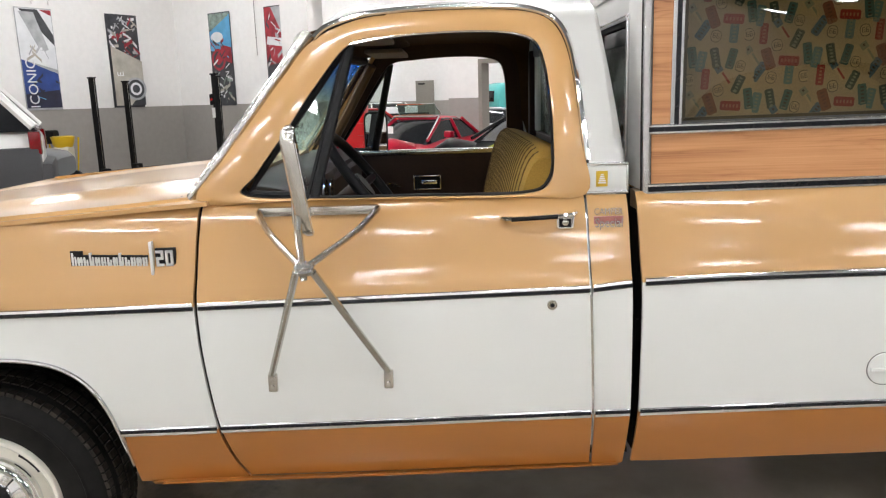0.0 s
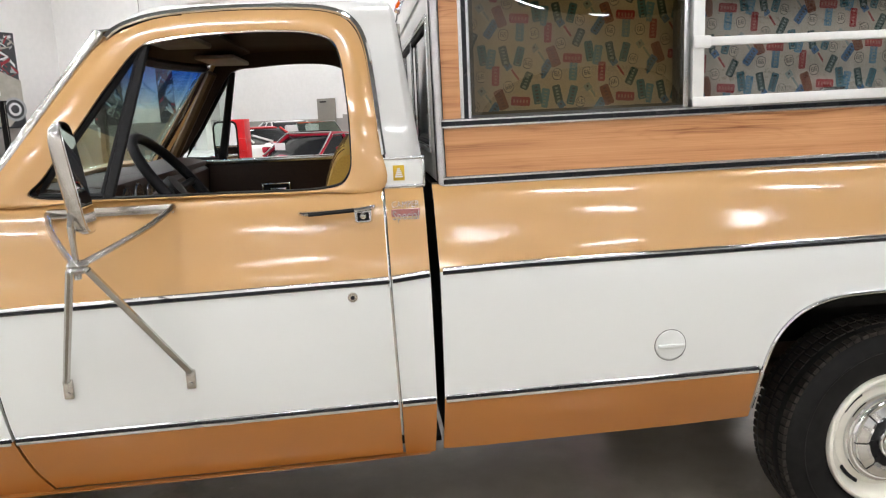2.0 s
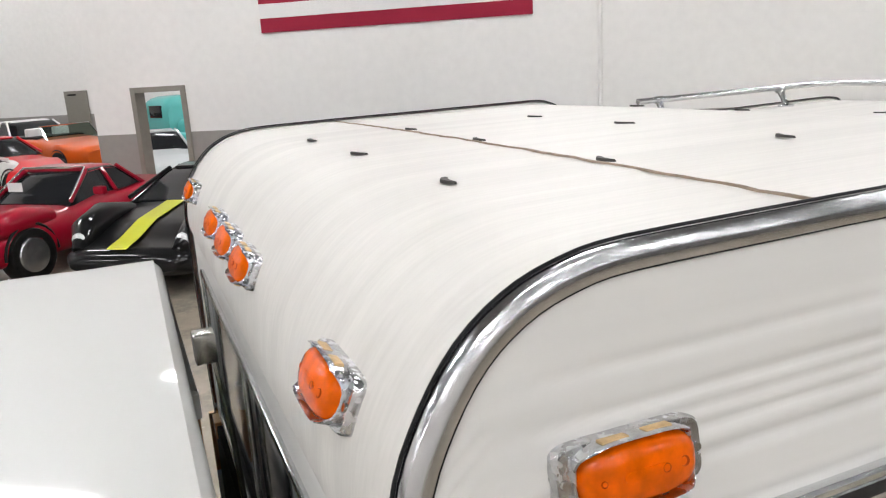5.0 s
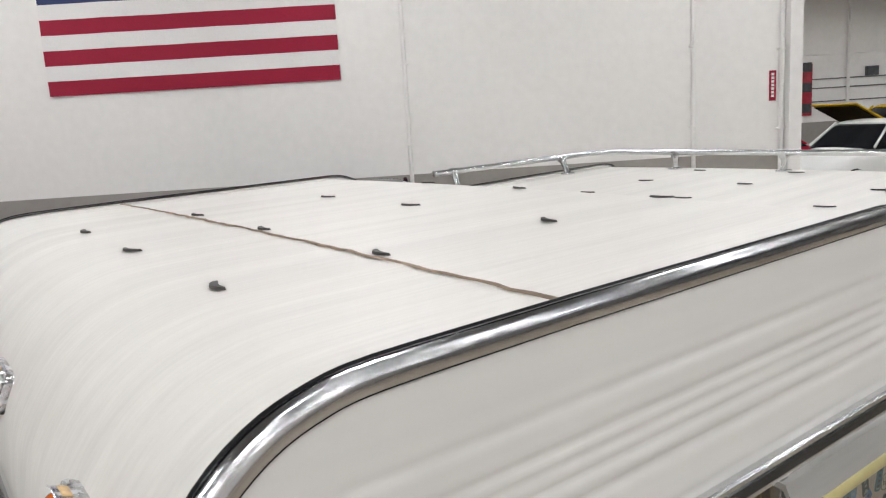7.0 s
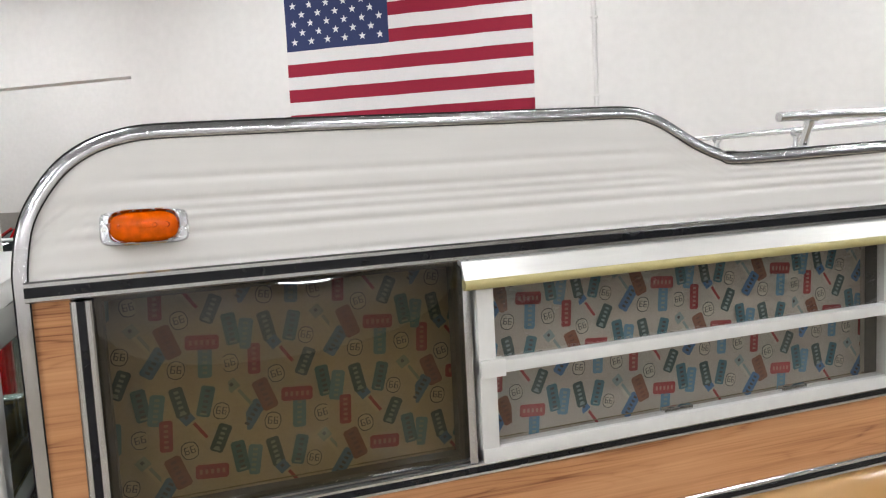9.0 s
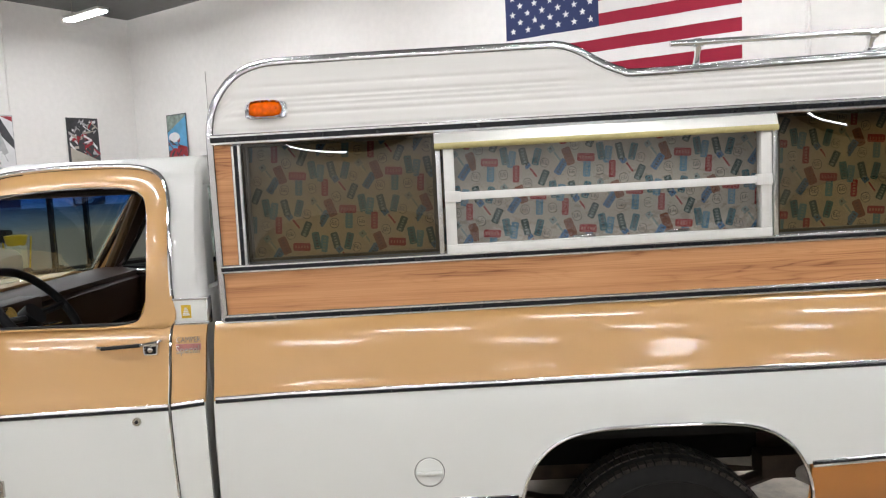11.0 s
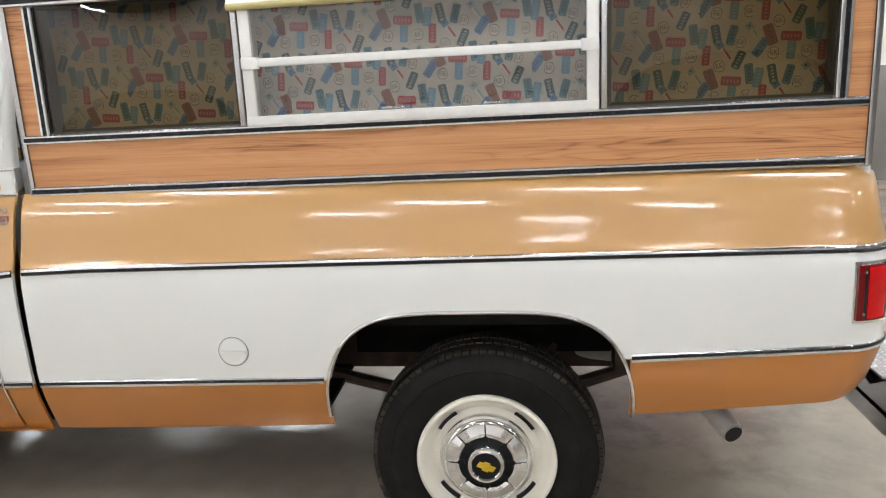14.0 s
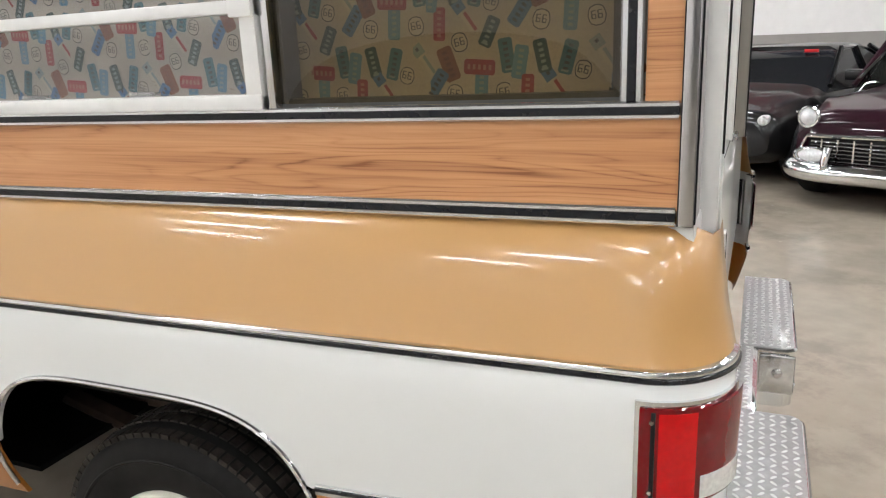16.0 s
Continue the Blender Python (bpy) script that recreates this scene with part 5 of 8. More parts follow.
    for k, g in groups.items():
        if len(g.faces):
            part("print", g, PRINT[k], c, "printed motifs", 0)["kind"] = "stuff"
        else:
            g.free()
    return c


REPEAT, ROW = 0.3175, 0.117
PRINT = {
    "teal": material("print_teal", (0.050, 0.17, 0.22), 0.9), "blue": material("print_blue", (0.075, 0.19, 0.38), 0.9), "sky": material("print_sky_blue", (0.13, 0.29, 0.42), 0.9),
    "green": material("print_green", (0.030, 0.075, 0.075), 0.9), "red": material("print_red", (0.34, 0.030, 0.035), 0.9),
    "brick": material("print_brown", (0.24, 0.085, 0.045), 0.9), "rust": material("print_rust", (0.15, 0.05, 0.03), 0.9), "badge": material("print_cream", (0.60, 0.55, 0.46), 0.9),
    "ink": material("print_ink", (0.045, 0.045, 0.05), 0.9), "pale": material("print_pale", (0.46, 0.24, 0.20), 0.9), "lite": material("print_grey_green", (0.28, 0.36, 0.36), 0.9),
}
GLYPH66 = []
for s in (-1, 1):      # two figure sixes out of small strokes
    o = s * 0.0052
    GLYPH66 += [(o - 0.0030, 0.001, 0.0020, 0.013), (o + 0.0005, 0.0070, 0.0062, 0.0014), (o + 0.0005, -0.0050, 0.0062, 0.0014), (o + 0.0005, 0.0008, 0.0062, 0.0014), (o + 0.0032, -0.0022, 0.0014, 0.0062)]
# one repeat of the print: across, up, width, height, lean, kind
MOTIFS = [
    (0.000, 0.000, 0.022, 0.056, 3, "red"), (0.045, 0.015, 0, 0, -35, "key"), (0.037, -0.032, 0.029, 0.030, -12, "badge"), (0.091, -0.017, 0.024, 0.052, 25, "green"),
    (0.149, 0.015, 0.025, 0.056, 35, "blue"), (0.015, -0.068, 0.029, 0.060, -20, "brick"), (0.072, -0.075, 0.057, 0.026, 4, "red"), (0.122, -0.057, 0.025, 0.058, -8, "teal"),
    (0.146, -0.069, 0.025, 0.056, 10, "sky"), (0.185, -0.060, 0.024, 0.055, -12, "green"), (0.229, -0.064, 0.024, 0.056, 15, "teal"), (0.184, -0.002, 0.029, 0.030, 10, "badge"),
    (0.233, 0.006, 0.024, 0.056, 4, "sky"), (0.275, -0.001, 0.029, 0.030, -8, "badge"), (0.284, -0.054, 0, 0, -35, "palekey"), (0.254, -0.085, 0.027, 0.028, 14, "badge"),
]
curtain(0.625, 1.300, 1.405, 1.845, SC + 0.086, 0.730, 1.5585, "cream cotton curtain printed with licence plates behind the smoked window", 1)
curtain(1.245, 2.365, 1.405, 1.845, SC + 0.094, 1.681, 1.567, "cream cotton curtain printed with licence plates behind the louvred window", 2)
curtain(2.310, 2.990, 1.405, 1.845, SC + 0.086, 2.630, 1.575, "cream cotton curtain printed with licence plates behind the smoked window", 3)
part("inner_wall", boxed((0.60, SC + 0.130, 1.30), (3.04, SC + 0.140, 2.00)), CLOTH, camper, "pale inner lining")

# marker lamps
def marker(name, m, lens, label):
    """A lamp with a deep chrome bezel: base plate with ears, an oval rim with slots, a domed lens."""
    k = thing(name, label, "marker lamp", "marker lamps", m)
    se = lambda a, p: math.copysign(abs(a) ** p, a)
    ring_ = [2 * math.pi * i / 48 for i in range(48)]
    oval = lambda w, h, d, p=0.42, q=0.50: [Vector((se(math.cos(a), p) * w, d, se(math.sin(a), q) * h)) for a in ring_]
    part("bezel", loops([oval(0.067, 0.0275, 0.004, 0.3, 0.34), oval(0.067, 0.0275, -0.004, 0.3, 0.34), oval(0.0645, 0.0262, -0.0075, 0.3, 0.34), oval(0.052, 0.0250, -0.0078, 0.3, 0.34)]), BEZEL, k, "chrome base plate with screwed ears")
    guard = lambda w, h, d, low: [Vector((q.x, -low - d * min(1.0, abs(math.sin(a)) * 1.25) ** 1.6, q.z)) for a, q in zip(ring_, oval(w, h, 0, 0.50, 0.56))]
    part("rim", loops([oval(0.0545, 0.0275, -0.005, 0.50, 0.56), guard(0.0540, 0.0273, 0.013, 0.010), guard(0.0528, 0.0264, 0.0135, 0.0112), guard(0.0510, 0.0250, 0.012, 0.0095), oval(0.0506, 0.0246, -0.006, 0.50, 0.56)], cap=False), BEZEL, k, "chrome rim with deep guards above and below")
    for sx in (-1, 1):
        for sz in (-1, 1):
            part("rim_slot", boxed((sx * 0.0195 - 0.0120, -0.0185, sz * 0.0270 - 0.0014), (sx * 0.0195 + 0.0120, -0.0095, sz * 0.0270 + 0.0014), 0.0010), SLOT, k, "pale slot in the guard")
    part("lens", loops([oval(0.0508, 0.0246, -0.006, 0.62, 0.66), oval(0.0506, 0.0244, -0.015, 0.62, 0.66), oval(0.0488, 0.0228, -0.0200, 0.64, 0.68), oval(0.0435, 0.0192, -0.0235, 0.68, 0.72), oval(0.031, 0.0128, -0.0258, 0.75, 0.8), oval(0.014, 0.006, -0.0266, 0.9, 0.9), oval(0.001, 0.001, -0.0267, 1, 1)]), lens, k, "glossy domed plastic lens")
    part("lens_flat", loops([oval(0.020, 0.0045, -0.0250, 0.5, 0.5), oval(0.020, 0.0045, -0.0272, 0.5, 0.5), oval(0.018, 0.0030, -0.0276, 0.5, 0.5)]), lens, k, "raised bar on the lens")
    for sx in (-1, 1):
        part("screw", turned([(-0.0075, 0.0042), (-0.0100, 0.0036), (-0.0100, 0.0008)], 10, centre=(sx * 0.0600, 0, 0)), STEEL, k)
    for bx, br, bd in ((-0.037, 0.0022, -0.0255), (0.0165, 0.0030, -0.0280), (0.0345, 0.0036, -0.0258)):
        part("lens_boss", turned([(bd + 0.005, br * 1.4), (bd, br * 1.2), (bd + 0.0012, br * 0.7), (bd + 0.0016, 0.0002)], 12, centre=(bx, 0, 0)), DEEPAMBER if lens is AMBER else RED, k, "dark moulded stud")
    return k


SLOT = material("pale_amber_reflector", (0.62, 0.42, 0.20), 0.5, 0.0, grain=0.2, grain_scale=120)
DEEPAMBER = material("deep_amber_stud", (0.45, 0.050, 0.0), 0.25, 0.0, spec=0.25)
marker("marker_lamp", Matrix.Translation((0.730, SC + lean(1.931) - 0.002, 1.931)) @ Matrix.Rotation(math.radians(-9.6), 4, "X"), AMBER, "amber oval marker lamp in a chrome bezel on the camper side")
marker("marker_lamp", Matrix.Translation((2.835, SC + lean(1.945) - 0.002, 1.945)) @ Matrix.Rotation(math.radians(-9.6), 4, "X"), REDHOT, "red oval marker lamp in a chrome bezel on the camper side")
for y in (2.331, 2.829, 3.015, 3.20, 3.70):
    nose = Matrix.Translation((0.556, y, 1.958)) @ Matrix.Rotation(math.radians(-90), 4, "Z") @ Matrix.Rotation(math.radians(-24), 4, "X")
    marker("marker_lamp", nose, AMBER, "amber oval marker lamp in a chrome bezel on the camper nose")

# roof rack: a rail on small posts, open to the front
rack = thing("roof_rack", "bright aluminium luggage rail on the camper roof", "roof rack")
RZ = 2.078
ry0, ry1 = 2.153, 3.816
part("rail", tube(smooth_line([(2.02, ry0, RZ), (2.4, ry0, RZ + 0.004), (2.80, ry0, RZ + 0.008), (2.87, ry0 + 0.02, RZ + 0.008), (2.90, ry0 + 0.08, RZ + 0.008), (2.90, 2.6, RZ + 0.008), (2.90, 3.3, RZ + 0.008), (2.90, ry1 - 0.08, RZ + 0.008), (2.87, ry1 - 0.02, RZ + 0.008), (2.80, ry1, RZ + 0.008), (2.4, ry1, RZ + 0.004), (2.02, ry1, RZ)], 80), 0.0105, 10), ALU, rack, "polished tube rail")
for x, y in ((2.11, ry0), (2.66, ry0), (2.11, ry1), (2.66, ry1), (2.90, 2.60), (2.90, 3.02), (2.90, 3.45)):
    bm = bmesh.new()
    zt = top_at(x)
    dy = 0.03 * (1 if y < CY - 0.6 else -1 if y > CY + 0.6 else 0)
    tube([(x, y + dy, zt + 0.004), (x, y + dy * 0.5, (zt + RZ) / 2), (x, y, RZ)], [0.012, 0.009, 0.013], 8, bm=bm)
    cube(bm, (x - 0.022, y + dy - 0.018, zt - 0.002), (x + 0.022, y + dy + 0.018, zt + 0.006), 0.002)
    tube([(x - 0.014, y, RZ), (x + 0.014, y, RZ)], 0.014, 10, bm=bm)
    part("post", bm, ALU, rack, "small cast post")

# rear wall with door
SEALANT = material("weathered_grey_sealant", (0.40, 0.385, 0.37), 0.6, 0.0, grain=0.25, grain_scale=30, stain=0.2, stain_scale=8)
part("rear_wall", boxed((3.045, SC + 0.03, 1.27), (3.060, FC - 0.03, 2.0), 0.002), SKIN, camper, "white rear wall")
part("rear_channel", boxed((3.058, SC + 0.010, 1.27), (3.072, SC + 0.120, 1.99), 0.002), SEALANT, camper, "weathered grey channel behind the corner trim")
RDOOR = part("rear_door", boxed((3.060, 2.30, 0.92), (3.104, 3.72, 1.96), 0.004), WHITE, camper, "white rear entry door")
for lo, hi in (((3.0595, 2.243, 0.92), (3.0640, 2.250, 1.98)), ((3.100, 2.299, 1.36), (3.1035, 2.303, 1.95)), ((3.1135, 2.340, 1.40), (3.1160, 2.345, 1.93)), ((3.100, 2.303, 1.352), (3.1045, 3.1, 1.356))):
    part("door_seam", boxed(lo, hi, 0.0005), BLACK, RDOOR, "thin dark rubber seam")
part("door_jamb", boxed((3.060, 2.252, 0.92), (3.100, 2.282, 1.98), 0.003), WALU, RDOOR, "white aluminium door jamb strip")
wf = part("window_frame", boxed((3.100, 2.318, 1.38), (3.1145, 2.340, 1.94), 0.003), WALU, RDOOR, "white aluminium frame of the door window")
part("window_frame_foot", boxed((3.1145, 2.318, 1.38), (3.122, 2.36, 1.392), 0.002), EDGEALU, wf)
for z in (1.16, 1.42, 1.80):
    part("hinge", boxed((3.104, 2.360, z - 0.045), (3.112, 2.400, z + 0.045), 0.002), WHITE, RDOOR, "painted door hinge")
    part("hinge_seam", boxed((3.1125, 2.358, z - 0.047), (3.1135, 2.360, z + 0.047)), BLACK, RDOOR, "dark hinge outline")
part("door_grille", boxed((3.10, 2.52, 1.36), (3.130, 2.58, 1.90), 0.004), DOORG, RDOOR, "grey screen strip in a thin frame")
part("grille_edge", boxed((3.130, 2.522, 1.36), (3.133, 2.527, 1.93)), BLACK, RDOOR, "dark edge of the screen strip")

# ---------------------------------------------------------------- truck details
def tail(side):
    f = (lambda p: (p[0], 2 * CY - p[1], p[2])) if side else (lambda p: p)
    def wrap(z0, z1, out, s0=3.006, s1=3.214):
        def fn(u, v):
            z = z0 + (z1 - z0) * v
            x, y, nx, ny = round_corner(s0 + (s1 - s0) * u, z)
            return f((x + nx * out, y + ny * out, z))
        return fn
    lamp_ = part("taillight", sheet(wrap(0.843, 1.020, 0.005), 16, 4, (0, 0.02 if not side else -0.02, 0), flip=bool(side)), CHROME, truck, "tall red taillight in a chrome bezel wrapped round the bed corner")
    part("lens", sheet(wrap(0.852, 1.011, 0.012, 3.014, 3.208), 16, 8, (0, 0.012 if not side else -0.012, 0), flip=bool(side)), RED, lamp_, "deep red lens")
    part("lens_centre", sheet(wrap(0.858, 1.005, 0.0132, 3.041, 3.096), 8, 6, (0, 0.004 if not side else -0.004, 0), flip=bool(side)), REDHOT, lamp_, "bright red centre of the lens")
    part("lens_groove", sheet(wrap(0.856, 1.007, 0.0135, 3.030, 3.036), 3, 3, (0, 0.004 if not side else -0.004, 0), flip=bool(side)), BLACK, lamp_, "dark groove")
    for zz in (0.872, 0.992):
        x_, y_, nx_, ny_ = round_corner(3.033, zz)
        part("lens_screw", turned([(-0.012, 0.0045), (-0.016, 0.0035), (-0.016, 0.0008)], 10, centre=f((x_, y_, zz))), STEEL, lamp_) if not side else None
    part("reverse_lens", sheet(wrap(0.856, 0.896, 0.0138, 3.104, 3.202), 8, 2, (0, 0.004 if not side else -0.004, 0), flip=bool(side)), CLEARLENS, lamp_, "clear reverse lens")


tail(0)
tail(1)

# step bumper in tread plate
bump = part("rear_bumper", boxed((3.12, 2.79, 0.47), (3.195, 3.23, 0.643), 0.008), CHROME, truck, "chrome step bumper with a diamond tread top")
PLATE = material("worn_tread_plate", (0.46, 0.46, 0.455), 0.38, 0.8, grain=0.15, grain_scale=40)
LUGS = material("worn_tread_lugs", (0.80, 0.80, 0.79), 0.28, 0.8, grain=0.1, grain_scale=30)


def plan(x0, x1, y0, y1, r, z):
    """A flat ring with the two rear corners rounded."""
    arc = lambda cx, cy, a0: [Vector((cx + r * math.cos(math.radians(a0 + 90 * k / 6)), cy + r * math.sin(math.radians(a0 + 90 * k / 6)), z)) for k in range(7)]
    return [Vector((x0, y0, z))] + arc(x1 - r, y0 + r, -90) + arc(x1 - r, y1 - r, 0) + [Vector((x0, y1, z))]


def rounded_slab(x0, x1, y0, y1, z0, z1, r, e=0.003):
    return loops([plan(x0, x1 - e, y0 + e, y1 - e, r, z0), plan(x0, x1, y0, y1, r, z0 + e), plan(x0, x1, y0, y1, r, z1 - e), plan(x0, x1 - e, y0 + e, y1 - e, r, z1)])


for y0, y1 in ((2.098, 2.80), (3.22, 2 * CY - 2.098)):
    part("bumper_wing", rounded_slab(3.165, 3.298, y0, y1, 0.455, 0.640, 0.034, 0.008), CHROME, bump, "bright bumper end with rounded corners")
    part("rib", rounded_slab(3.165, 3.304, y0 - 0.006, y1 + 0.006, 0.513, 0.530, 0.038, 0.005), CHROME, bump, "raised rib")
    part("lip", rounded_slab(3.165, 3.303, y0 - 0.005, y1 + 0.005, 0.628, 0.6435, 0.038, 0.005), CHROME, bump, "rolled top lip")
    part("tread_plate", rounded_slab(3.142, 3.295, y0 + 0.004, y1 - 0.004, 0.640, 0.6462, 0.032, 0.001), PLATE, bump, "grey diamond tread plate")
part("tread_plate", boxed((3.13, 2.80, 0.640), (3.182, 3.22, 0.6462), 0.001), PLATE, bump, "grey diamond tread plate")
bm = bmesh.new()
for (x0, x1, y0, y1) in ((3.147, 3.290, 2.107, 2.79), (3.147, 3.290, 3.23, 2 * CY - 2.107), (3.13, 3.18, 2.80, 3.22)):
    nx, ny = max(2, int((x1 - x0) / 0.021)), int((y1 - y0) / 0.023)
    for i in range(nx):
        for j in range(ny):
            a = math.radians(45 if (i + j) % 2 else -45)
            M = Matrix.Translation((x0 + (i + 0.5) * (x1 - x0) / nx, y0 + (j + 0.5) * (y1 - y0) / ny, 0.6460)) @ Matrix.Rotation(a, 4, "Z")
            ring_ = [Vector((0.010 * math.cos(t), 0.0035 * math.sin(t), 0)) for t in [2 * math.pi * k / 8 for k in range(8)]]
            loops([[M @ q for q in ring_], [M @ Vector((q.x * 0.5, q.y * 0.4, 0.003)) for q in ring_]], bm=bm)
lug = part("tread_pattern", bm, LUGS, bump, "raised diamond lugs")
lug["kind"] = "stuff"
for y in (2.803, 3.212):
    lk = part("lamp_bracket", boxed((3.20, y, 0.505), (3.298, y + 0.012, 0.628), 0.008), CHROME, bump, "bright bracket with a bolt")
    part("bolt", turned([(0, 0.016), (-0.008, 0.014), (-0.012, 0.006), (-0.012, 0.001)], 16, centre=(3.25, y if y < 3 else y + 0.001, 0.570)), STEEL, lk)
for y in (2.30,):
    part("bumper_iron", tube([(3.00, y, 0.60), (3.10, y, 0.58), (3.14, y, 0.57)], 0.03, 8), DARK, bump)

# fuel door, lock, handle
def recess(x, z, r, mat, name, label, proud=0.004):
    y = side_y(z)
    bm = turned([(0.004, r * 1.0), (-proud * 0.4, r), (-proud, r * 0.94), (-proud, 0.001)], 40, centre=(x, y, z))
    return part(name, bm, mat, truck, label)


GAPD = material("panel_gap", (0.14, 0.14, 0.135), 0.6)
part("fuel_ring", turned([(0.003, 0.049), (-0.002, 0.048), (-0.002, 0.046)], 48, centre=(1.195, side_y(0.765), 0.765)), GAPD, truck)
fd = recess(1.195, 0.765, 0.0455, WHITE, "fuel_door", "round white fuel filler lid")
part("grip", boxed((1.155, side_y(0.765) - 0.012, 0.757), (1.235, side_y(0.765) - 0.001, 0.769), 0.004), WHITE, fd, "raised grip")
recess(0.281, 0.972, 0.014, STEEL, "door_lock", "round door lock", 0.006)
part("lock_core", turned([(-0.006, 0.006), (-0.0085, 0.0055), (-0.0085, 0.001)], 16, centre=(0.281, side_y(0.972), 0.972)), DARK, truck)
hz = 1.207
handle = part("door_handle", tube(smooth_line([(0.150, side_y(hz) + 0.004, hz - 0.002), (0.158, side_y(hz) - 0.018, hz - 0.002), (0.20, side_y(hz) - 0.030, hz - 0.001), (0.30, side_y(hz) - 0.032, hz + 0.003), (0.345, side_y(hz) - 0.022, hz + 0.007), (0.352, side_y(hz) + 0.002, hz + 0.008)], 24), 0.0085, 8, squash=0.8), CHROME, door, "chrome pull door handle")
part("handle_grip", tube([(0.175, side_y(hz) - 0.036, hz - 0.003), (0.30, side_y(hz) - 0.038, hz + 0.003)], 0.0065, 6), BLACK, handle)
yb = side_y(1.187)
cup = part("handle_cup", loops([[Vector((0.323 + sx * w, yb + d, 1.187 + sz * (h - 0.004 * (sz < 0)))) for sx, sz in ((-0.8, -1), (0.8, -1), (1, -0.7), (1.08, 1), (-1.08, 1), (-1, -0.7))] for w, h, d in ((0.025, 0.021, 0.003), (0.025, 0.021, -0.006), (0.022, 0.018, -0.011), (0.018, 0.014, -0.011), (0.017, 0.013, -0.004))]), CHROME, door, "chrome push-button housing")
part("cup_well", boxed((0.307, yb - 0.0065, 1.176), (0.339, yb - 0.004, 1.199), 0.001), BLACK, cup, "dark well behind the button")
part("handle_button", turned([(-0.005, 0.0095), (-0.013, 0.009), (-0.0145, 0.007), (-0.0145, 0.001)], 18, centre=(0.323, yb, 1.190)), STEEL, cup, "steel push button")

# lettered badges, drawn as plain bright shapes
def letters(x0, z0, w, h, n, mat, parent, name, label, slope=0.0, y=None, rnd_seed=3):
    rr = random.Random(rnd_seed)
    bm = bmesh.new()
    x = x0
    step = w / n
    for i in range(n):
        hh = h * (1.0 if rr.random() < 0.3 or i == 0 else 0.68)
        z = z0 + slope * (x - x0)
        yy = side_y(z + h / 2) if y is None else y
        cube(bm, (x, yy - 0.006, z), (x + step * 0.38, yy + 0.002, z + hh), 0.001)
        cube(bm, (x + step * 0.50, yy - 0.006, z), (x + step * 0.80, yy + 0.002, z + hh * rr.choice([0.7, 1.0])), 0.001)
        cube(bm, (x, yy - 0.005, z + hh * rr.choice([0.0, 0.4, 0.8])), (x + step * 0.8, yy + 0.002, z + hh * 0.18 + hh * 0.2), 0.001)
        x += step
    return tagged(part(name, bm, mat, parent, label), label, kind="stuff")


BADGE = material("pale_badge_enamel", (0.66, 0.66, 0.64), 0.3, 0.2)
nb = letters(-1.031, 1.108, 0.212, 0.036, 13, BADGE, truck, "name_badge", "pale script badge edged in black", -0.03)
bm = bmesh.new()
rr = random.Random(4)
for i in range(13):
    x = -1.034 + 0.0163 * i
    z = 1.105 - 0.03 * (x + 1.031)
    cube(bm, (x, side_y(1.12) - 0.0035, z - (0.012 if i in (3, 9) else 0.0)), (x + 0.0175, side_y(1.12) + 0.004, z + (0.044 if i in (0, 1) else 0.033)), 0.0015)
part("badge_backing", bm, BLACK, nb, "black letter edging")
bm = bmesh.new()
cube(bm, (-0.813, side_y(1.12) - 0.012, 1.075), (-0.804, side_y(1.12) + 0.004, 1.170), 0.002)
yb = side_y(1.12)
W2, H2, S2 = 0.021, 0.044, 0.007
for o, bars in ((-0.797, ((0, 0, W2, S2), (0, H2 - S2, W2, H2), (W2 - S2, H2 / 2, W2, H2), (0, H2 / 2 - S2 / 2, W2, H2 / 2 + S2 / 2), (0, 0, S2, H2 / 2))), (-0.771, ((0, 0, W2, S2), (0, H2 - S2, W2, H2), (0, 0, S2, H2), (W2 - S2, 0, W2, H2)))):
    for x0, z0, x1, z1 in bars:
        cube(bm, (o + x0, yb - 0.009, 1.101 + z0), (o + x1, yb + 0.003, 1.101 + z1), 0.001)
sbg = part("series_badge", bm, BADGE, truck, "chrome bar and numerals badge")
part("badge_backing", boxed((-0.800, side_y(1.12) - 0.004, 1.096), (-0.744, side_y(1.12) + 0.006, 1.151), 0.002), BLACK, sbg, "black numeral edging")
REDP = material("red_enamel", (0.36, 0.13, 0.11), 0.35, grain=0.1, grain_scale=60)
part("badge_ground", boxed((0.402, side_y(1.185) - 0.001, 1.163), (0.482, side_y(1.185) + 0.004, 1.202), 0.001), REDP, corner, "red badge ground")
for word, size, x, z, wide_ in (("CAMPER", 0.026, 0.442, 1.214, 0.80), ("Special", 0.036, 0.442, 1.184, 0.78)):
    ob = new("option_badge", text_mesh(word, size, 0.003))
    ob.data.materials.append(CHROME)
    ob.parent = corner
    ob["label"] = "small chrome lettering"
    ob.matrix_basis = Matrix.Translation((x, side_y(z) - 0.004, z)) @ Matrix.Diagonal((wide_, 1, 1, 1))
part("pillar_emblem", boxed((0.414, 2.1145, 1.279), (0.446, 2.119, 1.322), 0.001), YELLOW, truck, "small gold emblem")
bm = bmesh.new()
for k in range(5):
    w = 0.004 + 0.0018 * k
    cube(bm, (0.430 - w, 2.1125, 1.310 - 0.0055 * k), (0.430 + w, 2.115, 1.3135 - 0.0055 * k))
part("emblem_figure", bm, WHITE, truck)

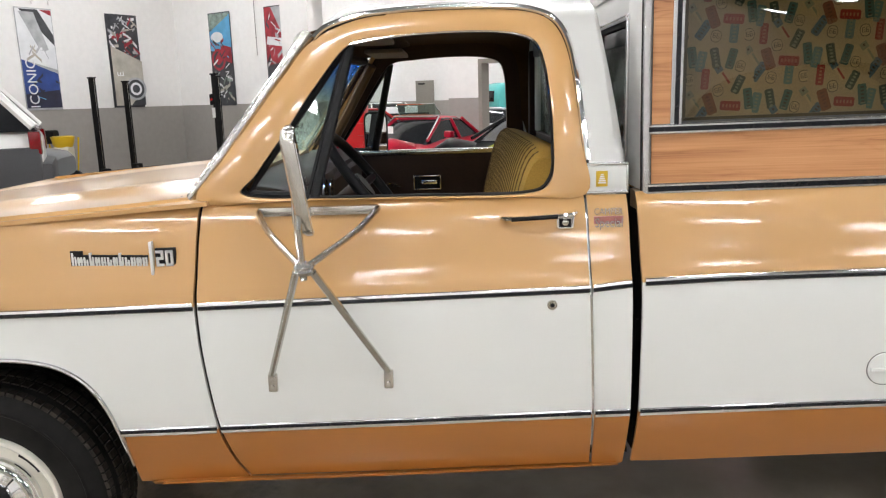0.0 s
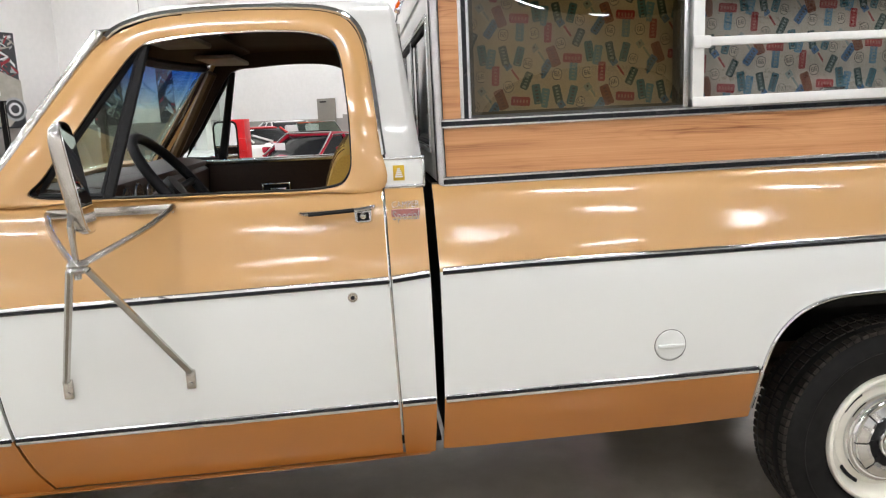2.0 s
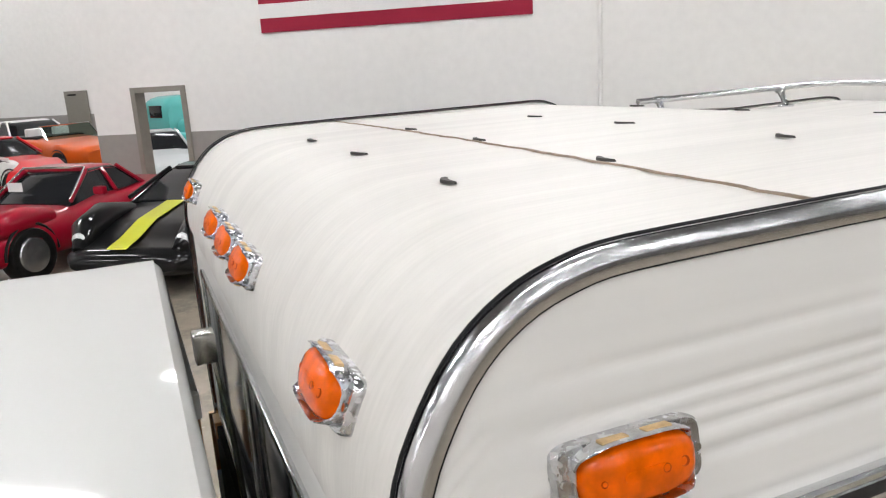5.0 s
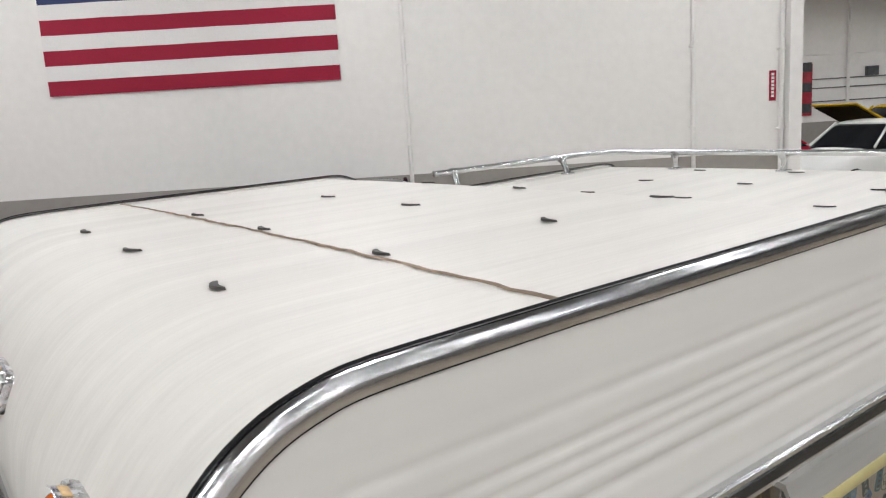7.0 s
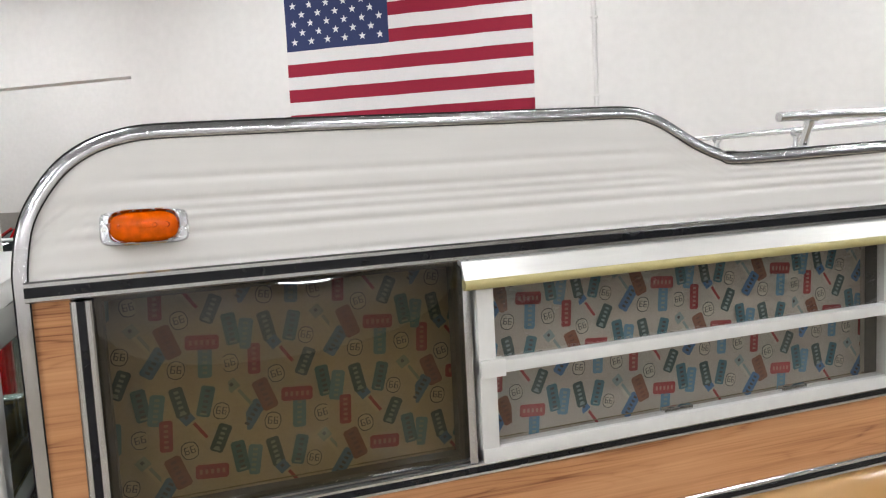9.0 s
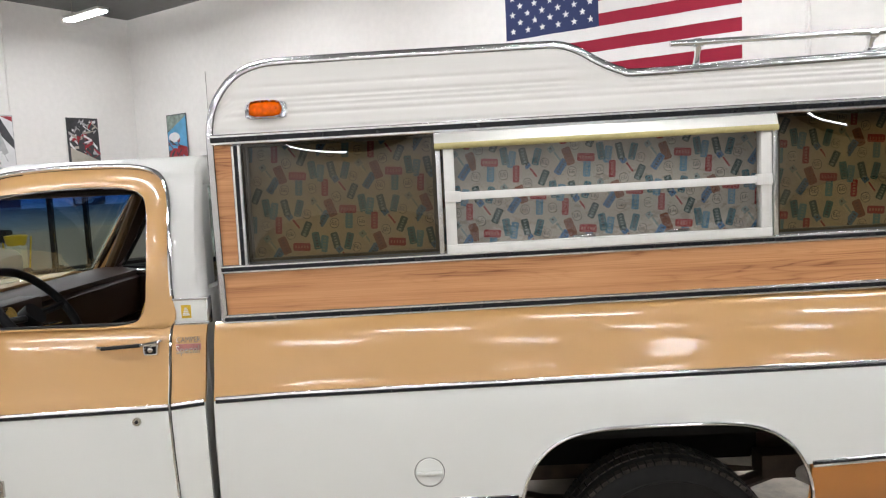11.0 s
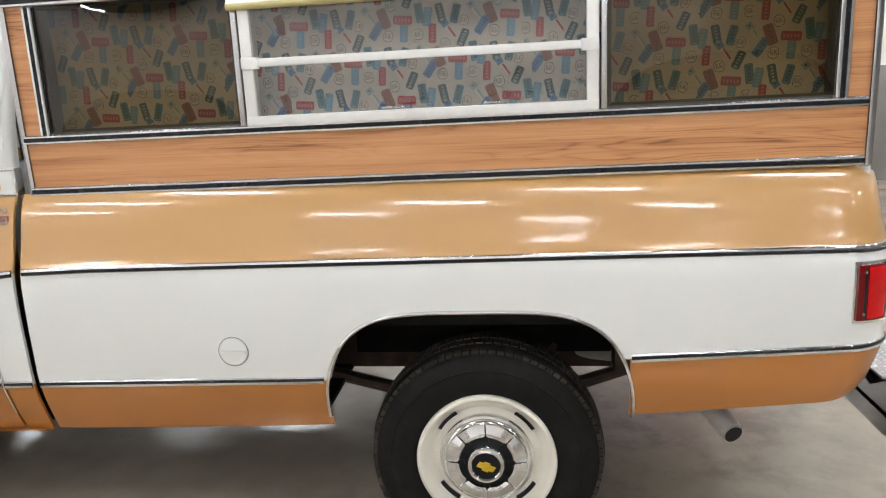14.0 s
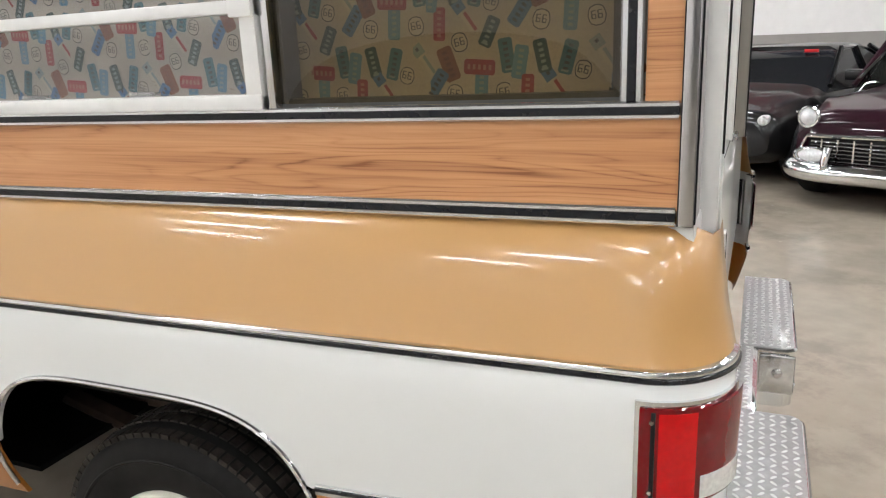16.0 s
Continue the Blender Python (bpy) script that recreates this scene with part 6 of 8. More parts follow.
# big towing mirror on its tripod
mir = part("tow_mirror", tube([(-0.377, 1.90, 1.235), (-0.371, 1.88, 1.30), (-0.352, 1.80, 1.20), (-0.338, 1.765, 1.12)], 0.007, 8), STEEL, truck, "large stainless towing mirror on a tripod bracket")
bm = bmesh.new()
yb = lambda z: side_y(z)
cube(bm, (-0.515, yb(1.237) - 0.020, 1.225), (-0.185, yb(1.237) + 0.004, 1.250), 0.004)
part("mount_bar", bm, STEEL, mir, "mounting bar bolted to the door")
C0 = Vector((-0.335, 1.768, 1.150))
for a in ((-0.508, yb(1.237) - 0.020, 1.238), (-0.190, yb(1.237) - 0.020, 1.240)):
    a = Vector(a)
    mid1 = a.lerp(C0, 0.30) + Vector((0, -0.03, -0.012))
    part("arm", tube(smooth_line([a + Vector((0, 0.012, 0)), a + Vector((0, -0.012, -0.002)), mid1, C0 + Vector((0.012 * (1 if a.x > C0.x else -1), 0, 0.006))], 16), 0.0085, 8), STEEL, mir, "bent tube arm")
for foot in ((-0.494, yb(0.765) - 0.002, 0.765), (-0.172, yb(0.768) - 0.002, 0.768)):
    foot = Vector(foot)
    leg = part("leg", tube([C0 + Vector((0.02 * (1 if foot.x > C0.x else -1), 0, -0.01)), foot + Vector((0, -0.012, 0.03))], 0.0095, 8), STEEL, mir, "straight tube leg")
    part("foot", boxed(tuple(foot + Vector((-0.013, -0.010, -0.022))), tuple(foot + Vector((0.013, 0.002, 0.032))), 0.004), STEEL, leg, "flattened foot with a bolt")
    part("bolt", turned([(0, 0.006), (-0.006, 0.005), (-0.006, 0.001)], 8, centre=tuple(foot + Vector((0, -0.009, -0.006)))), CHROME, leg)
part("clamp", turned([(-0.014, 0.020), (-0.006, 0.026), (0.0, 0.022), (0.006, 0.026), (0.014, 0.020)], 16, axis="Z", centre=tuple(C0 + Vector((0, 0, -0.002)))), STEEL, mir, "clamp collar")
part("stem", tube([C0 + Vector((0, 0, -0.03)), C0 + Vector((-0.006, 0.0, 0.09)), (-0.352, 1.83, 1.30), (-0.362, 1.868, 1.38)], [0.006, 0.008, 0.008, 0.008], 8), STEEL, mir, "mirror stem")
head_m = Matrix.Translation((-0.356, 1.862, 1.345)) @ Matrix.Rotation(math.radians(-8), 4, "Y") @ Matrix.Rotation(math.radians(10), 4, "Z")
rows = []
for d, f in ((-0.020, 0.80), (-0.014, 0.93), (0.0, 1.0), (0.012, 1.0), (0.014, 0.97)):
    rows.append([head_m @ Vector((d, 0.078 * f * math.copysign(abs(math.cos(a)) ** 0.5, math.cos(a)), 0.135 * f * math.copysign(abs(math.sin(a)) ** 0.35, math.sin(a)))) for a in [2 * math.pi * k / 40 for k in range(40)]])
part("mirror_head", loops(rows), STEEL, mir, "worn stainless mirror housing")
rows = [[head_m @ Vector((d, 0.073 * math.copysign(abs(math.cos(a)) ** 0.5, math.cos(a)), 0.130 * math.copysign(abs(math.sin(a)) ** 0.35, math.sin(a)))) for a in [2 * math.pi * k / 40 for k in range(40)]] for d in (0.0135, 0.0155)]
part("mirror_glass", loops(rows), material("mirror_silver", (0.9, 0.9, 0.9), 0.02, 1.0), mir, "mirror glass")

# ---------------------------------------------------------------- cab interior
part("cab_floor", boxed((-0.75, 2.14, 0.62), (0.46, 2 * CY - 2.14, 0.66)), BROWN, truck)
part("firewall", boxed((-0.80, 2.14, 0.62), (-0.74, 2 * CY - 2.14, 1.25)), BROWN, truck)
part("back_trim", boxed((0.425, 2.20, 0.66), (0.452, 2 * CY - 2.20, 1.36), 0.005), BROWN, truck, "dark brown back trim")
for s in (0, 1):
    yy = 2 * CY - 2.335 if s else 2.335
    part("inner_pillar", boxed((0.395, yy - 0.03, 1.33), (0.44, yy + 0.03, 1.73), 0.01), BROWN, truck)
    f = (lambda y: 2 * CY - y) if s else (lambda y: y)
    part("inner_windshield_pillar", tube([(-0.585, f(2.215), 1.30), (-0.345, f(2.335), 1.685)], 0.024, 8), TANV, truck, "tan inner pillar")
dash_prof = [(-0.74, 1.20), (-0.66, 1.275), (-0.56, 1.285), (-0.46, 1.265), (-0.425, 1.235), (-0.44, 1.05), (-0.55, 0.98), (-0.74, 0.98)]
part("dashboard", loops([[Vector((x, y, z)) for x, z in dash_prof] for y in (2.20, 2 * CY - 2.20)], flip=False), BROWN, truck, "dark brown dashboard")
part("dash_pad", sheet(lambda u, v: (-0.735 + 0.30 * u, 2.21 + (2 * CY - 4.42) * v, 1.275 + 0.022 * math.sin(math.pi * u)), 10, 4, (0, 0, -0.02)), BROWN, truck, "dark brown dash top")
part("gauge_hood", boxed((-0.52, 2.32, 1.17), (-0.41, 2.80, 1.29), 0.02), BROWN, truck, "gauge hood")
bm = bmesh.new()
for k, (gy, gr) in enumerate(((2.42, 0.045), (2.55, 0.05), (2.67, 0.035))):
    turned([(0.0, gr), (-0.0, gr * 0.9), (0.006, gr * 0.9), (0.006, 0.001)], 24, axis="X", centre=(-0.408, gy, 1.23), bm=bm)
part("gauge_rings", bm, ALU, truck, "round gauges")
SW = Matrix.Translation((-0.255, 2.47, 1.268)) @ Matrix.Rotation(math.radians(52), 4, "Y")
bm = bmesh.new()
rr_ = 0.195
tube([SW @ Vector((rr_ * math.cos(a), rr_ * math.sin(a), 0)) for a in [2 * math.pi * k / 48 for k in range(48)]], 0.0165, 10, bm=bm, closed=True)
steer = part("steering_wheel", bm, BLACK, truck, "large black steering wheel")
bm = bmesh.new()
for a in (0.0, math.pi):
    tube([SW @ Vector((0.02 * math.sin(a), 0.02 * math.cos(a), -0.03)), SW @ Vector((0, 0.10 * math.cos(a), -0.018)), SW @ Vector((0, rr_ * math.cos(a), 0))], 0.013, 8, bm=bm)
tube([SW @ Vector((0, 0, -0.045)), SW @ Vector((0, 0, -0.005))], 0.045, 16, bm=bm)
part("spokes", bm, BLACK, steer, "black spokes and hub")
part("steering_column", tube([SW @ Vector((0, 0, -0.03)), SW @ Vector((0, 0, -0.34))], 0.035, 14), BROWN, truck, "steering column")
part("shift_lever", tube([SW @ Vector((0.03, 0.02, -0.06)), SW @ Vector((0.05, 0.18, -0.05))], 0.006, 6), CHROME, truck, "column shift lever")
# bench seat, mustard cloth with dark piping
def cushion(x0, x1, z0, z1, lean, name, n=9, bulge=0.03):
    def fn(u, v):
        y = 2.24 + (2 * CY - 4.48) * u
        a = 2 * math.pi * v
        cx, cz = (x0 + x1) / 2, (z0 + z1) / 2
        px = math.copysign(abs(math.cos(a)) ** 0.55, math.cos(a)) * (x1 - x0) / 2
        pz = math.copysign(abs(math.sin(a)) ** 0.55, math.sin(a)) * (z1 - z0) / 2
        e = 1 - 0.14 * abs(2 * u - 1) ** 8
        rib = 1 + 0.012 * abs(math.sin(u * math.pi * 30))
        q = Matrix.Rotation(lean, 3, "Y") @ Vector((px * e * rib, 0, pz * e))
        return (cx + q.x, y, cz + q.z)
    bm = bmesh.new()
    rows = []
    for i in range(61):
        rows.append([Vector(fn(i / 60, k / 28)) for k in range(28)])
    return loops(rows, bm=bm, flip=True), fn


sb, fnb = cushion(0.19, 0.345, 0.92, 1.385, math.radians(13), "seat_back")
seat = part("seat_back", sb, MUSTARD, truck, "mustard ribbed cloth bench seat")
sc, fnc = cushion(-0.22, 0.30, 0.82, 1.00, math.radians(-6), "seat")
part("seat_cushion", sc, MUSTARD, truck, "mustard cloth seat cushion")
STRIPE = material("dark_piping", (0.10, 0.055, 0.012), 0.8)
for k in range(1, 26):
    u = k / 26
    part("piping", tube([Vector(fnb(u, 0.30 + 0.40 * i / 10)) for i in range(11)], 0.0028, 5), STRIPE, seat)
# far door trim with its bright sill, handle and map pocket
fy = 2 * CY - 2.165
part("door_panel", boxed((-0.58, fy - 0.05, 0.70), (0.36, fy, 1.262), 0.012), BROWN, far_door, "dark brown inner door panel")
part("sill_strip", boxed((-0.56, fy - 0.056, 1.252), (0.36, fy + 0.01, 1.276), 0.006), ALU, far_door, "bright window sill strip")
part("panel_step", boxed((-0.56, fy - 0.075, 1.030), (0.34, fy - 0.045, 1.048), 0.006), BROWN, far_door, "moulded ledge")
bm = bmesh.new()
for lo, hi in (((-0.175, 1.076), (-0.035, 1.082)), ((-0.175, 1.142), (-0.035, 1.148)), ((-0.175, 1.076), (-0.168, 1.148)), ((-0.042, 1.076), (-0.035, 1.148))):
    cube(bm, (lo[0], fy - 0.064, lo[1]), (hi[0], fy - 0.048, hi[1]), 0.002)
pull = part("pull_bezel", bm, CHROME, far_door, "chrome door pull bezel")
part("pull_lever", boxed((-0.135, fy - 0.062, 1.103), (-0.055, fy - 0.052, 1.124), 0.004), CHROME, far_door, "chrome inner lever")
part("pull_recess", boxed((-0.167, fy - 0.053, 1.083), (-0.043, fy - 0.049, 1.141)), BLACK, far_door)
part("window_crank", tube([(-0.24, fy - 0.05, 1.10), (-0.24, fy - 0.08, 1.10), (-0.29, fy - 0.085, 1.115), (-0.30, fy - 0.11, 1.118)], 0.008, 8), CHROME, far_door, "chrome window crank")
part("map_pocket", sheet(lambda u, v: (-0.42 + 0.50 * u, fy - 0.058 - 0.025 * math.sin(math.pi * v) - 0.012 * abs(math.sin(u * 34)) * v, 0.84 + 0.165 * v), 60, 6, (0, 0.01, 0)), TANV, far_door, "gathered brown map pocket")
part("near_door_panel", boxed((-0.58, 2.165, 0.70), (0.36, 2.205, 1.262), 0.012), BROWN, door, "dark inner door panel")
part("header_panel", sheet(lambda u, v: tuple(Vector(ws_fn(0.02 + 0.96 * u, 1.0)).lerp(Vector((-0.16, ws_fn(0.02 + 0.96 * u, 1.0)[1], 1.768)), v)), 16, 4, (0, 0, 0.01)), HEADLINE, truck, "dark brown panel over the windshield")
VISOR = material("brown_visor_vinyl", (0.20, 0.165, 0.125), 0.6, grain=0.05, grain_scale=60)
part("sun_visor", boxed((-0.33, 2.34, 1.715), (-0.17, 2.78, 1.733), 0.008), VISOR, truck, "dull brown sun visor")
part("sun_visor", boxed((-0.33, 2 * CY - 2.78, 1.715), (-0.17, 2 * CY - 2.34, 1.733), 0.008), VISOR, truck, "dull brown sun visor")
part("windshield_header", tube([Vector(ws_fn(0.04 + 0.92 * i / 20, 1.0)) + Vector((0.022, 0, -0.008)) for i in range(21)], 0.021, 8), BROWN, truck, "dark brown header over the windshield")
FARM = Matrix.Translation((-0.38, 2 * CY - 1.93, 1.35)) @ Matrix.Rotation(math.radians(-81), 4, "Z")
sq = lambda d, w, h: [FARM @ Vector((d, w * math.copysign(abs(math.cos(a)) ** 0.35, math.cos(a)), h * math.copysign(abs(math.sin(a)) ** 0.35, math.sin(a)))) for a in [2 * math.pi * k / 40 for k in range(40)]]
fmr = part("far_mirror", loops([sq(-0.02, 0.055, 0.085), sq(-0.01, 0.062, 0.108), sq(0.008, 0.064, 0.112), sq(0.010, 0.056, 0.104)]), BLACK, truck, "far towing mirror")
part("mirror_glass", loops([sq(0.0095, 0.055, 0.103), sq(0.0115, 0.055, 0.103)]), bpy.data.materials["mirror_silver"], fmr, "mirror glass")
part("mirror_arm", tube([(-0.40, 2 * CY - 1.93, 1.24), (-0.38, 2 * CY - 1.98, 1.20), (-0.36, 2 * CY - 2.09, 1.19)], 0.01, 8), STEEL, fmr, "tube bracket")

for y0 in (2.46, 2.62, 3.2):
    belt_ = part("seat_belt", sheet(lambda u, v: (0.13 - 0.30 * u, y0 + 0.045 * v + 0.01 * math.sin(u * 5), 1.006 + 0.006 * math.sin(u * 7)), 12, 1, (0, 0, 0.004)), BROWN, truck, "brown seat belt lying on the cushion")
    part("buckle", boxed((-0.21, y0 - 0.005, 1.008), (-0.13, y0 + 0.05, 1.032), 0.006), CHROME, belt_, "bright buckle")

# ---------------------------------------------------------------- on the walls
FLAGR = material("red_flag_cloth", (0.30, 0.006, 0.030), 0.8, grain=0.08, grain_scale=60)
FLAGW = material("white_flag_cloth", (0.76, 0.75, 0.74), 0.8, grain=0.05, grain_scale=60)
FLAGB = material("navy_flag_cloth", (0.022, 0.035, 0.115), 0.8, grain=0.08, grain_scale=60)
flag = thing("wall_flag", "large red and white striped flag with a starred blue canton", "flag", m=HALL)
fu0, fu1, fz0, st = -5.30, -1.38, 2.845, 0.199
wavy = lambda u, z: 12.225 - 0.012 * math.sin(u * 5.1 + z * 1.3) - 0.006 * math.sin(u * 13 + z * 4)
canton = fu0 + 1.72
for k in range(13):
    z0, z1 = fz0 + st * k, fz0 + st * (k + 1)
    a = fu0 if k < 6 else canton
    part("stripe", sheet(lambda u, v: (a + (fu1 - a) * u, wavy(a + (fu1 - a) * u, z0 + st * v), z0 + st * v), 40, 3, (0, 0.002, 0)), FLAGR if k % 2 == 0 else FLAGW, flag)
part("canton", sheet(lambda u, v: (fu0 + 1.72 * u, wavy(fu0 + 1.72 * u, fz0 + st * 6 + st * 7 * v), fz0 + st * 6 + st * 7 * v), 24, 16, (0, 0.002, 0)), FLAGB, flag, "blue canton with white stars")
star = bpy.data.meshes.new("star")
sb_ = bmesh.new()
sb_.faces.new([sb_.verts.new((r * math.sin(a), 0, r * math.cos(a))) for r, a in [((0.062 if i % 2 == 0 else 0.025), math.pi * i / 5) for i in range(10)]][::-1])
sb_.to_mesh(star)
sb_.free()
star.materials.append(FLAGW)
for r in range(9):
    for c in range(6 - r % 2):
        su = fu0 + 1.72 * (c * 2 + 1 + r % 2) / 12
        sz = fz0 + st * 6 + st * 7 * (r + 1) / 10
        s_ = new("star", star)
        s_.parent = flag
        s_.location = (su, wavy(su, sz) - 0.004, sz)

# hanging banners with pictures of car details
PIC = {
    "grey": material("print_grey", (0.42, 0.43, 0.44), 0.45, grain=0.25, grain_scale=5), "dark": material("print_dark", (0.05, 0.052, 0.058), 0.45, grain=0.4, grain_scale=7),
    "blue": material("print_deep_blue", (0.025, 0.06, 0.24), 0.45, grain=0.3, grain_scale=4), "navy": material("print_navy", (0.02, 0.022, 0.05), 0.45, grain=0.3, grain_scale=4),
    "white": material("print_white", (0.72, 0.73, 0.74), 0.45, grain=0.08, grain_scale=5), "cream": material("print_beige", (0.45, 0.42, 0.36), 0.45, grain=0.2, grain_scale=4),
    "red": material("print_crimson", (0.36, 0.025, 0.04), 0.45, grain=0.4, grain_scale=5), "sky": material("print_sky", (0.10, 0.34, 0.58), 0.45, grain=0.2, grain_scale=4),
    "green": material("print_dusty_green", (0.22, 0.28, 0.24), 0.45, grain=0.5, grain_scale=8),
}


def banner(m, w, h, art, words, label):
    """A flat banner; art: (colour, polygon in 0..1 of width and height) laid one over the other."""
    b = thing("wall_banner", label, "banner", "wall banners", m)
    part("sheet", boxed((0, -0.012, 0), (w, 0, h), 0.002), PIC[art[0]], b)
    for k, (col, poly) in enumerate(art[1]):
        bm = bmesh.new()
        bm.faces.new([bm.verts.new((x * w, -0.0135 - 0.0012 * k, z * h)) for x, z in poly])
        part("picture", bm, PIC[col], b, "", 0)
    for s, x, z, size, ang in words:
        ob = new("lettering", text_mesh(s, size))
        ob.data.materials.append(PIC["white"])
        ob.parent = b
        ob.matrix_basis = Matrix.Translation((x * w, -0.013 - 0.0012 * (len(art[1]) + 1), z * h)) @ Matrix.Rotation(math.radians(ang), 4, "Y")
    return b


def disc(cx, cz, r, asp=0.37, n=24):
    return [(cx + r * math.cos(2 * math.pi * i / n), cz + r * asp * math.sin(2 * math.pi * i / n)) for i in range(n)]


rb = random.Random(11)


def streaks(cols, x0, x1, z0, z1, n):
    out = []
    for _ in range(n):
        x, z = rb.uniform(x0, x1), rb.uniform(z0, z1)
        w, h, sk = rb.uniform(0.05, 0.28), rb.uniform(0.008, 0.04), rb.uniform(-0.05, 0.05)
        q = [(x - w / 2, z - h / 2 - sk), (x + w / 2, z - h / 2 + sk), (x + w / 2, z + h / 2 + sk), (x - w / 2, z + h / 2 - sk)]
        out.append((rb.choice(cols), [(min(0.98, max(0.02, a)), min(0.985, max(0.015, b))) for a, b in q]))
    return out


def on_left(n0):       # banner wall, seen from the hall's middle
    return HALL @ Matrix.Translation((-16.985, n0, 1.48)) @ Matrix.Rotation(math.radians(90), 4, "Z")


iconic = [("white", [(0.02, 0.5), (0.98, 0.40), (0.98, 0.99), (0.02, 0.99)]), ("dark", [(0.12, 0.985), (0.62, 0.985), (0.98, 0.74), (0.98, 0.64)]), ("grey", [(0.1, 0.96), (0.5, 0.96), (0.8, 0.6), (0.6, 0.56)]), ("red", [(0.66, 0.985), (0.98, 0.985), (0.98, 0.93)]),
          ("blue", [(0.02, 0.02), (0.98, 0.02), (0.98, 0.36), (0.02, 0.50)]), ("navy", [(0.02, 0.02), (0.98, 0.02), (0.98, 0.20), (0.02, 0.16)])] + streaks(["grey", "cream", "white"], 0.25, 0.9, 0.52, 0.62, 10) + streaks(["navy", "blue", "sky"], 0.4, 0.95, 0.06, 0.34, 8)
banner(on_left(8.65), 0.81, 2.19, ("grey", iconic), [("ICONIC", 0.24, 0.26, 0.30, -90)], "tall car-photo banner lettered ICONIC with a blue lower half")
engine = [("dark", [(0.02, 0.5), (0.98, 0.5), (0.98, 0.99), (0.02, 0.99)])] + streaks(["grey", "white", "dark", "red", "cream"], 0.1, 0.9, 0.55, 0.96, 60) + [("cream", [(0.02, 0.02), (0.98, 0.02), (0.98, 0.5), (0.02, 0.66)]), ("dark", [(0.02, 0.02), (0.5, 0.02), (0.98, 0.2), (0.98, 0.02)]), ("grey", disc(0.70, 0.20, 0.34)), ("dark", disc(0.70, 0.20, 0.27)), ("white", disc(0.70, 0.20, 0.19)), ("dark", disc(0.70, 0.20, 0.12))]
banner(on_left(10.74), 0.83, 2.19, ("dark", engine), [("E", 0.25, 0.36, 0.24, -90)], "tall car-photo banner with an engine above a cream fender and wheel")


def on_side(u0):
    return HALL @ Matrix.Translation((u0, 12.665, 1.45))


hot = [("green", [(0.02, 0.82), (0.98, 0.82), (0.98, 0.99), (0.02, 0.99)]), ("sky", [(0.02, 0.60), (0.98, 0.55), (0.98, 0.97), (0.02, 0.80)]), ("white", disc(0.35, 0.74, 0.28, 0.20)), ("dark", [(0.02, 0.02), (0.98, 0.02), (0.98, 0.5), (0.02, 0.6)]), ("red", disc(0.36, 0.50, 0.32)), ("dark", disc(0.36, 0.50, 0.24)), ("red", disc(0.36, 0.50, 0.15)), ("red", [(0.5, 0.5), (0.98, 0.45), (0.98, 0.62), (0.5, 0.66)])] + streaks(["dark", "green", "white", "cream"], 0.1, 0.9, 0.08, 0.36, 34) + streaks(["red", "dark", "sky", "white"], 0.1, 0.9, 0.40, 0.72, 16)
banner(on_side(-15.63), 0.80, 2.23, ("dark", hot), [("N", 0.82, 0.34, 0.2, -90)], "tall car-photo banner with a blue fender and a red wheel")
redb = [("red", [(0.02, 0.4), (0.98, 0.45), (0.98, 0.99), (0.02, 0.99)]), ("grey", [(0.3, 0.99), (0.9, 0.99), (0.98, 0.80), (0.75, 0.70)]), ("white", [(0.05, 0.62), (0.85, 0.58), (0.95, 0.66), (0.1, 0.70)]), ("dark", disc(0.6, 0.30, 0.36)), ("grey", disc(0.6, 0.30, 0.26))] + streaks(["red", "white", "dark", "grey"], 0.1, 0.9, 0.12, 0.95, 44)
banner(on_side(-13.64), 0.77, 2.22, ("dark", redb), [], "tall car-photo banner with a red fender and chrome")

# pipes, conduits, sign, door
def pipe(name, u, n, z0, z1, r, mat, label):
    p = thing(name, label, "pipe", "wall pipes", HALL @ Matrix.Translation((u, n, 0)))
    part("tube", tube([(0, 0, z0), (0, 0, z1)], r, 10), mat, p)
    for z in [z0 + 0.4 + 1.1 * i for i in range(int((z1 - z0) / 1.1))]:
        part("clamp", boxed((-r * 1.6, -r * 1.2, z - 0.012), (r * 1.6, r * 1.5, z + 0.012), 0.003), mat, p)


pipe("wall_pipe", -0.5, 12.215, 0.4, TOP, 0.032, WALLW, "white painted pipe fixed upright on the wall")
pipe("wall_pipe", 3.53, 12.215, 0.4, TOP, 0.030, WALLW, "white painted pipe fixed upright on the wall")
pipe("wall_pipe", 4.79, 12.20, 0.3, TOP, 0.032, WALLW, "white painted pipe fixed upright at the wall's end")
pipe("wall_pipe", -16.96, 9.05, 3.75, TOP, 0.02, WALLW, "thin conduit running up above a banner")
pipe("wall_pipe", -16.96, 9.42, 3.75, TOP, 0.02, WALLW, "thin conduit running up above a banner")
pipe("wall_pipe", -13.95, 12.65, 2.6, 4.6, 0.008, WALLG, "thin cable hanging on the wall")
col_ = slab("column_side", -12.95, -12.1, 12.50, 12.98, 0, TOP, WALLW, "white painted square column at the wall's end")
col_ = slab("column_flag", 4.86, 5.04, 12.10, 12.55, 0, TOP, WALLW, "white painted pier at the end of the flag wall")
sign = thing("wall_sign", "narrow red upright sign with pale lettering, too small to read", "sign", m=HALL @ Matrix.Translation((4.63, 12.235, 2.19)))
part("board", boxed((0, -0.004, 0), (0.10, 0.004, 0.42), 0.001), FLAGR, sign)
bm = bmesh.new()
for i in range(7):
    cube(bm, (0.03, -0.006, 0.05 + 0.05 * i), (0.07, -0.004, 0.085 + 0.05 * i))
part("letter_bars", bm, FLAGW, sign)
frame_d = bmesh.new()
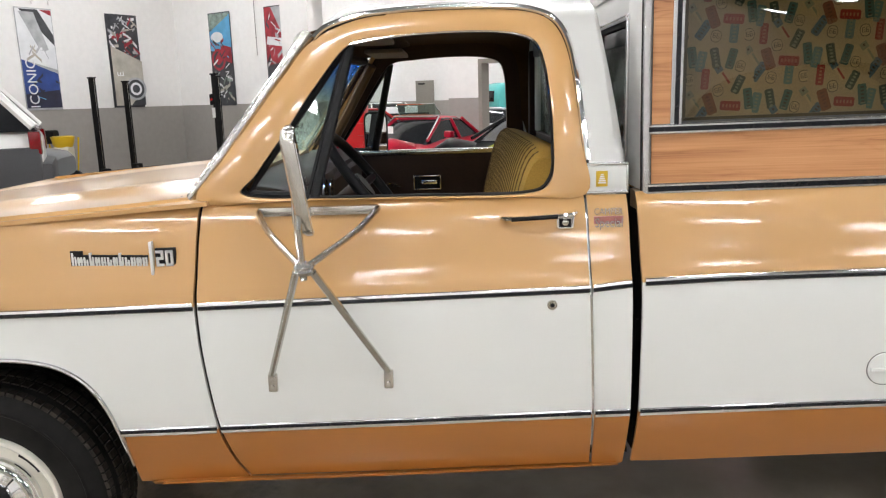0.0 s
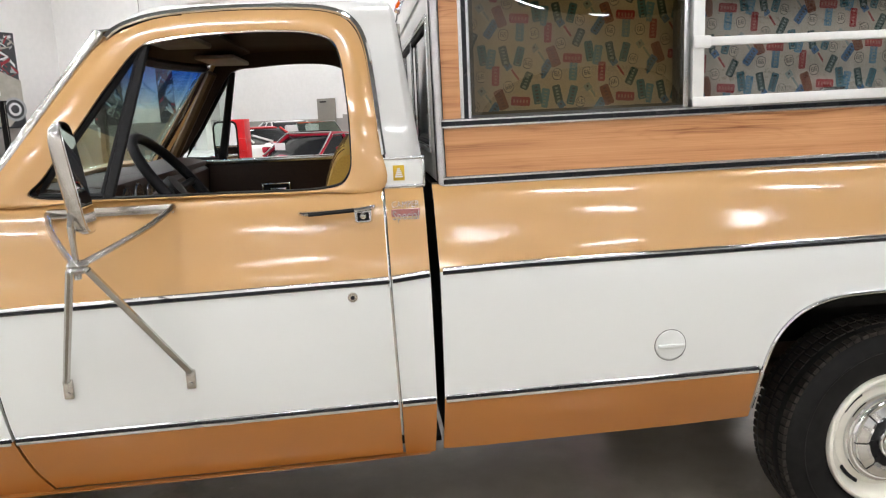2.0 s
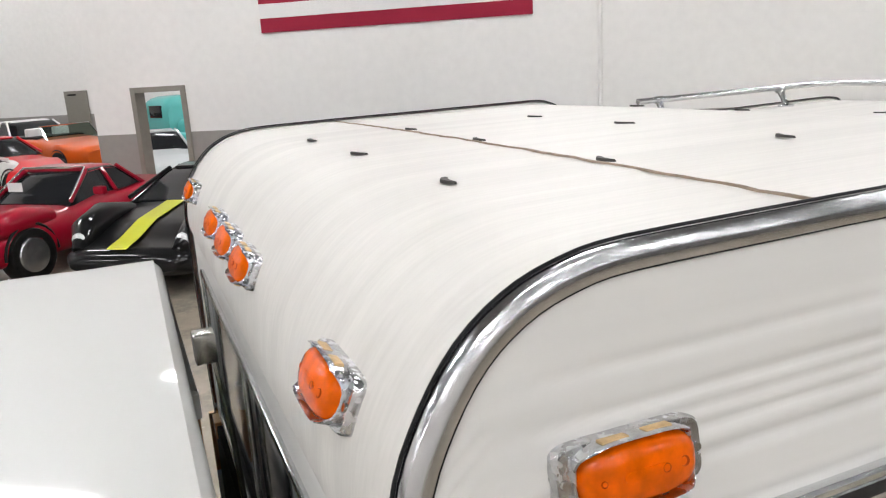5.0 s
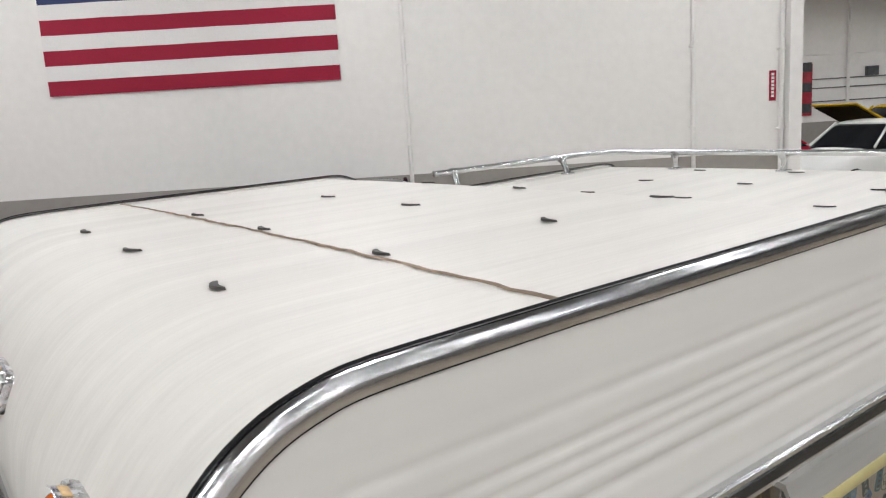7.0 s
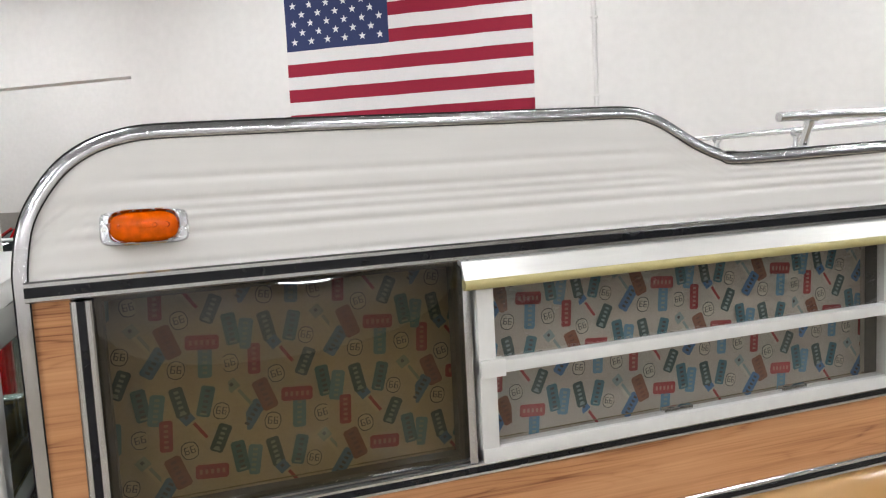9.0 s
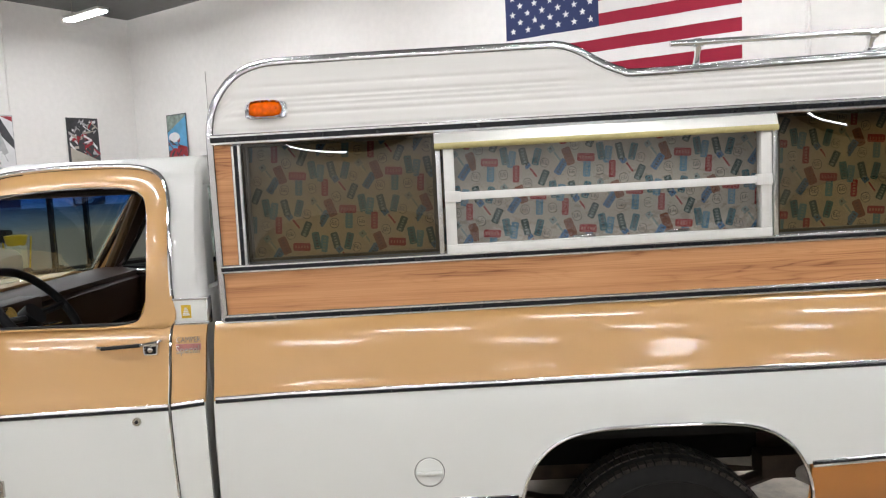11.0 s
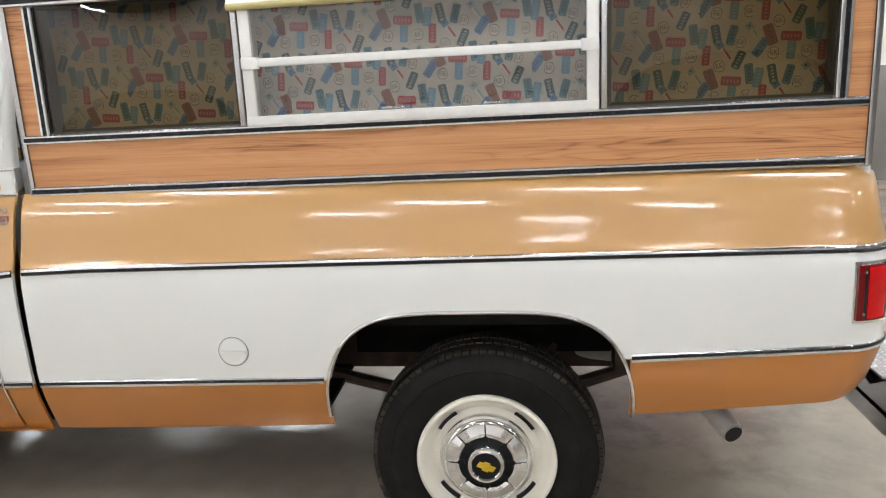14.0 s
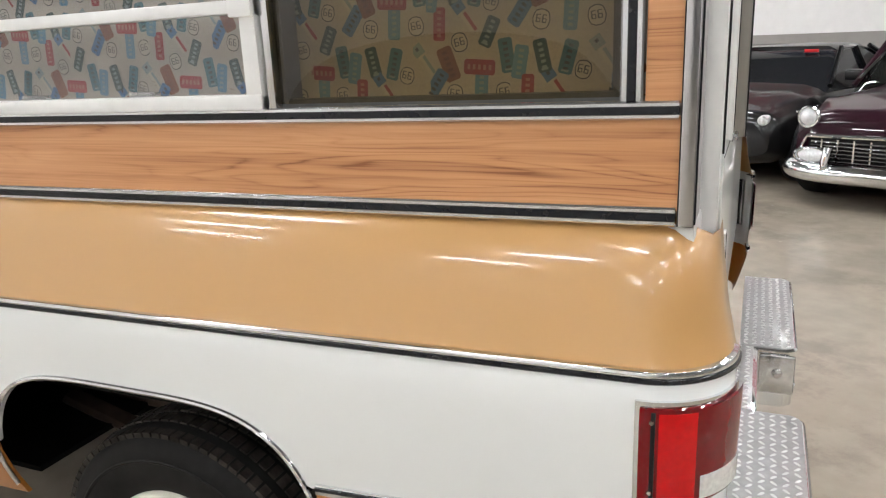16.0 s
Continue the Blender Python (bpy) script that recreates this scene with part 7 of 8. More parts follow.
for lo, hi in (((-7.56, 12.22, 0), (-7.48, 12.48, 2.18)), ((-6.72, 12.22, 0), (-6.64, 12.48, 2.18)), ((-7.48, 12.22, 2.10), (-6.72, 12.48, 2.18))):
    cube(frame_d, lo, hi, 0.004)
structure("door_frame", frame_d, DOORG, "grey steel door frame with the door open").matrix_basis = HALL
fd_ = thing("far_door", "closed grey steel door in the far wall", "door", m=HALL)
part("leaf", boxed((-17.9, 24.24, 0), (-17.05, 24.29, 2.13), 0.004), DOORG, fd_)
part("closer", boxed((-17.75, 24.21, 1.98), (-17.45, 24.24, 2.03), 0.004), DARK, fd_)
# the far wall seen past the flag wall: girts, wall box and a red banner
for z in (1.95, 2.35, 2.62, 3.35):
    structure("trim_girt", boxed((6, 24.24, z), (20, 24.297, z + 0.035), 0.003), WALLW if z > 3 else CEIL, "thin line along the far wall").matrix_basis = HALL
redban = thing("far_banner", "red and black banner on the far wall", "banner", m=HALL @ Matrix.Translation((10.85, 24.2, 1.57)))
part("sheet", boxed((0, 0, 0), (0.97, 0.02, 1.54), 0.003), PIC["red"], redban)
for z in (0.08, 0.70, 1.30):
    part("picture", boxed((0.05, -0.004, z), (0.95, 0, z + 0.28)), PIC["dark"], redban)
box_ = thing("wall_box", "small dark electrical box on the far wall", "box", m=HALL @ Matrix.Translation((13.5, 24.15, 2.66)))
part("case", boxed((0, 0, 0), (0.35, 0.14, 0.28), 0.01), PIC["dark"], box_)
for u in (12.93, 14.3):
    pipe("wall_pipe", u, 24.2, 1.4, 5.8, 0.05, WALLW, "white painted downpipe on the far wall")
for i, n in enumerate((14.5, 17.5, 20.5)):
    tr = thing("roof_truss", "dark open steel roof truss", "truss", "roof trusses", HALL @ Matrix.Translation((0, n, 4.78)))
    bm = bmesh.new()
    for z in (0.0, 0.42):
        cube(bm, (-4.9, -0.03, z), (28, 0.03, z + 0.05))
    for k in range(37):
        a, b = -4.8 + k * 0.88, -4.8 + (k + 1) * 0.88
        tube([(a, 0, 0.03 if k % 2 else 0.44), (b, 0, 0.44 if k % 2 else 0.03)], 0.014, 5, bm=bm)
    part("web", bm, DARK, tr)
# worn floor marking
for i in range(3):
    t_ = thing("floor_tape", "worn dash of yellow tape on the floor", "floor marking", "floor marks", Matrix.Translation((4.43 + 0.27 * i, 6.38 + 0.30 * i, 0.0)) @ Matrix.Rotation(math.radians(48), 4, "Z"))
    part("tape", boxed((0, 0, 0.0005), (0.34, 0.07, 0.002)), LINEY, t_)

# ---------------------------------------------------------------- other vehicles
def car(label, m, paint, L=4.5, W=1.8, H=1.25, hood_z=0.80, belt_z=0.88, wind=(0.34, 0.46), back=(0.66, 0.82), trunk_z=0.85, nose_z=0.62, wheel_r=0.33, axle=(0.19, 0.80), category="car", open_top=False, roof_paint=None, blunt=0.0, name="parked_car", glass_mat=None, pillar_r=0.028, cabin=(0.455, 0.36)):
    """A parked car, nose towards -x, standing on z = 0, origin under its front axle."""
    c = thing(name, label, category, "parked cars", m)
    x0 = -axle[0] * L
    X = lambda f: x0 + f * L
    top = [(0.0, nose_z - 0.12), (0.02, nose_z - 0.02), (0.08, nose_z + 0.03), (0.18, (nose_z + hood_z) / 2 + 0.03), (wind[0], hood_z), (wind[1], belt_z), (back[0], belt_z), (back[1], trunk_z), (0.96, trunk_z - 0.03), (1.0, trunk_z - 0.16)]
    half = [(0.0, 0.34 + 0.10 * blunt), (0.03, 0.42 + 0.05 * blunt), (0.10, 0.47), (0.22, 0.5), (0.6, 0.5), (0.85, 0.485), (0.97, 0.44), (1.0, 0.38)]
    rows = []
    n = 44
    for i in range(n + 1):
        f = i / n
        zt, hw = curve_at(top, f), curve_at(half, f) * W
        zb = 0.20 + 0.10 * max(0, (0.05 - f) / 0.05) + 0.12 * max(0, (f - 0.92) / 0.08)
        ring_ = []
        for k in range(20):
            a = 2 * math.pi * k / 20
            ca, sa = math.cos(a), math.sin(a)
            y = math.copysign(abs(ca) ** 0.42, ca) * hw
            z = (zt + zb) / 2 + math.copysign(abs(sa) ** 0.55, sa) * (zt - zb) / 2
            for af in axle:                      # wheel arches swell the flanks
                y *= 1 + 0.012 * math.exp(-((f - af) / 0.06) ** 2)
            z += 0.05 * sum(math.exp(-((f - af) / 0.05) ** 2) for af in axle) * (abs(ca) > 0.6) * (sa > 0)
            ring_.append(Vector((X(f), y, z)))
        rows.append(ring_)
    part("body", loops(rows, flip=True), paint, c)
    if not open_top:
        hb, hr = W * cabin[0], W * cabin[1]
        prof = [(wind[0] - 0.01, 0.0), (wind[1], 1.0), ((wind[1] + back[0]) / 2, 1.04), (back[0], 0.99), (back[1] + 0.01, 0.0)]
        rows = []
        for i in range(17):
            f = prof[0][0] + (prof[-1][0] - prof[0][0]) * i / 16
            h = curve_at(prof, f)
            zt = belt_z - 0.08 + (H - belt_z + 0.05) * max(h, 0.02)
            w_ = hb + (hr - hb) * min(1, max(h, 0)) ** 1.2
            rows.append([Vector((X(f), -hb, belt_z - 0.10)), Vector((X(f), -w_, zt - 0.03)), Vector((X(f), -w_ * 0.86, zt)), Vector((X(f), w_ * 0.86, zt)), Vector((X(f), w_, zt - 0.03)), Vector((X(f), hb, belt_z - 0.10))])
        part("glasshouse", loops(rows), glass_mat or DARKGLASS, c, "dark window glass")
        rp = roof_paint or paint
        rows2 = []
        for i in range(9):
            f = wind[1] - 0.005 + (back[0] - wind[1] + 0.01) * i / 8
            h = curve_at(prof, f)
            zt = belt_z - 0.08 + (H - belt_z + 0.05) * h + 0.008
            rows2.append([Vector((X(f), -hr - 0.012, zt - 0.055)), Vector((X(f), -hr * 0.84, zt + 0.006)), Vector((X(f), 0, zt + 0.012)), Vector((X(f), hr * 0.84, zt + 0.006)), Vector((X(f), hr + 0.012, zt - 0.055)), Vector((X(f), 0, zt - 0.04))])
        part("roof", loops(rows2), rp, c)
        for sy in (-1, 1):
            for fa, fb in ((wind[0], wind[1]), (back[1], back[0]), ((wind[1] + back[0]) / 2 + 0.02, (wind[1] + back[0]) / 2)):
                part("window_pillar", tube([(X(fa), sy * (hb + 0.004), belt_z - 0.04), (X(fb), sy * (hr + 0.012), H - 0.045)], pillar_r, 6), rp, c)
    else:
        part("windscreen", sheet(lambda u, v: (X(wind[0]) + 0.30 * v, (u - 0.5) * W * (0.82 - 0.06 * v), belt_z - 0.04 + 0.34 * v), 8, 3, (0.008, 0, 0)), GREENISH, c, "low windscreen")
        part("windscreen_frame", tube([(X(wind[0]), -0.42 * W, belt_z - 0.04), (X(wind[0]) + 0.31, -0.38 * W, belt_z + 0.31), (X(wind[0]) + 0.31, 0.38 * W, belt_z + 0.31), (X(wind[0]), 0.42 * W, belt_z - 0.04)], 0.018, 6), CHROME, c)
        part("cockpit", boxed((X(wind[1]), -0.36 * W, belt_z - 0.06), (X(back[1]) - 0.2, 0.36 * W, belt_z + 0.03), 0.02), BLACK, c)
        for sy in (-1, 1):
            part("seat", boxed((X(back[0]) - 0.35, sy * 0.38 - 0.22, belt_z - 0.1), (X(back[0]) - 0.18, sy * 0.38 + 0.22, belt_z + 0.24), 0.05), FLAGW, c)
    for af in axle:
        for sy in (-1, 1):
            yy = sy * W * 0.5
            w = part("wheel", turned([(-0.02, 0.001), (-0.02, wheel_r * 0.62), (0.0, wheel_r * 0.66)], 28), ALUW, c)
            w.matrix_basis = Matrix.Translation((X(af), yy, wheel_r)) @ (Matrix.Rotation(math.pi, 4, "Z") if sy > 0 else Matrix.Identity(4))
            part("tyre", turned([(0.20, wheel_r * 0.6), (0.20, wheel_r * 0.95), (0.17, wheel_r), (0.02, wheel_r), (-0.012, wheel_r * 0.95), (-0.02, wheel_r * 0.8), (-0.005, wheel_r * 0.64)], 32), TYRE, w)
            part("arch", tube([(X(af) + (wheel_r + 0.05) * math.cos(t), yy * 0.992 - sy * 0.01, wheel_r + (wheel_r + 0.05) * math.sin(t)) for t in [math.pi * k / 14 for k in range(15)]], 0.018, 6), BLACK, c, "dark wheel arch")
    return c, X


DARKGLASS = material("dark_car_glass", (0.012, 0.013, 0.015), 0.08, 0.0, spec=0.35)
ALUW = material("alloy_wheel", (0.55, 0.55, 0.56), 0.25, 0.9, grain=0.3, grain_scale=14)
PAINT = {k: material("car_paint_" + k, v, 0.30, 0.0, coat=0.6, stain=0.03, stain_scale=2, spec=0.06, coat_rough=0.015) for k, v in {
    "maroon": (0.34, 0.007, 0.024), "red": (0.58, 0.012, 0.016), "orange": (0.62, 0.10, 0.012), "white": (0.74, 0.74, 0.72), "black": (0.006, 0.006, 0.0065), "plum": (0.022, 0.006, 0.011),
    "yellow": (0.62, 0.40, 0.02), "grey": (0.16, 0.17, 0.18), "teal": (0.10, 0.42, 0.40), "silver": (0.50, 0.52, 0.53), "cream": (0.62, 0.58, 0.46), "lime": (0.55, 0.56, 0.02)}.items()}


def parked(u, n, turn=0.0):
    """Nose out from the flag wall, front axle at (u, n); turn in degrees."""
    return HALL @ Matrix.Translation((u, n, 0)) @ Matrix.Rotation(math.radians(90 + turn), 4, "Z")


HEADL = material("headlamp_glass", (0.75, 0.77, 0.78), 0.08, 0.3, grain=0.15, grain_scale=60)


def lamps(c, x, y, z, r, mat=None):
    for sy in (-1, 1):
        part("headlight", turned([(0.05, r), (-0.01, r), (-0.03, r * 0.9), (-0.045, r * 0.5), (-0.048, 0.001)], 20, axis="X", centre=(x, sy * y, z)), mat or HEADL, c, "round headlight")


# maroon sports car with a long nose
c, X = car("maroon low sports car with a long nose and removable roof", parked(-8.0, 9.3, -8), PAINT["maroon"], 3.9, 1.74, 1.20, 0.78, 0.86, (0.44, 0.56), (0.70, 0.80), 0.90, 0.58, 0.33, (0.22, 0.78), cabin=(0.385, 0.30))
part("windscreen_trim", tube([(X(0.44), -0.66, 0.84), (X(0.555), -0.53, 1.19), (X(0.555), 0.53, 1.19), (X(0.44), 0.66, 0.84)], 0.018, 6), CHROME, c, "bright windscreen frame")
part("price_sheet", boxed((X(0.475) - 0.02, 0.25, 0.92), (X(0.475) - 0.01, 0.50, 1.04), 0.002), FLAGW, c, "white sheet behind the windscreen")
for sy in (-1, 1):
    part("pop_up_lid", boxed((X(0.05), sy * 0.55 - 0.2, 0.60), (X(0.13), sy * 0.55 + 0.2, 0.625), 0.008), PAINT["maroon"], c)
    part("bumper_lamp", boxed((X(0.0) - 0.015, sy * 0.50 - 0.13, 0.42), (X(0.0) + 0.05, sy * 0.50 + 0.13, 0.48), 0.01), HEADL, c)
    part("fender_bulge", tube([(X(0.02), sy * 0.62, 0.50), (X(0.12), sy * 0.72, 0.70), (X(0.22), sy * 0.74, 0.76), (X(0.34), sy * 0.70, 0.72)], [0.06, 0.14, 0.16, 0.10], 12), PAINT["maroon"], c)
    part("door_mirror", boxed((X(0.50), sy * 0.90 - 0.08, 0.86), (X(0.50) + 0.10, sy * 0.90 + 0.08, 0.97), 0.03), PAINT["maroon"], c)
# black sports car with a yellow stripe
c, X = car("black modern sports car with a broad yellow stripe over its hood", parked(-5.5, 9.25, -2), PAINT["black"], 3.7, 1.80, 1.20, 0.84, 0.92, (0.36, 0.54), (0.66, 0.88), 0.90, 0.54, 0.34, (0.20, 0.80), blunt=0.2, cabin=(0.42, 0.31))
for sy in (-1, 1):
    part("fender_bulge", tube([(X(0.03), sy * 0.60, 0.50), (X(0.10), sy * 0.68, 0.66), (X(0.20), sy * 0.70, 0.74), (X(0.32), sy * 0.66, 0.72)], [0.06, 0.16, 0.19, 0.13], 14), PAINT["black"], c)
part("stripe", sheet(lambda u, v: (X(0.015 + 0.33 * u), -0.04 + 0.24 * v, curve_at([(0.0, 0.50), (0.02, 0.54), (0.08, 0.595), (0.18, 0.735), (0.36, 0.85)], 0.015 + 0.33 * u) + 0.008), 16, 3, (0, 0, -0.004)), PAINT["lime"], c, "yellow hood stripe")
lamps(c, X(0.055), 0.64, 0.60, 0.085)
# dark modern coupe and a plum wagon of the fifties beside the truck's tail
c, X = car("black modern muscle car with a dark windshield", parked(-3.2, 9.9, 4), PAINT["black"], 3.3, 1.88, 1.38, 0.98, 1.0, (0.30, 0.46), (0.66, 0.90), 0.98, 0.78, 0.36, (0.19, 0.84), blunt=0.8)
lamps(c, X(0.01), 0.70, 0.68, 0.055)
part("red_tag", boxed((X(0.425), -0.50, 1.290), (X(0.425) + 0.02, -0.34, 1.322), 0.004), PAINT["red"], c)
for sy in (-1, 1):
    part("door_mirror", boxed((X(0.36), sy * 0.98 - 0.10, 1.0), (X(0.36) + 0.10, sy * 0.98 + 0.08, 1.12), 0.03), PAINT["black"], c)
    part("brake_caliper", boxed((X(0.19) - 0.16, sy * 0.93 - 0.01, 0.28), (X(0.19) - 0.10, sy * 0.93 + 0.02, 0.46), 0.01), PAINT["red"], c)
c, X = car("dark plum fifties station wagon with a chrome grille and bumper", parked(-1.12, 9.65, 4), PAINT["plum"], 3.3, 1.86, 1.50, 0.99, 1.02, (0.33, 0.44), (0.86, 0.97), 1.0, 0.86, 0.36, (0.17, 0.84), blunt=1.0, name="station_wagon", glass_mat=glass("wagon_glass", (0.55, 0.6, 0.58), 0.0, 0.08))
lamps(c, X(0.005) - 0.01, 0.72, 0.78, 0.074)
for sy in (-1, 1):
    part("headlight_ring", tube([(X(0.005) - 0.02, sy * 0.72 + 0.088 * math.cos(a), 0.78 + 0.086 * math.sin(a)) for a in [2 * math.pi * k / 24 for k in range(24)]], 0.016, 6, closed=True), CHROME, c)
    part("bumper_guard", tube([(X(0.0) - 0.16, sy * 0.46, 0.27), (X(0.0) - 0.18, sy * 0.46, 0.42), (X(0.0) - 0.13, sy * 0.46, 0.53)], 0.040, 10), CHROME, c)
    lamp_ring = lambda r, d: [Vector((X(0.0) - 0.05 - d, sy * 0.62 + 0.17 * r * math.cos(a), 0.455 + 0.078 * r * math.sin(a))) for a in [2 * math.pi * k / 24 for k in range(24)]]
    pk = part("parking_lamp", loops([lamp_ring(1.0, 0.0), lamp_ring(1.0, 0.05), lamp_ring(0.86, 0.065), lamp_ring(0.80, 0.05)]), CHROME, c, "large oval chrome parking lamp")
    part("lens", loops([lamp_ring(0.80, 0.045), lamp_ring(0.5, 0.068), lamp_ring(0.02, 0.075)]), HEADL, pk)
for k in range(6):
    z = 0.405 + 0.034 * k
    part("grille_bar", tube([(X(0.0) - 0.035, -0.66, z), (X(0.0) - 0.055, 0, z), (X(0.0) - 0.035, 0.66, z)], 0.008, 6), CHROME, c)
for k in range(9):
    part("grille_upright", boxed((X(0.0) - 0.055, -0.56 + 0.14 * k - 0.008, 0.40), (X(0.0) - 0.03, -0.56 + 0.14 * k + 0.008, 0.60)), CHROME, c)
part("grille_surround", tube([(X(0.0) - 0.03, -0.72, 0.39), (X(0.0) - 0.03, -0.76, 0.50), (X(0.0) - 0.03, -0.70, 0.62), (X(0.0) - 0.05, 0, 0.635), (X(0.0) - 0.03, 0.70, 0.62), (X(0.0) - 0.03, 0.76, 0.50), (X(0.0) - 0.03, 0.72, 0.39)], 0.02, 8), CHROME, c)
part("grille_back", boxed((X(0.0) - 0.02, -0.70, 0.38), (X(0.0) + 0.08, 0.70, 0.63), 0.02), BLACK, c)
part("front_bumper", tube(smooth_line([(X(0.0) + 0.25, -0.91, 0.35), (X(0.0) - 0.02, -0.82, 0.32), (X(0.0) - 0.13, -0.5, 0.31), (X(0.0) - 0.14, 0, 0.32), (X(0.0) - 0.13, 0.5, 0.31), (X(0.0) - 0.02, 0.82, 0.32), (X(0.0) + 0.25, 0.91, 0.35)], 30), 0.085, 12), CHROME, c, "heavy chrome bumper")
part("windscreen_trim", tube([(X(0.33) - 0.02, -0.80, 1.05), (X(0.44) - 0.01, -0.66, 1.37), (X(0.44) - 0.02, 0.66, 1.37), (X(0.33) - 0.02, 0.80, 1.05)], 0.016, 6), CHROME, c)
part("roof_brow", boxed((X(0.44) - 0.05, -0.68, 1.375), (X(0.44) + 0.30, 0.68, 1.505), 0.05), PAINT["plum"], c, "deep plum edge of the roof")
part("hood_ornament", tube([(X(0.04), 0, 0.96), (X(0.08), 0, 0.985), (X(0.16), 0, 1.0)], [0.03, 0.02, 0.008], 8), CHROME, c)
for sy in (-1, 1):
    part("side_trim", tube([(X(0.06), sy * 0.935, 0.80), (X(0.4), sy * 0.945, 0.86), (X(0.9), sy * 0.93, 0.80)], 0.012, 6), CHROME, c)
# cars further back
car("bright red low coupe parked far back", parked(-12.6, 15.5, 62), PAINT["red"], 4.6, 1.85, 1.25, 0.85, 0.92, (0.36, 0.52), (0.66, 0.86), 0.90, 0.66)
car("orange convertible with a low windscreen parked far back", parked(-13.7, 19.4, 68), PAINT["orange"], 4.6, 1.85, 1.30, 0.92, 0.98, (0.34, 0.46), (0.66, 0.84), 0.95, 0.78, open_top=True)
car("teal convertible with a white top parked far back", parked(-16.6, 21.6, 60), PAINT["silver"], 4.7, 1.85, 1.35, 0.92, 0.98, (0.34, 0.46), (0.66, 0.84), 0.95, 0.78, roof_paint=FLAGW)
c, X = car("white hot rod with an open chrome engine", parked(-12.5, 12.0, 12), PAINT["white"], 4.3, 1.75, 1.12, 0.86, 0.94, (0.42, 0.54), (0.68, 0.84), 0.9, 0.68)
bm = bmesh.new()
for k in range(4):
    for sy in (-1, 1):
        tube([(X(0.16 + 0.05 * k), sy * 0.10, 0.84), (X(0.16 + 0.05 * k), sy * 0.14, 1.02)], 0.05, 10, bm=bm)
cube(bm, (X(0.14), -0.18, 0.80), (X(0.36), 0.18, 0.92), 0.03)
part("engine", bm, CHROME, c, "chrome engine stacks")
car("silver sports car seen through the doorway", parked(-9.7, 15.9, 34), PAINT["silver"], 4.4, 1.8, 1.2, 0.82, 0.88, (0.36, 0.5), (0.66, 0.86), 0.88, 0.6)
tk = thing("classic_truck", "rounded teal classic pickup truck seen through the doorway", "truck", "parked cars", parked(-11.1, 20.6, 62) @ Matrix.Scale(0.92, 4))
def lozenge(x0, x1, y, z0, z1, n=14, p=0.5, m=24):
    """A rounded body along x, domed at both ends."""
    rows = []
    for i in range(n + 1):
        f = i / n
        g = (1 - abs(2 * f - 1) ** 4) ** 0.5 * 0.35 + 0.65
        rows.append([Vector((x0 + (x1 - x0) * f, math.copysign(abs(math.cos(a)) ** p, math.cos(a)) * y * (0.85 + 0.15 * g), (z0 + z1) / 2 + math.copysign(abs(math.sin(a)) ** p, math.sin(a)) * (z1 - z0) / 2 * g)) for a in [2 * math.pi * k / m for k in range(m)]])
    return loops(rows, flip=True)
part("cab", lozenge(0.35, 1.75, 0.82, 0.55, 2.05), PAINT["teal"], tk)
part("hood", lozenge(-0.75, 0.75, 0.52, 0.55, 1.38), PAINT["teal"], tk)
part("bed", boxed((1.78, -0.80, 0.62), (3.7, 0.80, 1.15), 0.06), PAINT["teal"], tk)
for sy in (-1, 1):
    part("fender", lozenge(-0.62, 0.62, 0.20, 0.30, 1.0), PAINT["teal"], tk).location.y = sy * 0.68
    part("side_window", boxed((0.62, sy * 0.81 - 0.03, 1.42), (1.25, sy * 0.81 + 0.03, 1.78), 0.018), DARKGLASS, tk, "dark side window")
    part("headlight", turned([(0.05, 0.10), (-0.02, 0.10), (-0.05, 0.06), (-0.055, 0.001)], 18, axis="X", centre=(-0.60, sy * 0.66, 0.92)), HEADL, tk)
    for wx in (0.0, 2.7):
        part("wheel", turned([(-0.10, 0.001), (-0.10, 0.30), (-0.06, 0.36), (0.06, 0.36), (0.10, 0.30), (0.10, 0.001)], 24, centre=(wx, sy * 0.74, 0.36)), TYRE, tk)
part("windshield", sheet(lambda u, v: (0.42 + 0.16 * v, (u - 0.5) * 1.25, 1.40 + 0.40 * v), 4, 2, (0.02, 0, 0)), HEADL, tk, "pale reflecting windshield")
# the workshop corner beyond the hood
c, X = car("white and grey sport utility car with red tail lamps", Matrix.Translation((-9.45, 10.3, 0)) @ Matrix.Rotation(math.radians(26), 4, "Z"), PAINT["white"], 4.2, 1.8, 1.92, 1.12, 1.30, (0.24, 0.36), (0.86, 0.985), 1.28, 0.90, 0.36, (0.18, 0.80), name="sport_utility_car", blunt=1.0, pillar_r=0.065)
CLAD = material("grey_plastic_cladding", (0.045, 0.046, 0.05), 0.6, grain=0.1, grain_scale=60)
part("cladding", boxed((X(0.02), -0.93, 0.28), (X(0.998), 0.93, 0.97), 0.04), CLAD, c, "dark grey lower cladding")
for sy in (-1, 1):
    part("tail_lamp", boxed((X(0.965), sy * 0.80 - 0.125, 0.86), (X(1.0) + 0.015, sy * 0.80 + 0.125, 1.20), 0.03), RED, c)
part("rear_bumper", boxed((X(0.95), -0.90, 0.40), (X(1.0) + 0.14, 0.90, 0.74), 0.08), CLAD, c)
car("dark grey sedan parked behind", Matrix.Translation((-7.9, 13.7, 0)) @ Matrix.Rotation(math.radians(192), 4, "Z"), PAINT["grey"], 4.4, 1.78, 1.4, 0.95, 1.0, (0.30, 0.42), (0.68, 0.84), 1.0, 0.75)
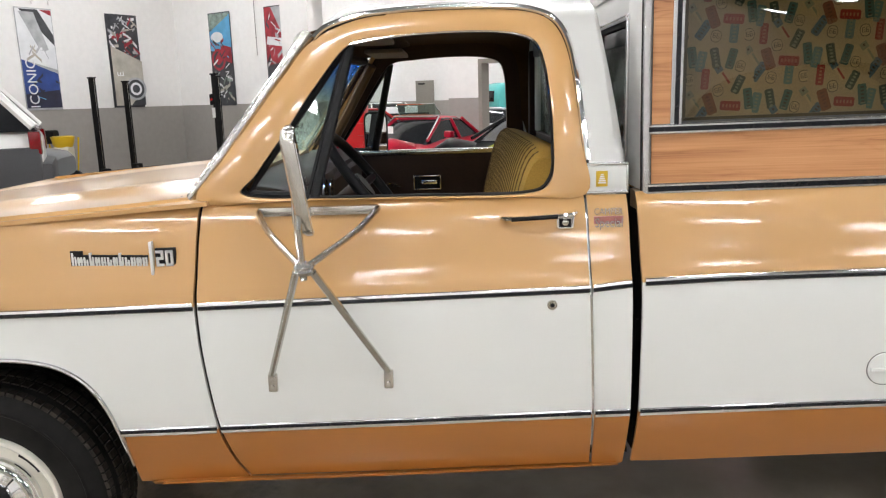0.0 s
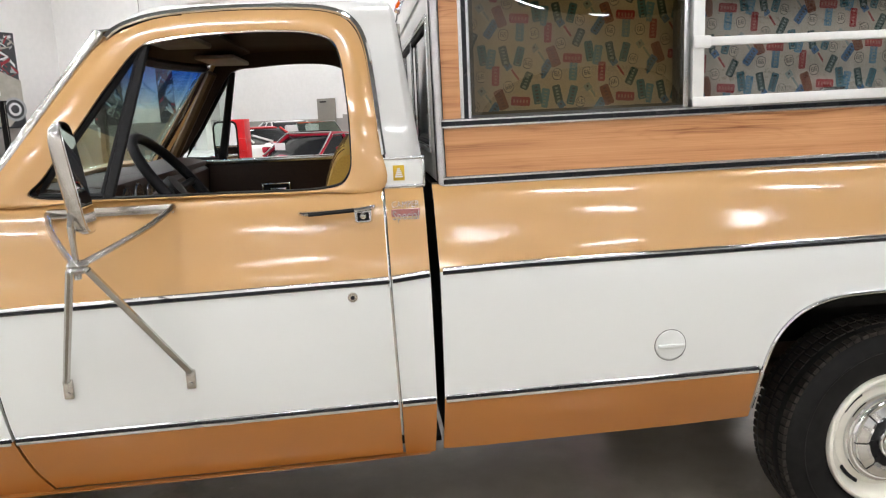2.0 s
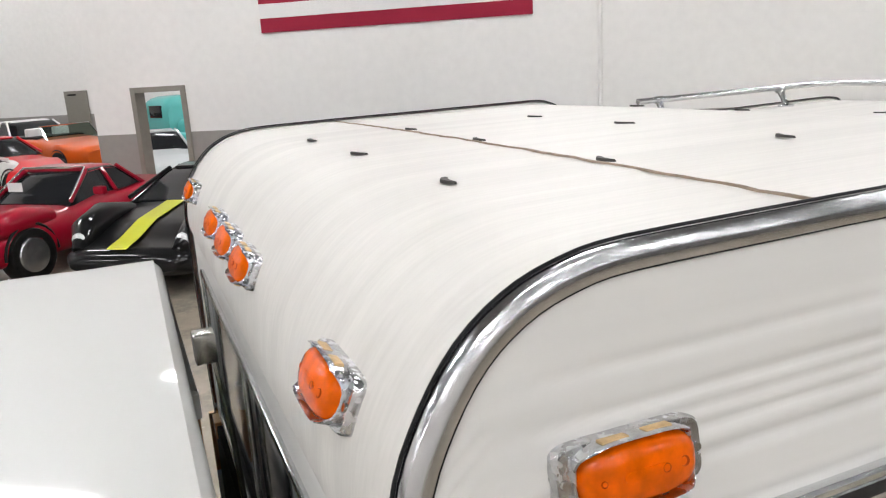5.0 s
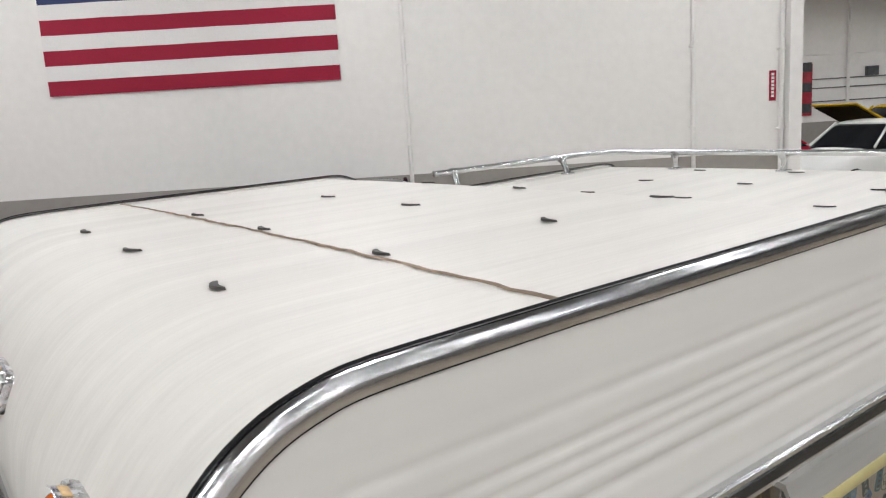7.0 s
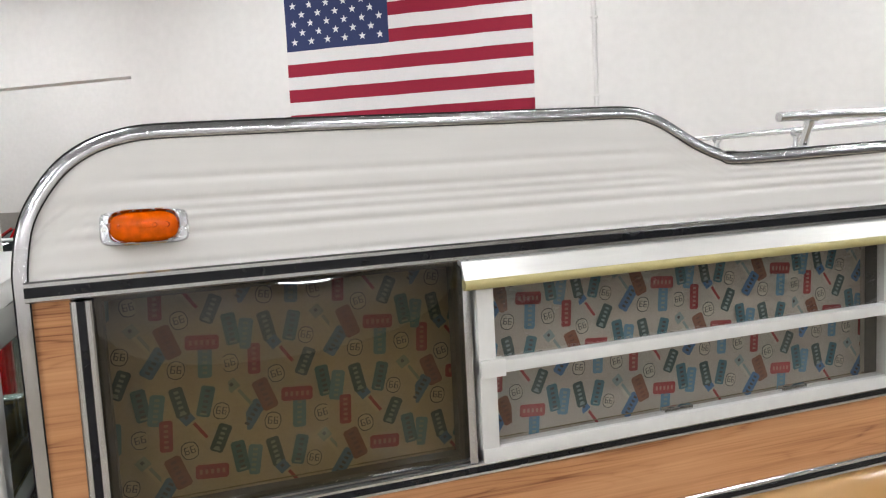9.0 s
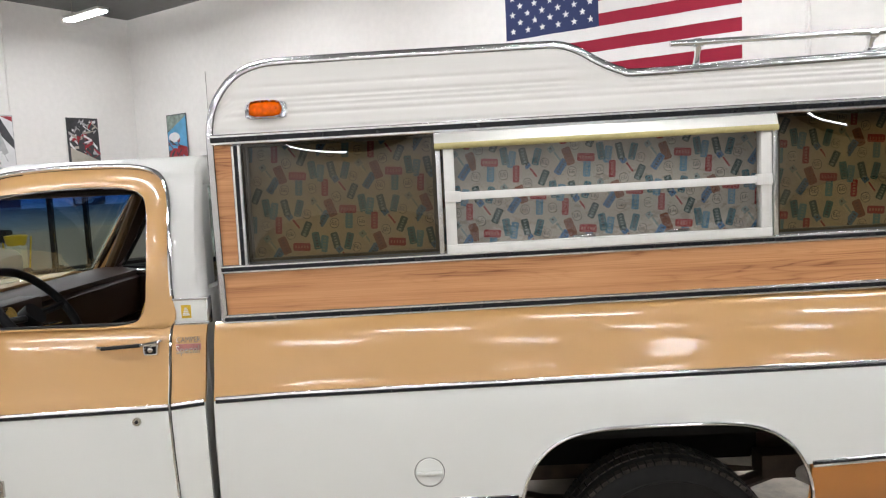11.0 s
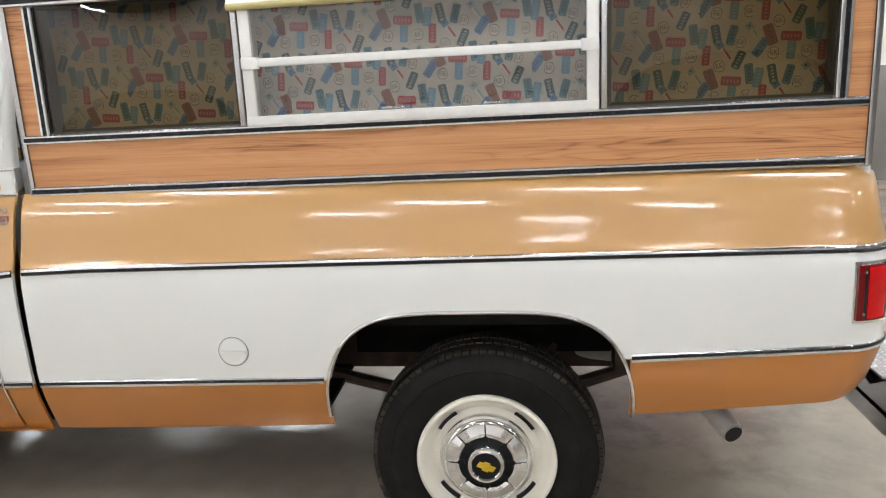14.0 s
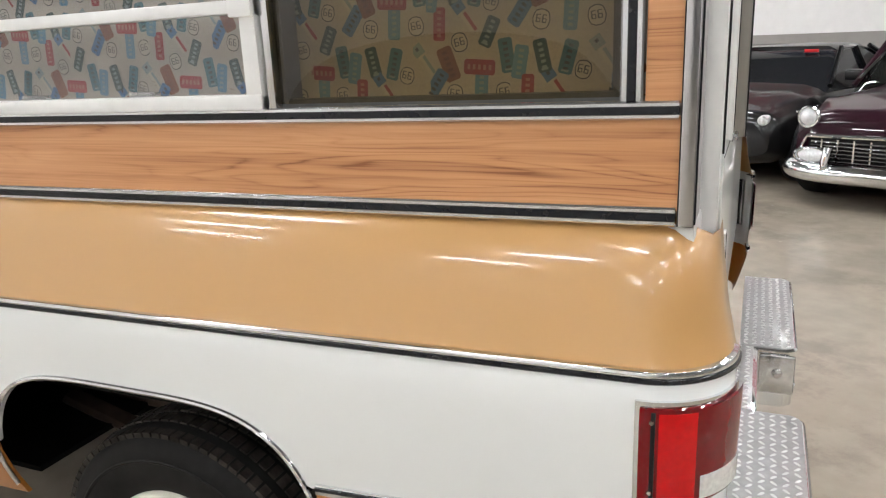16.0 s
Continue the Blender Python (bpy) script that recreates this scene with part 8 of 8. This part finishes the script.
for k, (x, y, top_z) in enumerate(((-7.74, 16.66, 2.12), (-7.57, 17.97, 2.06), (-5.2, 17.1, 2.14), (-4.95, 16.4, 2.06))):
    lp = thing("lift_post", "slim black steel post of a four-post car lift", "car lift", "lift posts", Matrix.Translation((x, y, 0)) @ Matrix.Rotation(math.radians(-34), 4, "Z"))
    bm = bmesh.new()
    cube(bm, (-0.055, -0.05, 0.02), (0.055, -0.038, top_z), 0.003)
    cube(bm, (-0.055, -0.038, 0.02), (-0.043, 0.05, top_z), 0.003)
    cube(bm, (0.043, -0.038, 0.02), (0.055, 0.05, top_z), 0.003)
    part("channel", bm, DARK, lp)
    part("top_cap", boxed((-0.075, -0.065, top_z), (0.075, 0.065, top_z + 0.03), 0.004), DARK, lp)
    part("base_plate", boxed((-0.16, -0.16, 0), (0.16, 0.16, 0.02), 0.003), DARK, lp)
    part("foot_box", boxed((0.07, -0.12, 0.02), (0.26, 0.06, 0.17), 0.02), DARK, lp, "black foot with a caster")
    part("caster", turned([(-0.02, 0.001), (-0.02, 0.06), (0.02, 0.06), (0.02, 0.001)], 16, centre=(0.27, -0.10, 0.06)), BLACK, lp)
    part("lift_cable", tube([(0.075, 0, 0.1), (0.075, 0, top_z)], 0.005, 6), STEEL, lp)
    if k == 2:
        part("control_box", boxed((-0.04, -0.15, 1.48), (0.13, -0.052, 1.72), 0.01), DARK, lp, "black control box")
        part("notice", boxed((-0.10, -0.058, 1.20), (0.20, -0.052, 1.42), 0.001), FLAGW, lp, "white notice sheet")
        part("red_knob", turned([(-0.175, 0.02), (-0.15, 0.024)], 12, centre=(0.04, 0, 1.60)), PAINT["red"], lp)
rw = thing("lift_runway", "grey steel runway of the car lift lying low", "car lift", m=Matrix.Translation((-6.0, 15.5, 0)) @ Matrix.Rotation(math.radians(56), 4, "Z"))
for k in (-0.8, 0.35):
    part("track", boxed((-1.3, k, 0.12), (1.3, k + 0.45, 0.22), 0.01), DARK, rw)
for k in (-1.2, 1.1):
    part("cross_beam", boxed((k, -1.0, 0), (k + 0.1, 1.0, 0.12), 0.01), DARK, rw)
mb = thing("pressure_washer", "yellow wheeled cleaning machine with a black motor on top", "machine", m=Matrix.Translation((-8.15, 15.9, 0)))
bm = boxed((-0.17, -0.14, 0.20), (0.17, 0.14, 0.72), 0.05)
part("tank", bm, PAINT["cream"], mb)
part("hopper", loops([[Vector((r * math.cos(a), r * 0.8 * math.sin(a), z)) for a in [2 * math.pi * k / 20 for k in range(20)]] for z, r in ((0.70, 0.18), (0.78, 0.22), (0.92, 0.25), (0.94, 0.20))]), PAINT["yellow"], mb, "yellow hopper")
part("motor", boxed((-0.42, -0.12, 0.78), (-0.12, 0.14, 1.06), 0.05), DARK, mb)
part("frame", tube([(-0.30, 0, 0.85), (-0.25, 0, 0.3), (0.25, 0.0, 0.16), (0.34, 0, 0.9)], 0.02, 8), PAINT["yellow"], mb)
for sx in (-0.2, 0.28):
    part("wheel", turned([(-0.03, 0.001), (-0.03, 0.11), (0.03, 0.11), (0.03, 0.001)], 16, centre=(sx, -0.14, 0.11)), BLACK, mb)
rp_ = thing("red_post", "bright red steel lift column beside the truck", "car lift", m=Matrix.Translation((-1.05, 8.78, 0)) @ Matrix.Rotation(math.radians(-10), 4, "Z"))
part("column", boxed((-0.115, -0.10, 0), (0.115, 0.10, 1.47), 0.008), PAINT["red"], rp_)
part("release_box", boxed((0.05, -0.17, 1.12), (0.14, -0.12, 1.26), 0.01), PAINT["red"], rp_)
part("base_plate", boxed((-0.25, -0.25, 0), (0.25, 0.25, 0.02), 0.004), PAINT["red"], rp_)
# the next hall, past the end of the flag wall
c, X = car("white car in the next hall", parked(8.1, 17.0, -75), PAINT["white"], 4.6, 1.85, 1.62, 1.10, 1.15, (0.30, 0.42), (0.68, 0.86), 1.0, 0.8)
c, X = car("yellow car with its hood raised in the next hall", parked(11.0, 20.4, -78), PAINT["yellow"], 4.6, 1.85, 1.85, 1.25, 1.35, (0.30, 0.42), (0.68, 0.86), 1.0, 0.8)
part("raised_hood", sheet(lambda u, v: (X(0.28) - 1.25 * u, (v - 0.5) * 1.5, 1.3 + 0.62 * u), 6, 4, (0.02, 0, 0.03)), PAINT["yellow"], c, "raised yellow hood")
part("hood_lining", sheet(lambda u, v: (X(0.28) - 0.03 - 1.18 * u, (v - 0.5) * 1.4, 1.275 + 0.585 * u), 6, 4, (0.01, 0, 0.01)), DARK, c, "black lining under the hood")
car("dark red car in the next hall", parked(10.4, 21.4, 80), PAINT["maroon"], 4.5, 1.8, 1.4, 0.95, 1.0, (0.30, 0.42), (0.68, 0.86), 1.0, 0.8)
